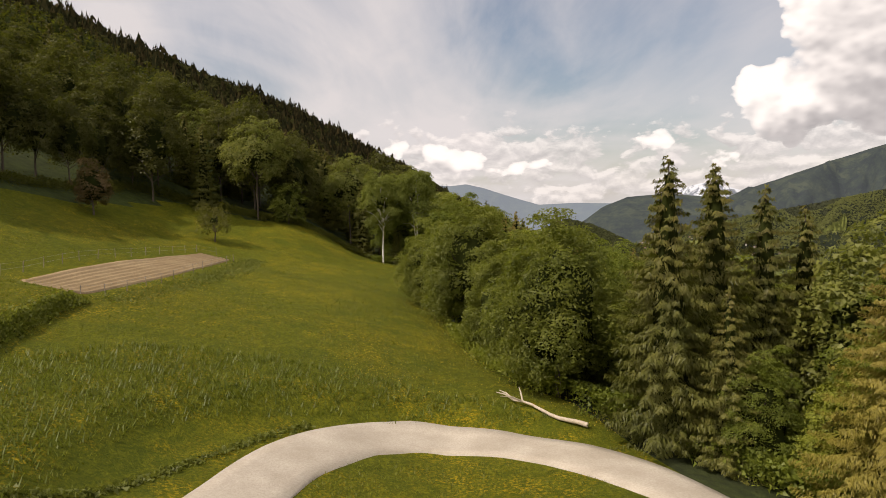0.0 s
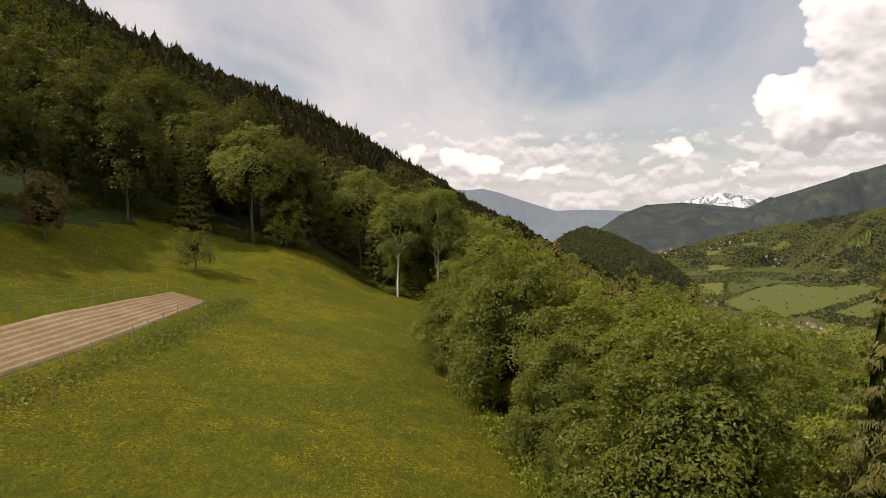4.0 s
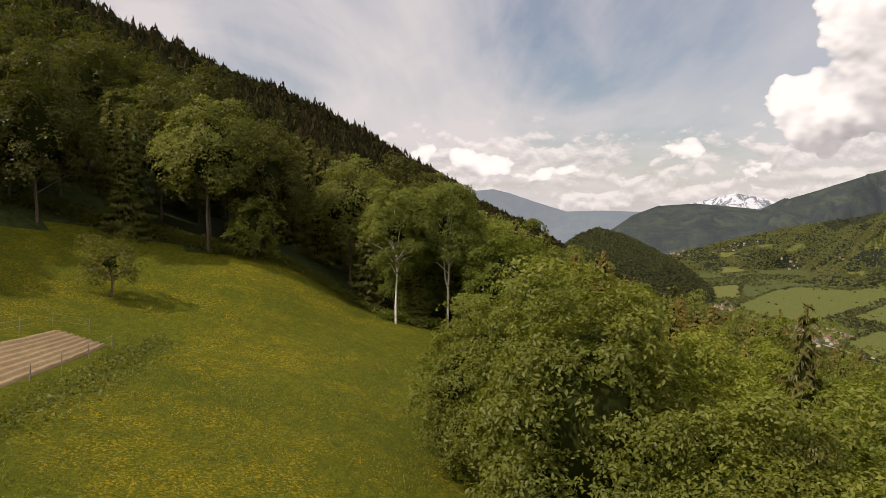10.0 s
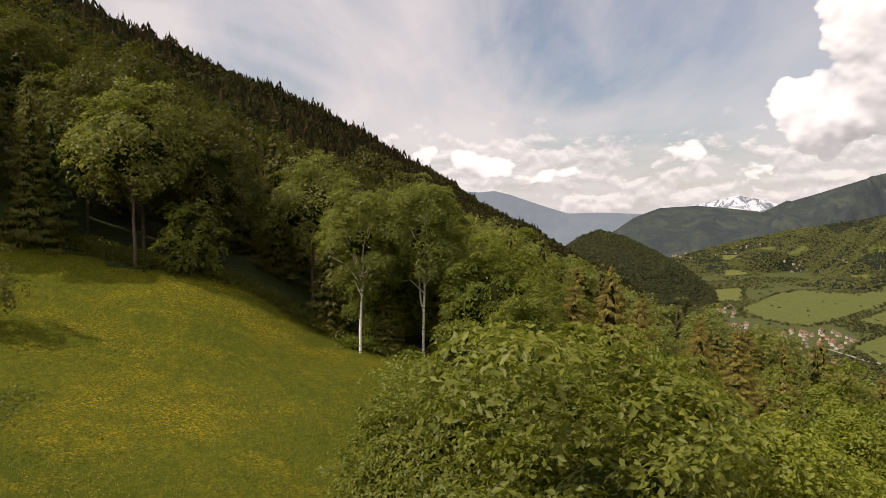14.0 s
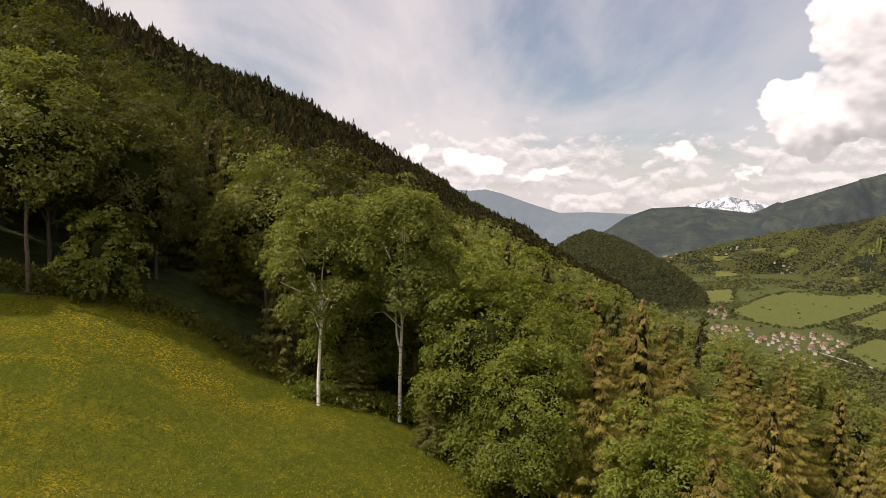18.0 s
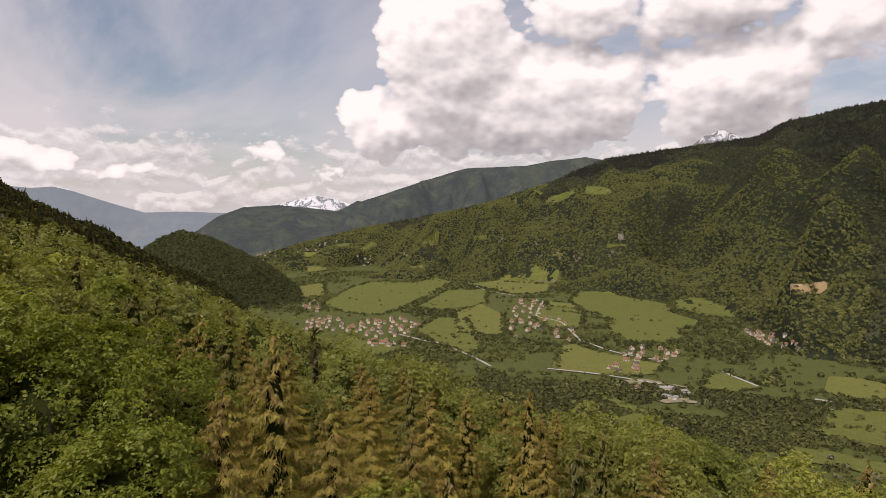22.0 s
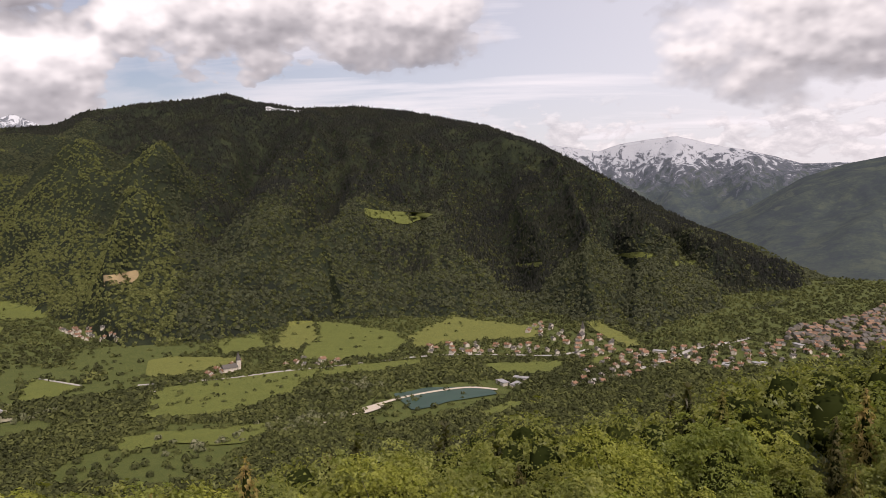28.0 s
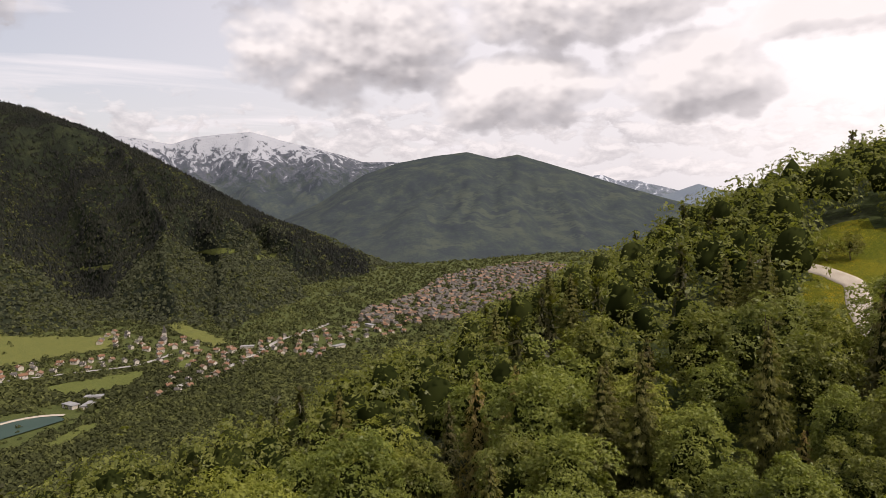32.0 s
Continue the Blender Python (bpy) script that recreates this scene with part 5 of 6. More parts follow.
ribbon("valley_lane", [(602, 782), (635, 727), (657, 667), (673, 599), (683, 586)], 3.6, ASPHALT, "pale lane between valley fields", 1.6, 12)
ribbon("valley_lane", [(784, 906), (760, 817), (779, 732)], 3.6, ASPHALT, "pale lane between valley fields", 1.6, 12)
ribbon("valley_lane", [(1080, 1358), (887, 1156), (898, 1091), (781, 909)], 3.6, ASPHALT, "pale lane between valley fields", 1.6, 12)
ribbon("valley_lane", [(789, 650), (758, 576)], 3.6, ASPHALT, "pale lane between valley fields", 1.6, 12)
ribbon("valley_lane", [(1173, 1831), (1086, 1605), (1085, 1478)], 3.6, ASPHALT, "pale lane between valley fields", 1.6, 12)
ribbon("river_bank", [(622, 262), (652, 247), (689, 220), (726, 190), (770, 119), (751, 93)], 4.5, GRAVEL, "pale gravel track along the river and the lake", 1.7, 12)

# ---- houses of the valley ----


def house(width, depth, height, roof_mat, seed):
    """A house with eaves, gable roof, chimney and a row of windows, to be copied."""
    base = tagged(new("house"), "pale plastered house with a pitched roof in the valley", "house", "valley houses")
    w, d, h, r = width / 2, depth / 2, height, height + width * 0.30
    v = [(-w, -d, -3), (w, -d, -3), (w, d, -3), (-w, d, -3), (-w, -d, h), (w, -d, h), (w, d, h), (-w, d, h), (0, -d, r), (0, d, r)]
    me = bpy.data.meshes.new("wall")
    me.from_pydata(v, [], [(0, 1, 5, 8, 4), (2, 3, 7, 9, 6), (1, 2, 6, 5), (3, 0, 4, 7), (4, 8, 9, 7), (8, 5, 6, 9)])
    me.materials.append(PLASTER)
    part("wall", me, base)
    o, t = 0.7, 0.35
    s = (r - h) / w
    v = []
    for y in (-d - o, d + o):
        v += [(-w - o, y, h - o * s + 0.15), (0, y, r + 0.15), (w + o, y, h - o * s + 0.15), (-w - o, y, h - o * s + 0.15 + t), (0, y, r + 0.15 + t), (w + o, y, h - o * s + 0.15 + t)]
    me = bpy.data.meshes.new("roof")
    me.from_pydata(v, [], [(3, 4, 10, 9), (4, 5, 11, 10), (0, 6, 7, 1), (1, 7, 8, 2), (0, 1, 4, 3), (1, 2, 5, 4), (6, 9, 10, 7), (7, 10, 11, 8), (0, 3, 9, 6), (2, 8, 11, 5)])
    me.materials.append(roof_mat)
    part("roof", me, base, "pitched tiled roof")
    bm = bmesh.new()
    bmesh.ops.create_cube(bm, size=1, matrix=Matrix.Translation((w * 0.4, d * 0.3, r)) @ Matrix.Diagonal((0.9, 0.9, 2.2, 1)))
    me = bpy.data.meshes.new("chimney")
    bm.to_mesh(me)
    bm.free()
    me.materials.append(PLASTER)
    part("chimney", me, base)
    for k in (-1, 1):
        for j in (-0.5, 0.5):
            bm = bmesh.new()
            bmesh.ops.create_cube(bm, size=1, matrix=Matrix.Translation((k * (w + 0.02), j * d, h * 0.55)) @ Matrix.Diagonal((0.1, 1.0, 1.1, 1)))
            me = bpy.data.meshes.new("window")
            bm.to_mesh(me)
            bm.free()
            me.materials.append(GLASS)
            part("window", me, base)
    return base


def shed(width, depth, height):
    base = tagged(new("depot_hall"), "long low hall with a pale flat metal roof", "building", "valley halls")
    for name, z0, z1, grow, mat in (("wall", -3, height, 0.0, PLASTER), ("roof", height, height + 0.8, 0.8, ROOF_PALE)):
        bm = bmesh.new()
        bmesh.ops.create_cube(bm, size=1, matrix=Matrix.Translation((0, 0, (z0 + z1) / 2)) @ Matrix.Diagonal((width + grow, depth + grow, z1 - z0, 1)))
        bmesh.ops.bevel(bm, geom=bm.edges[:], offset=0.2, segments=1)
        me = bpy.data.meshes.new(name)
        bm.to_mesh(me)
        bm.free()
        me.materials.append(mat)
        part(name, me, base)
    return base


GLASS = mottled("window_glass", (0.03, 0.035, 0.04), (0.05, 0.055, 0.06), 0.5, 0.15, 0.5)
HOUSES = [house(5.4, 7.2, 3.2, ROOF_RED, 1), house(4.8, 6.2, 3.4, ROOF_GREY, 2), house(6.2, 8.6, 3.8, ROOF_RED, 3), house(5.4, 5.8, 3.0, ROOF_RED, 4)]
HALL = shed(8, 17, 3.0)


def settle_villages():
    rng = np.random.default_rng(8)
    used = [False] * 5
    for name, poly, count in VILLAGES:
        xs, ys = [p[0] for p in poly], [p[1] for p in poly]
        done, spots = 0, []
        for _ in range(count * 40):
            x, y = rng.uniform(min(xs), max(xs)), rng.uniform(min(ys), max(ys))
            if not inside(poly, x, y) or any(math.hypot(x - a, y - b) < 16 for a, b in spots):
                continue
            spots.append((x, y))
            z = float(land_height(x, y)) + 0.5
            big = name in ("depot", "town_near", "village_works") and rng.uniform() < (0.9 if name == "depot" else 0.05)
            k = 4 if big else int(rng.integers(0, 4))
            ob, m = (HALL if big else HOUSES[k]), pose(x, y, z, 0, 0, float(rng.choice([20, 65, 110, 150])) + rng.uniform(-12, 12))
            if used[k]:
                copy_thing(ob, m)
            else:
                ob.matrix_basis, used[k] = m, True
            done += 1
            if done == count:
                break
    # the town further up the valley, roof by roof, too many to count
    verts, faces, mats, at = [], [], [], 0
    xs, ys = [p[0] for p in TOWN], [p[1] for p in TOWN]
    made = 0
    while made < 900:
        x, y = rng.uniform(min(xs), max(xs)), rng.uniform(min(ys), max(ys))
        if not inside(TOWN, x, y):
            continue
        made += 1
        z = float(land_height(x, y)) + 1
        w, d, h = rng.uniform(2.6, 4.6), rng.uniform(3, 6.5), rng.uniform(2.5, 5.5)
        a = rng.choice([0.3, 1.1, 1.9]) + rng.uniform(-0.2, 0.2)
        c, s = math.cos(a), math.sin(a)
        local = np.array([(-w, -d, 0), (w, -d, 0), (w, d, 0), (-w, d, 0), (-w, -d, h), (w, -d, h), (w, d, h), (-w, d, h), (0, -d, h + w * 0.6), (0, d, h + w * 0.6)])
        verts.append(np.stack([x + local[:, 0] * c - local[:, 1] * s, y + local[:, 0] * s + local[:, 1] * c, z + local[:, 2]], -1))
        roof = 1 if rng.uniform() < 0.4 else 2
        for f, m in (((0, 1, 5, 4), 0), ((2, 3, 7, 6), 0), ((1, 2, 6, 5), 0), ((3, 0, 4, 7), 0), ((4, 5, 8, 8), 0), ((6, 7, 9, 9), 0), ((4, 8, 9, 7), roof), ((8, 5, 6, 9), roof)):
            faces.append([at + k for k in f])
            mats.append(m)
        at += 10
    me = bpy.data.meshes.new("town")
    me.from_pydata(np.concatenate(verts).tolist(), [], [tuple(dict.fromkeys(f)) for f in faces])
    for m in (OLD_PLASTER, ROOF_RED, ROOF_GREY):
        me.materials.append(m)
    me.polygons.foreach_set("material_index", np.array(mats, np.int32))
    tagged(new("town_roofs", me), "crowded tiled and slate roofs of a small town", "town", kind="stuff")


settle_villages()


def far_houses():
    """Farms scattered over the far slopes, a few steps across each."""
    rng = np.random.default_rng(44)
    verts, faces, mats, at = [], [], [], 0
    for k in range(84):
        if k % 7 == 0:
            cb, ce = rng.uniform(12, 46), rng.uniform(-6.0, -1.5)
        b, e = cb + rng.normal(0, 1.1), ce + rng.normal(0, 0.22)
        e = min(e, float(np.interp(b, *zip(*MAIN_CREST))) - 0.8)
        x, y, z = on_range(b, e)
        w, d, h = rng.uniform(2.2, 3.4), rng.uniform(3, 5), rng.uniform(2.2, 3.6)
        a = rng.uniform(0, 3.1)
        c, s = math.cos(a), math.sin(a)
        local = np.array([(-w, -d, -4), (w, -d, -4), (w, d, -4), (-w, d, -4), (-w, -d, h), (w, -d, h), (w, d, h), (-w, d, h), (0, -d, h + w * 0.6), (0, d, h + w * 0.6)])
        verts.append(np.stack([x + local[:, 0] * c - local[:, 1] * s, y + local[:, 0] * s + local[:, 1] * c, z + 1.2 + local[:, 2]], -1))
        roof = 1 if rng.uniform() < 0.5 else 2
        for f, m in (((0, 1, 5, 8, 4), 0), ((2, 3, 7, 9, 6), 0), ((1, 2, 6, 5), 0), ((3, 0, 4, 7), 0), ((4, 8, 9, 7), roof), ((8, 5, 6, 9), roof)):
            faces.append([at + i for i in f])
            mats.append(m)
        at += 10
    me = bpy.data.meshes.new("far_houses")
    me.from_pydata(np.concatenate(verts).tolist(), [], faces)
    for m in (OLD_PLASTER, ROOF_RED, ROOF_GREY):
        me.materials.append(m)
    me.polygons.foreach_set("material_index", np.array(mats, np.int32))
    tagged(new("far_houses", me), "small pale farmhouses scattered over the far slopes", "houses", kind="stuff")


far_houses()


def church(x, y, turn):
    """A village church: nave, square tower and a steep spire."""
    base = tagged(new("church"), "pale village church with a tall pointed spire", "church")
    base.matrix_basis = pose(x, y, float(land_height(x, y)) + 1, 0, 0, turn)
    for name, mat, v, f in (
        ("wall", PLASTER, [(sx * 4, sy * 9 + 9, z) for z in (-3, 6) for sx, sy in ((-1, -1), (1, -1), (1, 1), (-1, 1))], [(0, 1, 5, 4), (1, 2, 6, 5), (2, 3, 7, 6), (3, 0, 4, 7)]),
        ("roof", ROOF_GREY, [(-4.6, -0.6, 5.7), (4.6, -0.6, 5.7), (4.6, 18.6, 5.7), (-4.6, 18.6, 5.7), (0, -0.6, 10.5), (0, 18.6, 10.5)], [(0, 4, 5, 3), (1, 2, 5, 4), (0, 1, 4), (2, 3, 5)]),
        ("tower", PLASTER, [(sx * 2.3, sy * 2.3 - 2, z) for z in (-3, 14) for sx, sy in ((-1, -1), (1, -1), (1, 1), (-1, 1))], [(0, 1, 5, 4), (1, 2, 6, 5), (2, 3, 7, 6), (3, 0, 4, 7)]),
        ("spire", ROOF_GREY, [(-2.7, -4.7, 13.8), (2.7, -4.7, 13.8), (2.7, 0.7, 13.8), (-2.7, 0.7, 13.8), (0, -2, 25)], [(0, 1, 4), (1, 2, 4), (2, 3, 4), (3, 0, 4), (0, 3, 2, 1)])):
        me = bpy.data.meshes.new(name)
        me.from_pydata(v, [], f)
        me.materials.append(mat)
        part(name, me, base)


church(832, 418, 40)
church(1045, -36, 70)

# ---- the road, the tilled field and what lies by them ----
ribbon("road", [(-40, -8), (-26, 4), (-15, 13), (-9.6, 20), (-8.4, 26.4), (-7.4, 31.0), (-5.1, 35.6), (-1.6, 38.0), (2.8, 37.4), (6.3, 35.4), (8.8, 32.6), (11.2, 28.8), (14.5, 22), (22, 10), (36, 2), (58, 2), (72, -1), (78.5, -9), (84, -17.6), (90, -20.5), (97, -22), (112, -26)],
       3.3, GRAVEL, "pale gravel farm road bending round a hairpin in the grass", 0.12, 0.6)


def tilled_field():
    """Bare earth in ridges and furrows between two grassy sides."""
    rows, cols = 230, 60
    t, s = np.linspace(0, 1, rows)[:, None], np.linspace(0, 1, cols)[None]
    left = np.stack([-33.6 + 1.0 * t[:, 0] - 0.8 * np.sin(np.pi * t[:, 0]), 53 + 38.2 * t[:, 0]], -1)
    right = np.stack([-28.0 + 0.0 * t[:, 0] + 0.8 * np.sin(np.pi * t[:, 0]), 51 + 39.2 * t[:, 0]], -1)
    x = left[:, :1] + (right - left)[:, :1] * s
    y = left[:, 1:] + (right - left)[:, 1:] * s
    edge = np.minimum(1, np.minimum(s, 1 - s) * 14) * np.minimum(1, np.minimum(t, 1 - t) * 60)
    z = ground_height(x, y) - 0.25 + edge * (0.36 + 0.08 * np.sin(s * 2 * np.pi * 9) + 0.05 * fbm(x * 1.5, y * 1.5, 3, 4))
    me = sheet("tilled_field", np.stack([x, y, z], -1).reshape(-1, 3), grid_faces(rows, cols), SOIL, smooth=True)
    tagged(new("tilled_field", me), "strip of bare tilled brown earth in the meadow", "field", kind="structure")


tilled_field()


def fence(line, label, spacing=3.2):
    """Thin posts with two wires."""
    line = np.array(line, float)
    seg = np.r_[0, np.cumsum(np.hypot(*np.diff(line, axis=0).T))]
    s = np.arange(0, seg[-1], spacing)
    x, y = np.interp(s, seg, line[:, 0]), np.interp(s, seg, line[:, 1])
    z = ground_height(x, y)
    base = tagged(new("fence"), label, "fence")
    v, f = tube([(0, 0, -0.4), (0, 0, 0.6), (0.01, 0, 0.95), (0.01, 0, 1.0)], [0.035, 0.033, 0.03, 0.01], 6)
    post = sheet("post", v, f, POST_WOOD)
    for k in range(len(s)):
        p = part("post", post, base)
        p.matrix_basis = pose(x[k], y[k], z[k], random.uniform(-4, 4), random.uniform(-4, 4), random.uniform(0, 360))
    for h in (0.45, 0.9):
        v, f = tube(np.stack([x, y, z + h], -1), np.full(len(s), 0.006), 4)
        part("wire", sheet("wire", v, f, WIRE), base)


fence([(-27.3, 51), (-26.4, 62), (-27.2, 78), (-27.6, 91)], "thin wooden posts with wire along the tilled field")
fence([(-34.6, 53), (-35.2, 66), (-34.2, 80), (-33, 92.2), (-27.6, 92)], "thin wooden posts with wire along the tilled field")


def fallen_trunk():
    base = tagged(new("fallen_tree"), "bleached dead tree trunk lying in the grass by the road", "fallen tree")
    x0, y0, x1, y1 = 4.2, 41.2, 8.1, 38.2
    pts, rad = [], []
    for k in range(9):
        t = k / 8
        x, y = x0 + (x1 - x0) * t, y0 + (y1 - y0) * t + 0.12 * math.sin(t * 7)
        pts.append((x, y, float(ground_height(x, y)) + 0.22 + 0.06 * math.sin(t * 9)))
        rad.append(0.06 + 0.09 * t)
    v, f = tube(pts, rad, 9)
    part("stem", sheet("stem", v, f, DEADWOOD, smooth=True), base)
    for k, (a, l) in enumerate(((2.2, 1.4), (2.9, 1.1), (3.6, 1.6), (1.7, 0.9))):
        p = np.array(pts[k // 2])
        q = p + (math.cos(a) * l, math.sin(a) * l, 0.35 + 0.1 * k)
        v, f = tube([p, (p + q) / 2 + (0, 0, 0.12), q], [0.07, 0.05, 0.02], 6)
        part("bough", sheet("bough", v, f, DEADWOOD, smooth=True), base)


fallen_trunk()



def parked_car(x, y, turn):
    """A small dark estate car: body, glasshouse and four wheels."""
    base = tagged(new("car"), "small dark car parked on the gravel beside the road", "car")
    base.matrix_basis = pose(x, y, float(ground_height(x, y)) + 0.1, 0, 0, turn)
    for name, mat, low, high, z0, z1 in (("body", CAR_PAINT, (0.86, 2.05), (0.80, 1.95), 0.28, 0.86), ("glasshouse", GLASS, (0.78, 1.25), (0.62, 0.90), 0.86, 1.36), ("roof", CAR_PAINT, (0.63, 0.92), (0.58, 0.84), 1.36, 1.43)):
        bm = bmesh.new()
        bmesh.ops.create_cube(bm, size=2)
        for v in bm.verts:
            w, l = low if v.co.z < 0 else high
            v.co = Vector((v.co.x * w, v.co.y * l - (0.15 if name != "body" else 0.0), z0 if v.co.z < 0 else z1))
        bmesh.ops.bevel(bm, geom=bm.edges[:], offset=0.05, segments=2)
        me = bpy.data.meshes.new(name)
        bm.to_mesh(me)
        bm.free()
        me.materials.append(mat)
        part(name, me, base)
    v, f = tube([(-0.1, 0, 0), (-0.09, 0, 0), (0.09, 0, 0), (0.1, 0, 0)], [0.2, 0.31, 0.31, 0.2], 16)
    wheel = sheet("wheel", v, f, TYRE, smooth=True)
    for sx, sy in ((-0.78, -1.25), (0.78, -1.25), (-0.78, 1.3), (0.78, 1.3)):
        part("wheel", wheel, base).location = (sx, sy, 0.31)


parked_car(79.8, -19.6, 35)

# ---- trees, pattern by pattern ----
EDGE, SLOPE_TREES, FOREST = "trees at the meadow's edge", "trees on the slope", "trees of the hillside forest"
ASH = tree("tree", broadleaf_meshes(1, 14, 9.8, 42000, 0.15, LEAF, bare=0.05, each=330, ragged=1.3), "tall broadleaf tree with a dense green crown at the meadow's edge", "tree", EDGE)
MAPLE = tree("tree", broadleaf_meshes(2, 15, 9.4, 42000, 0.15, LEAF_FRESH, bare=0.01, belly=0.32, each=300, ragged=1.3), "fresh bright green maple with branches to the ground", "tree", EDGE)
CHERRY = tree("tree", broadleaf_meshes(3, 12, 9.6, 42000, 0.15, LEAF_BRIGHT, bare=0.02, each=330, ragged=1.2), "spreading light green tree on the slope", "tree", SLOPE_TREES)
BIRCHES = [tree("tree", broadleaf_meshes(4 + 7 * k, 16.5, 7.0 + 0.4 * k, 34000, 0.125, LEAF_GREY, BIRCH, 0.34 + 0.08 * k, 0.48, 14, 0.005, 0.52, 0.3, each=420, ragged=1.8, fork=k == 1), "slender pale-barked birch with an airy grey-green crown", "birch", "birches at the meadow's edge") for k in (0, 1)]
FRUIT = tree("tree", broadleaf_meshes(5, 5.4, 4.6, 3600, 0.14, LEAF_BROWN, None, 0.2, solid=0.25, ragged=1.8), "small round fruit tree standing alone in the meadow", "tree")
WILLOW = tree("tree", broadleaf_meshes(6, 8, 6.0, 7500, 0.18, LEAF_GREY, None, 0.03, solid=0.4, ragged=2.2), "bushy light green tree at the forest's edge", "tree")
PLUM = tree("tree", broadleaf_meshes(7, 8, 5.0, 6000, 0.17, LEAF_RED, None, 0.15, ragged=1.4), "reddish-leaved small tree at the forest's edge", "tree")
SPRUCE = tree("tree", spruce_meshes(8, 16, 8.0, 52, 240, 0.115, NEEDLE), "tall dark green spruce with drooping branches", "spruce", "spruces on the slope")
SPRUCE_RUST = tree("tree", spruce_meshes(9, 14, 9.0, 60, 400, 0.08, NEEDLE_RUST, 0.24, core=0.15), "brownish spruce heavy with cones", "spruce", "spruces on the slope")
FIR = tree("tree", spruce_meshes(10, 11, 5.4, 22, 60, 0.19, NEEDLE_BLUE, 0.12), "blue-green fir at the forest's edge", "fir")
LINDEN = tree("tree", broadleaf_meshes(60, 13.5, 9.0, 42000, 0.15, LEAF_FRESH, limbs=7, bare=0.04, each=330, ragged=2.2), "leafy fresh green tree on the slope below the meadow", "tree", SLOPE_TREES)
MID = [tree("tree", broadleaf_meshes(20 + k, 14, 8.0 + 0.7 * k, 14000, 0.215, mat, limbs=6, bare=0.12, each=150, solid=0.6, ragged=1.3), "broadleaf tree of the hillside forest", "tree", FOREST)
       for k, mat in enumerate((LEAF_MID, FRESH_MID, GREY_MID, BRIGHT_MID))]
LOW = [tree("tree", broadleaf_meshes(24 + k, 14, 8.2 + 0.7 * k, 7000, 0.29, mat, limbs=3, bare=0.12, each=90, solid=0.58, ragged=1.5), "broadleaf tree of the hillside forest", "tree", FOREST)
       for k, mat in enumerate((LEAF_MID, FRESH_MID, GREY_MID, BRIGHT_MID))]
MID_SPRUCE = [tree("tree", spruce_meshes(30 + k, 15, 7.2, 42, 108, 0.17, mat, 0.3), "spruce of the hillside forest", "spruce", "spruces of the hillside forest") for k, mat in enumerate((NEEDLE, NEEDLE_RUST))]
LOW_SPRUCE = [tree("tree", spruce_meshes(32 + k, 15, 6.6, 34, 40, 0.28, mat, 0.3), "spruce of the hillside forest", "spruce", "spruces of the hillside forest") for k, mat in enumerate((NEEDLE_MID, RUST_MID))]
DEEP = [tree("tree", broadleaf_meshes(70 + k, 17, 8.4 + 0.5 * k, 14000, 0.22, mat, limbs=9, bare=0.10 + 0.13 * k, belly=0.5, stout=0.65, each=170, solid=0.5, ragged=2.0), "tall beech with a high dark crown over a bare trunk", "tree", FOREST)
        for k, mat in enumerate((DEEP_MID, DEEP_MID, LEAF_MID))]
PATTERNS = [*DEEP, ASH, MAPLE, CHERRY, *BIRCHES, FRUIT, WILLOW, PLUM, SPRUCE, SPRUCE_RUST, FIR, LINDEN, *MID, *LOW, *MID_SPRUCE, *LOW_SPRUCE]

# trees that stand out
plant(BIRCHES[0], -10.6, 120.2, 0.98, 0.4)
plant(BIRCHES[1], -4.6, 121.4, 1.06, 2.1, stretch=1.0)
plant(MAPLE, 2.4, 119.0, 1.05, 1.0)
plant(SPRUCE, -1.9, 117.6, 0.45, 1.0, "young dark green spruce beside the birches")
plant(SPRUCE, -8.2, 122.5, 0.5, 2.0, "young dark green spruce beside the birches")
plant(FRUIT, -33.8, 101.0, 1.0, 0.5)
plant(WILLOW, -27.4, 121.2, 0.95, 0.3)
plant(FIR, -42.0, 122.5, 1.0, 0.3)
plant(PLUM, -47.5, 93.0, 0.95, 0.3)
plant(FRUIT, 90.5, -27.5, 0.9, 1.5, "small fruit tree beside the farm road")
plant(FRUIT, 93.6, -25.6, 0.75, 2.5, "small fruit tree beside the farm road")
plant(SPRUCE, 12.2, 36.8, 1.0, 0.2)
plant(SPRUCE, 15.8, 39.5, 1.04, 1.2)
plant(SPRUCE, 19.4, 41.0, 1.02, 2.2)
plant(SPRUCE, 17.4, 44.0, 1.08, 2.7)
plant(SPRUCE, 13.6, 42.5, 0.95, 0.7)
plant(SPRUCE, 22.6, 42.5, 1.0, 0.1)
plant(SPRUCE, 14.6, 34.6, 0.6, 1.9, "young spruce on the bank below the road")
plant(SPRUCE_RUST, 18.6, 27.8, 0.9, 3.0)
plant(SPRUCE_RUST, 8.6, 56.0, 0.62, 0.6, "young brownish spruce at the wood's edge")
plant(MID[2], 7.8, 51.5, 0.42, 0.2, "small tree with a bare stem at the wood's edge")
plant(ASH, 5.6, 55.5, 0.48, 1.9, "small leafy tree at the wood's edge")
plant(ASH, 10.4, 49.0, 0.5, 2.9, "small leafy tree at the wood's edge")
plant(CHERRY, 20.5, 32.0, 0.62, 3.0)
plant(MAPLE, 16.2, 34.6, 0.45, 1.0, "small bright maple beside the road's bend")
plant(CHERRY, 23.0, 25.5, 0.6, 2.0)
plant(SPRUCE_RUST, 8.4, 112.0, 1.0, 0.4)
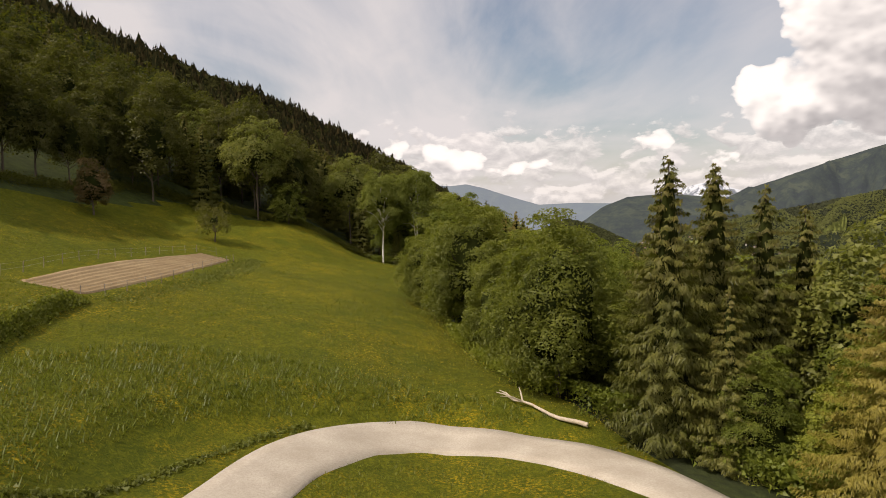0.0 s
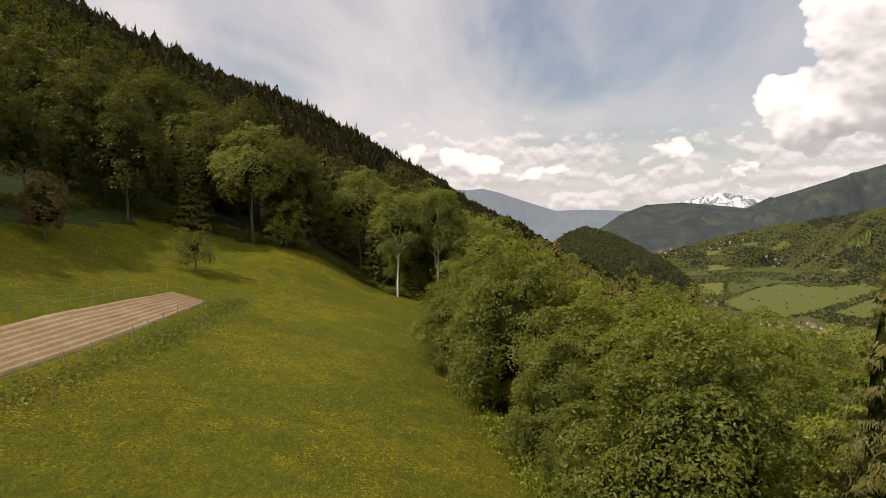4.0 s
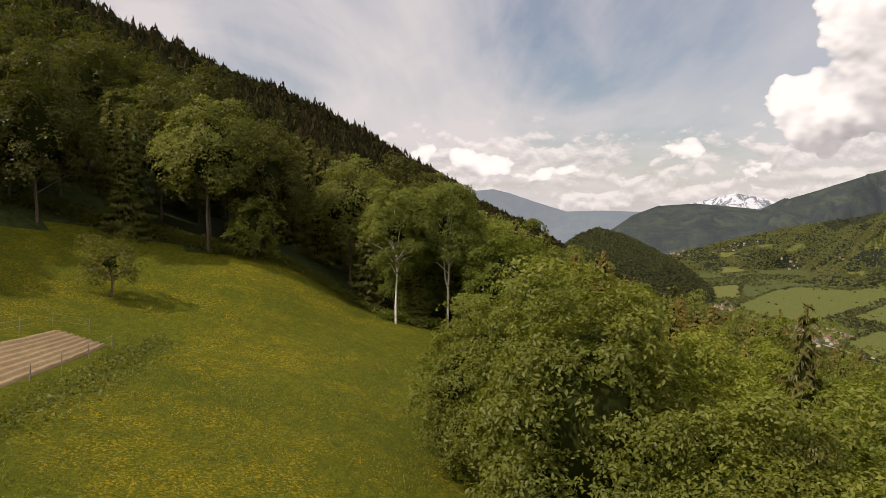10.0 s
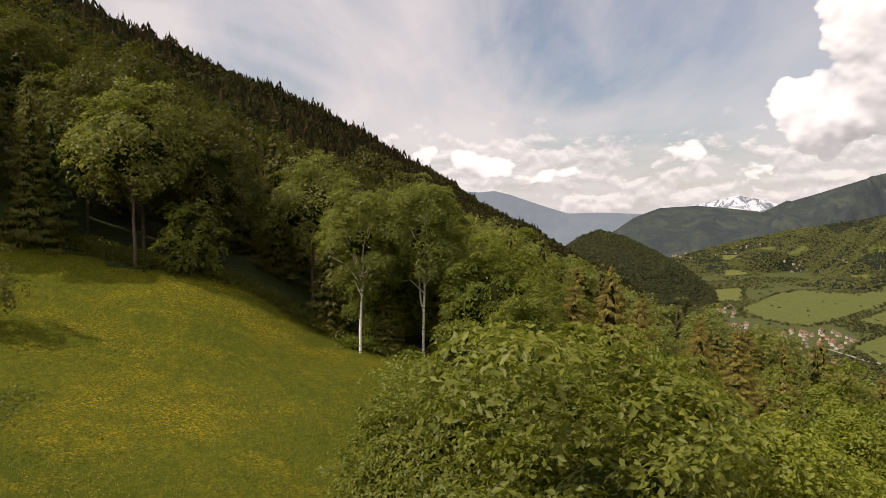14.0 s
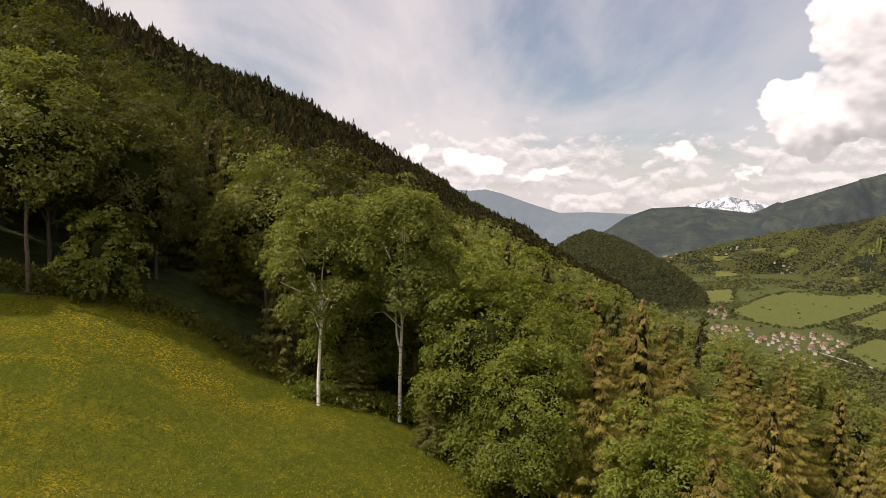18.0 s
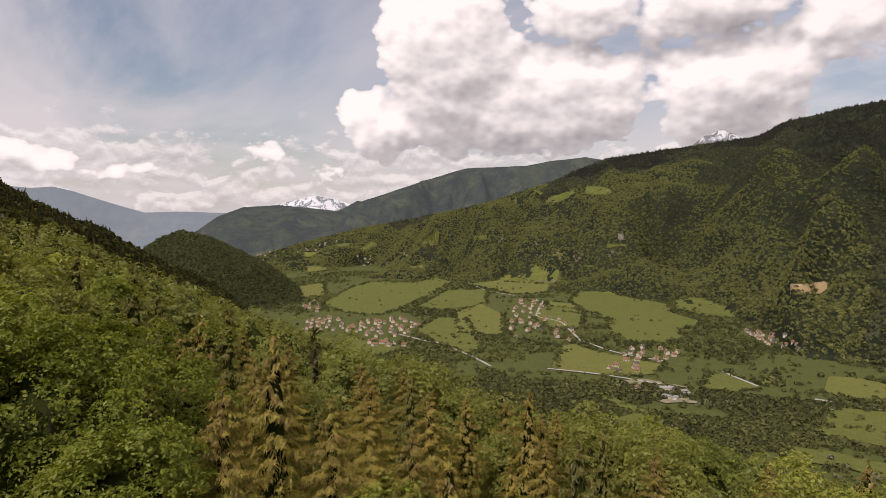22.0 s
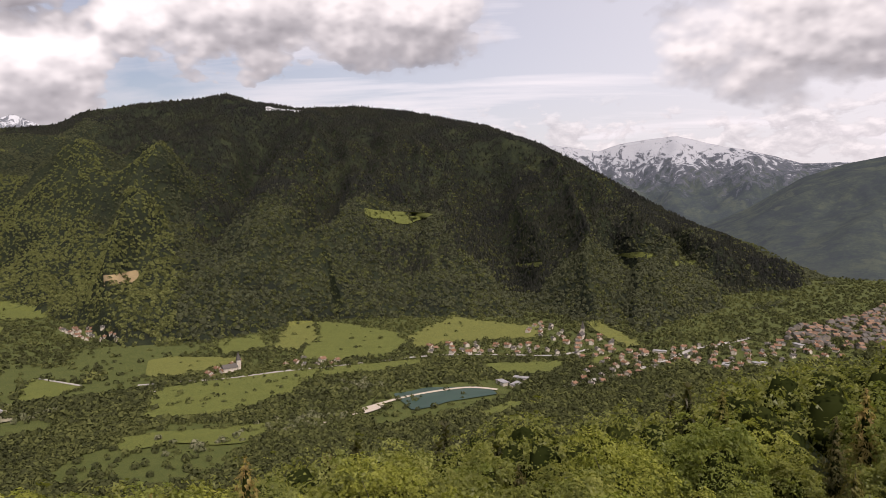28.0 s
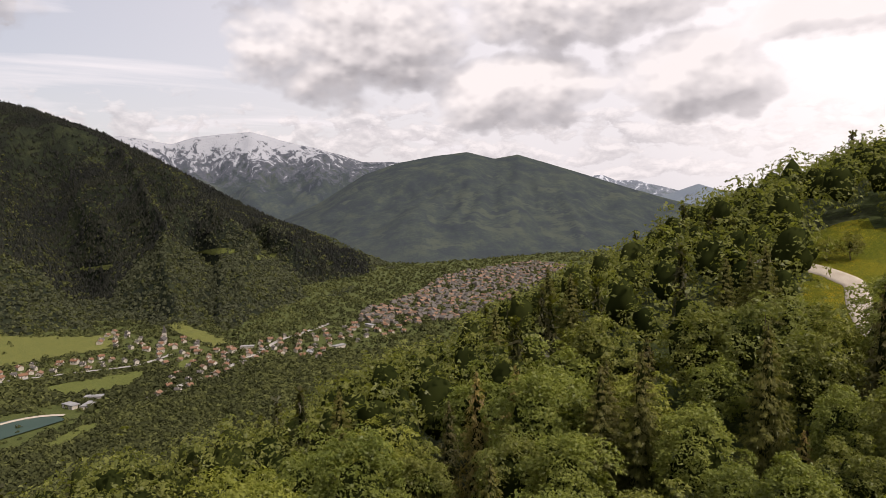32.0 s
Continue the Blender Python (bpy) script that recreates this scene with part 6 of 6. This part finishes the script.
for k, (x, y, s) in enumerate(((13.2, 123.8, 1.0), (14.1, 113.9, 1.0), (28.6, 141.5, 1.0), (39.1, 152.6, 1.0), (43.4, 138.3, 1.0), (22.2, 143.9, 1.0), (47.1, 134.8, 1.0), (10.3, 98.0, 0.85), (16.2, 131.0, 0.95),
                               (27.6, 127.0, 1.0), (39.2, 127.7, 1.0), (39.2, 115.3, 1.0), (67.1, 124.3, 1.0), (26.6, 135.5, 0.95), (33.0, 120.0, 0.9), (21.0, 118.0, 0.9), (57, 118, 0.9), (20.5, 104, 0.85))):
    plant(SPRUCE_RUST, x, y, s, k * 1.1)
for k, (x, y, s) in enumerate(((69.0, 51.5, 0.9), (66.2, 49.2, 0.95), (72.0, 48.0, 0.85), (79.0, 13.0, 1.0), (82.5, 16.5, 0.95), (76.0, 17.0, 0.9), (84.6, 8.4, 0.85), (110, 20, 0.95), (118, 30, 0.9), (126, 12, 1.0), (104, 64, 0.9))):
    plant(SPRUCE, x, y, s, k * 0.9)
for k, (x, y, s) in enumerate(((-1.6, 80.5, 0.75), (3.0, 75.5, 0.92), (5.0, 61.5, 0.68), (9.0, 76.0, 1.0), (11.5, 55.0, 0.68), (14.0, 66.0, 0.95), (8.0, 64.0, 0.9))):
    plant((ASH, ASH, ASH, CHERRY, ASH, LINDEN, ASH)[k], x, y, s, k * 1.3)
for k, (x, y, s) in enumerate(((13.5, 83.0, 0.95), (18.0, 74.0, 0.95), (20.0, 92.0, 1.0), (24.0, 60.0, 1.0), (20.0, 50.0, 1.0), (24.0, 32.0, 0.9))):
    plant((CHERRY, LINDEN)[k % 2], x, y, s, k * 2.1)
for k, (x, y, s) in enumerate(((-61, 83, 0.95), (-60.5, 88, 1.0), (-59.5, 93, 0.9), (-58, 98, 0.85), (-56, 103, 0.7), (-53.5, 108, 0.7), (-51, 113, 0.6), (-63, 78, 1.05), (-64, 72, 1.1), (-65, 66, 1.0))):
    plant(DEEP[0], x, y, s, k * 1.7, "beech leafy to the ground at the forest's edge")


def too_near(x, y, gap):
    return any(abs(x - a) < gap and abs(y - b) < gap for a, b in TREES)


def in_woods(x, y):
    road_side = math.hypot(x - 8, y - 20) < 14
    return not (bool(in_meadow(x, y)) or bool(lower_meadow(x, y)) or road_side or (x < 30 and y < 34 and x > -64) or (x < 10.5 and 82 < y < 110))


def scatter_forest():
    rng = np.random.default_rng(14)
    single, many = 0, []
    spots = []
    for _ in range(34000):
        r, b = 330 * math.sqrt(rng.uniform()), rng.uniform(-82, 172)
        x, y = r * math.sin(radians(b)), 70 + r * math.cos(radians(b))
        spots.append((math.hypot(x - 2, y - 84), x, y))
    spots.sort()
    taken = {}
    for r, x, y in spots:
        if not in_woods(x, y):
            continue
        gap = 6.1 if r < 90 else 7.0
        cell = (int(x // 7.2), int(y // 7.2))
        if any(math.hypot(x - a, y - c) < gap for i in (-1, 0, 1) for j in (-1, 0, 1) for a, c in taken.get((cell[0] + i, cell[1] + j), ())):
            continue
        if too_near(x, y, 3.6):
            continue
        taken.setdefault(cell, []).append((x, y))
        share = 0.5 if x < -15 else 0.42 if (3 < x < 45 and 94 < y < 190) else 0.10 if x > 10 else 0.25
        if 3 < x < 30 and 94 < y < 126:
            share = 0.8
        if x < 0 and y < 136 or r < 36 and y < 94:
            share = 0.06
        conifer = rng.uniform() < share * (1 + 2.2 * float(fbm(np.array(x / 30), np.array(y / 30), 3, 33)))
        scale = rng.uniform(0.62, 1.08) if x > 12 else rng.uniform(0.8, 1.15)
        if 40 < x < 74 and 42 < y < 80:
            scale *= 0.8
        if single < 290 and (r < 150):
            kind, rust = int(rng.choice([0, 1, 2, 3], p=[0.40, 0.34, 0.12, 0.14])), int(rng.uniform() < (0.5 if x > 3 else 0.0))
            if r < 44:
                pattern = MID_SPRUCE[rust] if conifer else ((ASH, ASH, LINDEN, ASH) if y < 72 else (LINDEN, CHERRY, ASH, CHERRY))[kind]
            elif x < -4 and y > 100 and not conifer:
                pattern = DEEP[(0, 1, 2, 1)[kind]]
            elif r < 80:
                pattern = (MID_SPRUCE if conifer else MID)[rust if conifer else kind]
            else:
                pattern = (LOW_SPRUCE if conifer else LOW)[rust if conifer else kind]
            plant(pattern, x, y, scale, rng.uniform(0, 6.28))
            single += 1
        else:
            many.append((x, y, scale, conifer, r))
    return many


def crowns(name, rows, count, leaf, mats, conifer, label, seed):
    """Trees past counting: crowns of leaf sprays joined in one mesh."""
    if not rows:
        return
    rng = np.random.default_rng(seed)
    patterns = []
    for k in range(3):
        t, c = spruce_meshes(40 + k, 14, 6.0, 16, max(3, count // 45), leaf, mats, 0.3) if conifer else broadleaf_meshes(50 + k, 13.5, 9.2, count, leaf, mats, limbs=1, bare=0.1, solid=0.6, each=max(6, count // 34), ragged=1.3)
        v = np.empty(len(c.vertices) * 3, np.float32)
        c.vertices.foreach_get("co", v)
        f = np.empty(len(c.loops), np.int32)
        c.loops.foreach_get("vertex_index", f)
        mi = np.empty(len(c.polygons), np.int32)
        c.polygons.foreach_get("material_index", mi)
        patterns.append((v.reshape(-1, 3), f.reshape(-1, 3), mi))
        bpy.data.meshes.remove(t)
        bpy.data.meshes.remove(c)
    out, tris, index, at = [], [], [], 0
    for n, (x, y, s, _, _) in enumerate(rows):
        p, f, mi = patterns[n % 3]
        tris.append(f + at)
        index.append(mi)
        at += len(p)
        p = p * s
        a = rng.uniform(0, 6.28)
        c, d = math.cos(a), math.sin(a)
        out.append(np.stack([p[:, 0] * c - p[:, 1] * d + x, p[:, 0] * d + p[:, 1] * c + y, p[:, 2] + float(ground_height(x, y))], -1))
    me = sheet(name, np.concatenate(out), np.concatenate(tris), [mats, CROWN_SHADE], np.concatenate(index))
    tagged(new(name, me), label, "woods", kind="stuff")


far_trees = scatter_forest()
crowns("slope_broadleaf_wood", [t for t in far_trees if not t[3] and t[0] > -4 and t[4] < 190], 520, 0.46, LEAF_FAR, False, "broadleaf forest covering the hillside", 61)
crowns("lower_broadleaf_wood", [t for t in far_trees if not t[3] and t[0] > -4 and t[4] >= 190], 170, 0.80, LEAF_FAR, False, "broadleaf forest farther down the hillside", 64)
crowns("slope_beech_wood", [t for t in far_trees if not t[3] and t[0] <= -4], 240, 0.68, DEEP_SHADED, False, "beech forest on the steep hillside above the meadow, darkened as if shaded", 63)
crowns("slope_conifer_wood", [t for t in far_trees if t[3]], 190, 0.9, NEEDLE_SHADED, True, "conifers among the hillside forest", 62)


def distant_slopes():
    """The forest of the home slope where it is farther off."""
    rng = np.random.default_rng(23)
    n = 37000
    r, b = np.sqrt(rng.uniform(315**2, 1000**2, n)), np.radians(rng.uniform(-80, 172, n))
    x, y = r * np.sin(b), 70 + r * np.cos(b)
    z = ground_height(x, y)
    keep = z > FLOOR + 12
    cone = rng.uniform(0, 1, n) < np.where(x < 0, 0.38, 0.14) * (1 + 2.0 * fbm(x / 60, y / 60, 3, 33))
    size = rng.uniform(7.5, 11.5, n) * np.where(cone & (x < -60), rng.uniform(1.0, 1.5, n), 1.0)
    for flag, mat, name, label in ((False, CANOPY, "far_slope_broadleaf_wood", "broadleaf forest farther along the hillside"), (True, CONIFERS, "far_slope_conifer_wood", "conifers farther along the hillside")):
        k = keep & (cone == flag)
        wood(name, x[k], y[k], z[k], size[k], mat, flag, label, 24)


distant_slopes()

# ---- grasses, flowers and what grows on the banks ----


def grass_tufts():
    rng = np.random.default_rng(91)
    n = 70000
    x, y = rng.uniform(-44, 14, n), rng.uniform(22, 118, n)
    thick = fbm(x / 5, y / 5, 4, 19)
    keep = in_meadow(x, y) & (rng.uniform(-0.5, 0.6, n) < thick + 0.1) & ~((x > -35.5) & (x < -26.8) & (y > 50) & (y < 93)) & (np.abs(np.hypot(x - 0.8, y - 26) - 11.8) > 3.2)
    x, y = x[keep], y[keep]
    n = len(x)
    z = ground_height(x, y)
    base = np.stack([x, y, z], -1)
    verts = []
    for k in range(3):
        a = rng.uniform(0, 6.28, n)
        h = rng.uniform(0.07, 0.19, n)
        w = rng.uniform(0.02, 0.04, n)
        out = np.stack([np.cos(a), np.sin(a), 0 * a], -1)
        side = np.stack([-np.sin(a), np.cos(a), 0 * a], -1)
        foot = base + out * rng.uniform(0, 0.12, (n, 1)) - (0, 0, 0.03)
        verts.append(np.stack([foot - side * w[:, None], foot + side * w[:, None], foot + out * (h * 0.7)[:, None] + np.stack([0 * h, 0 * h, h], -1)], 1))
    v = np.concatenate(verts, 0).reshape(-1, 3)
    tagged(new("meadow_grass", sheet("meadow_grass", v, np.arange(len(v)).reshape(-1, 3), BLADE)), "tall uncut meadow grass in uneven tufts", "grass", kind="stuff")


def flowers():
    rng = np.random.default_rng(92)
    n = 220000
    x, y = rng.uniform(-44, 10, n), rng.uniform(30, 116, n)
    drift = fbm(x / 14, y / 14, 4, 29) + 0.35 * fbm(x / 3, y / 3, 3, 30)
    keep = in_meadow(x, y) & (rng.uniform(0.05, 0.75, n) < drift) & ~((x > -35.5) & (x < -26.8) & (y > 50) & (y < 93)) & (np.hypot(x - 0.8, y - 26) > 14)
    x, y = x[keep][:36000], y[keep][:36000]
    n = len(x)
    base = np.stack([x, y, ground_height(x, y) + rng.uniform(0.2, 0.42, n)], -1)
    tilt = rng.normal(0, 0.35, (n, 3)) + (0, 0, 1)
    v, f = leaves(rng, base, tilt / np.linalg.norm(tilt, axis=1, keepdims=True), 0.046, 1.1)
    tagged(new("buttercups", sheet("buttercups", v, f, PETAL)), "drifts of yellow buttercups in the meadow", "flowers", kind="stuff")


def hedge(name, line, width, height, count, mat, label, seed):
    """A low tangle of shrubs along a line."""
    rng = np.random.default_rng(seed)
    line = np.array(line, float)
    seg = np.r_[0, np.cumsum(np.hypot(*np.diff(line, axis=0).T))]
    s = rng.uniform(0, seg[-1], count)
    x, y = np.interp(s, seg, line[:, 0]) + rng.normal(0, width / 3, count), np.interp(s, seg, line[:, 1]) + rng.normal(0, width / 3, count)
    top = height * (0.75 + 0.5 * fbm(s / 2.5, s * 0, 3, seed))
    z = ground_height(x, y) + top * np.sqrt(rng.uniform(0, 1, count))
    nn = rng.normal(size=(count, 3)) + (0, 0, 0.7)
    v, f = leaves(rng, np.stack([x, y, z], -1), nn / np.linalg.norm(nn, axis=1, keepdims=True), 0.15, 1.5)
    tagged(new(name, sheet(name, v, f, mat)), label, "hedge", kind="stuff")


def bank_grass():
    """Long rank grass on the bank between the meadow and the road's bend."""
    rng = np.random.default_rng(94)
    n = 60000
    x, y = rng.uniform(-34, 7, n), rng.uniform(14, 46, n)
    far = np.hypot((x - 0.8) * 0.95, y - 25.5) + 1.6 * fbm(x / 6, y / 6, 3, 41)
    keep = (far > 14.2) & (far < np.interp(x, [-34, -22, -8, 2, 7], [33, 25, 20.5, 17.0, 14.5])) & (y > 22 + 0.35 * (x + 10)) & (rng.uniform(-0.9, 0.7, n) < fbm(x / 1.6, y / 1.6, 3, 42))
    x, y = x[keep], y[keep]
    n = len(x)
    a, h, w = rng.uniform(0, 6.28, n), rng.uniform(0.16, 0.46, n), rng.uniform(0.02, 0.05, n)
    out, side = np.stack([np.cos(a), np.sin(a), 0 * a], -1), np.stack([-np.sin(a), np.cos(a), 0 * a], -1)
    foot = np.stack([x, y, ground_height(x, y) - 0.03], -1)
    v = np.stack([foot - side * w[:, None], foot + side * w[:, None], foot + out * (h * 0.8)[:, None] + np.stack([0 * h, 0 * h, h], -1)], 1).reshape(-1, 3)
    tagged(new("bank_grass", sheet("bank_grass", v, np.arange(len(v)).reshape(-1, 3), BANK_BLADE)), "rank dark green grass on the bank above the road", "grass", kind="stuff")


grass_tufts()
bank_grass()
flowers()
hedge("hedge", [(-23.4, 30), (-24.6, 38), (-26.2, 46), (-26.9, 50.5)], 0.7, 0.5, 5200, LEAF, "dark low hedge along the terrace edge", 93)
hedge("forest_edge_shrubs", [(7, 44), (5.2, 52), (3.4, 60), (1.5, 68)], 2.2, 1.6, 15000, LEAF_BRIGHT, "bright shrubs and saplings along the wood's edge", 95)
hedge("forest_edge_bracken", [(-46, 116), (-38, 120.5), (-30, 121.5), (-20, 125), (-13, 124)], 3.0, 1.1, 16000, LEAF_DEEP, "bracken and brambles along the forest's edge", 96)
hedge("birch_undergrowth", [(-12, 121.5), (-6, 123), (0, 121), (6, 117)], 2.2, 1.6, 12000, LEAF_FRESH, "undergrowth below the birches", 97)
hedge("roadside_shrubs", [(9.2, 41.5), (13.0, 37.5), (17.0, 32.0), (20.5, 26.0), (24, 20)], 2.6, 2.2, 24000, LEAF_FRESH, "bright green shrubs on the bank below the road", 98)


hedge("bank_weeds", [(-15.5, 21), (-13.2, 24.6), (-11.8, 27.2), (-10.7, 29.6), (-9.4, 32.4), (-7.4, 36)], 0.5, 0.22, 900, BLADE_WEEDS, "dark weeds on the earth bank beside the road", 101)
hedge("field_weeds", [(-25.6, 53), (-24.6, 66), (-24.8, 80), (-26.2, 94)], 2.6, 0.22, 4200, BLADE_WEEDS, "rank greyish weeds in the grass beside the tilled strip", 105)
hedge("meadow_rim", [(-58, 84), (-56, 95), (-51.5, 112), (-46, 117)], 2.4, 1.4, 9000, LEAF_DEEP, "dark scrub at the foot of the hillside forest", 103)


def bare_tree(x, y, height, label):
    """A dead tree with nothing but forking twigs."""
    rng = np.random.default_rng(99)
    base = tagged(new("dead_tree"), label, "tree")
    base.location = (x, y, float(ground_height(x, y)))
    pieces = [tube([(0, 0, -0.5), (0.1, 0, height * 0.4), (0.2, 0.1, height * 0.75)], [0.16, 0.12, 0.05], 6)]
    for k in range(46):
        h = height * rng.uniform(0.3, 0.75)
        a, l = rng.uniform(0, 6.28), height * rng.uniform(0.12, 0.3)
        p = np.array((0.1, 0.05, h))
        q = p + (math.cos(a) * l * 0.8, math.sin(a) * l * 0.8, l * 0.7)
        pieces.append(tube([p, (p + q) / 2 + (0, 0, 0.1), q], [0.045, 0.03, 0.01], 4))
        for _ in range(3):
            t = rng.uniform(0.3, 0.9)
            b = p + (q - p) * t
            pieces.append(tube([b, b + rng.normal(0, 0.4, 3) + (0, 0, 0.6)], [0.02, 0.006], 3))
    v, f = joined(pieces)
    part("branches", sheet("branches", v, f, DEADWOOD, smooth=True), base)


bare_tree(43.0, 66.0, 13.0, "bare grey dead tree among the green crowns")

for ob in PATTERNS:
    for o in (*ob.children_recursive, ob):
        bpy.data.objects.remove(o)
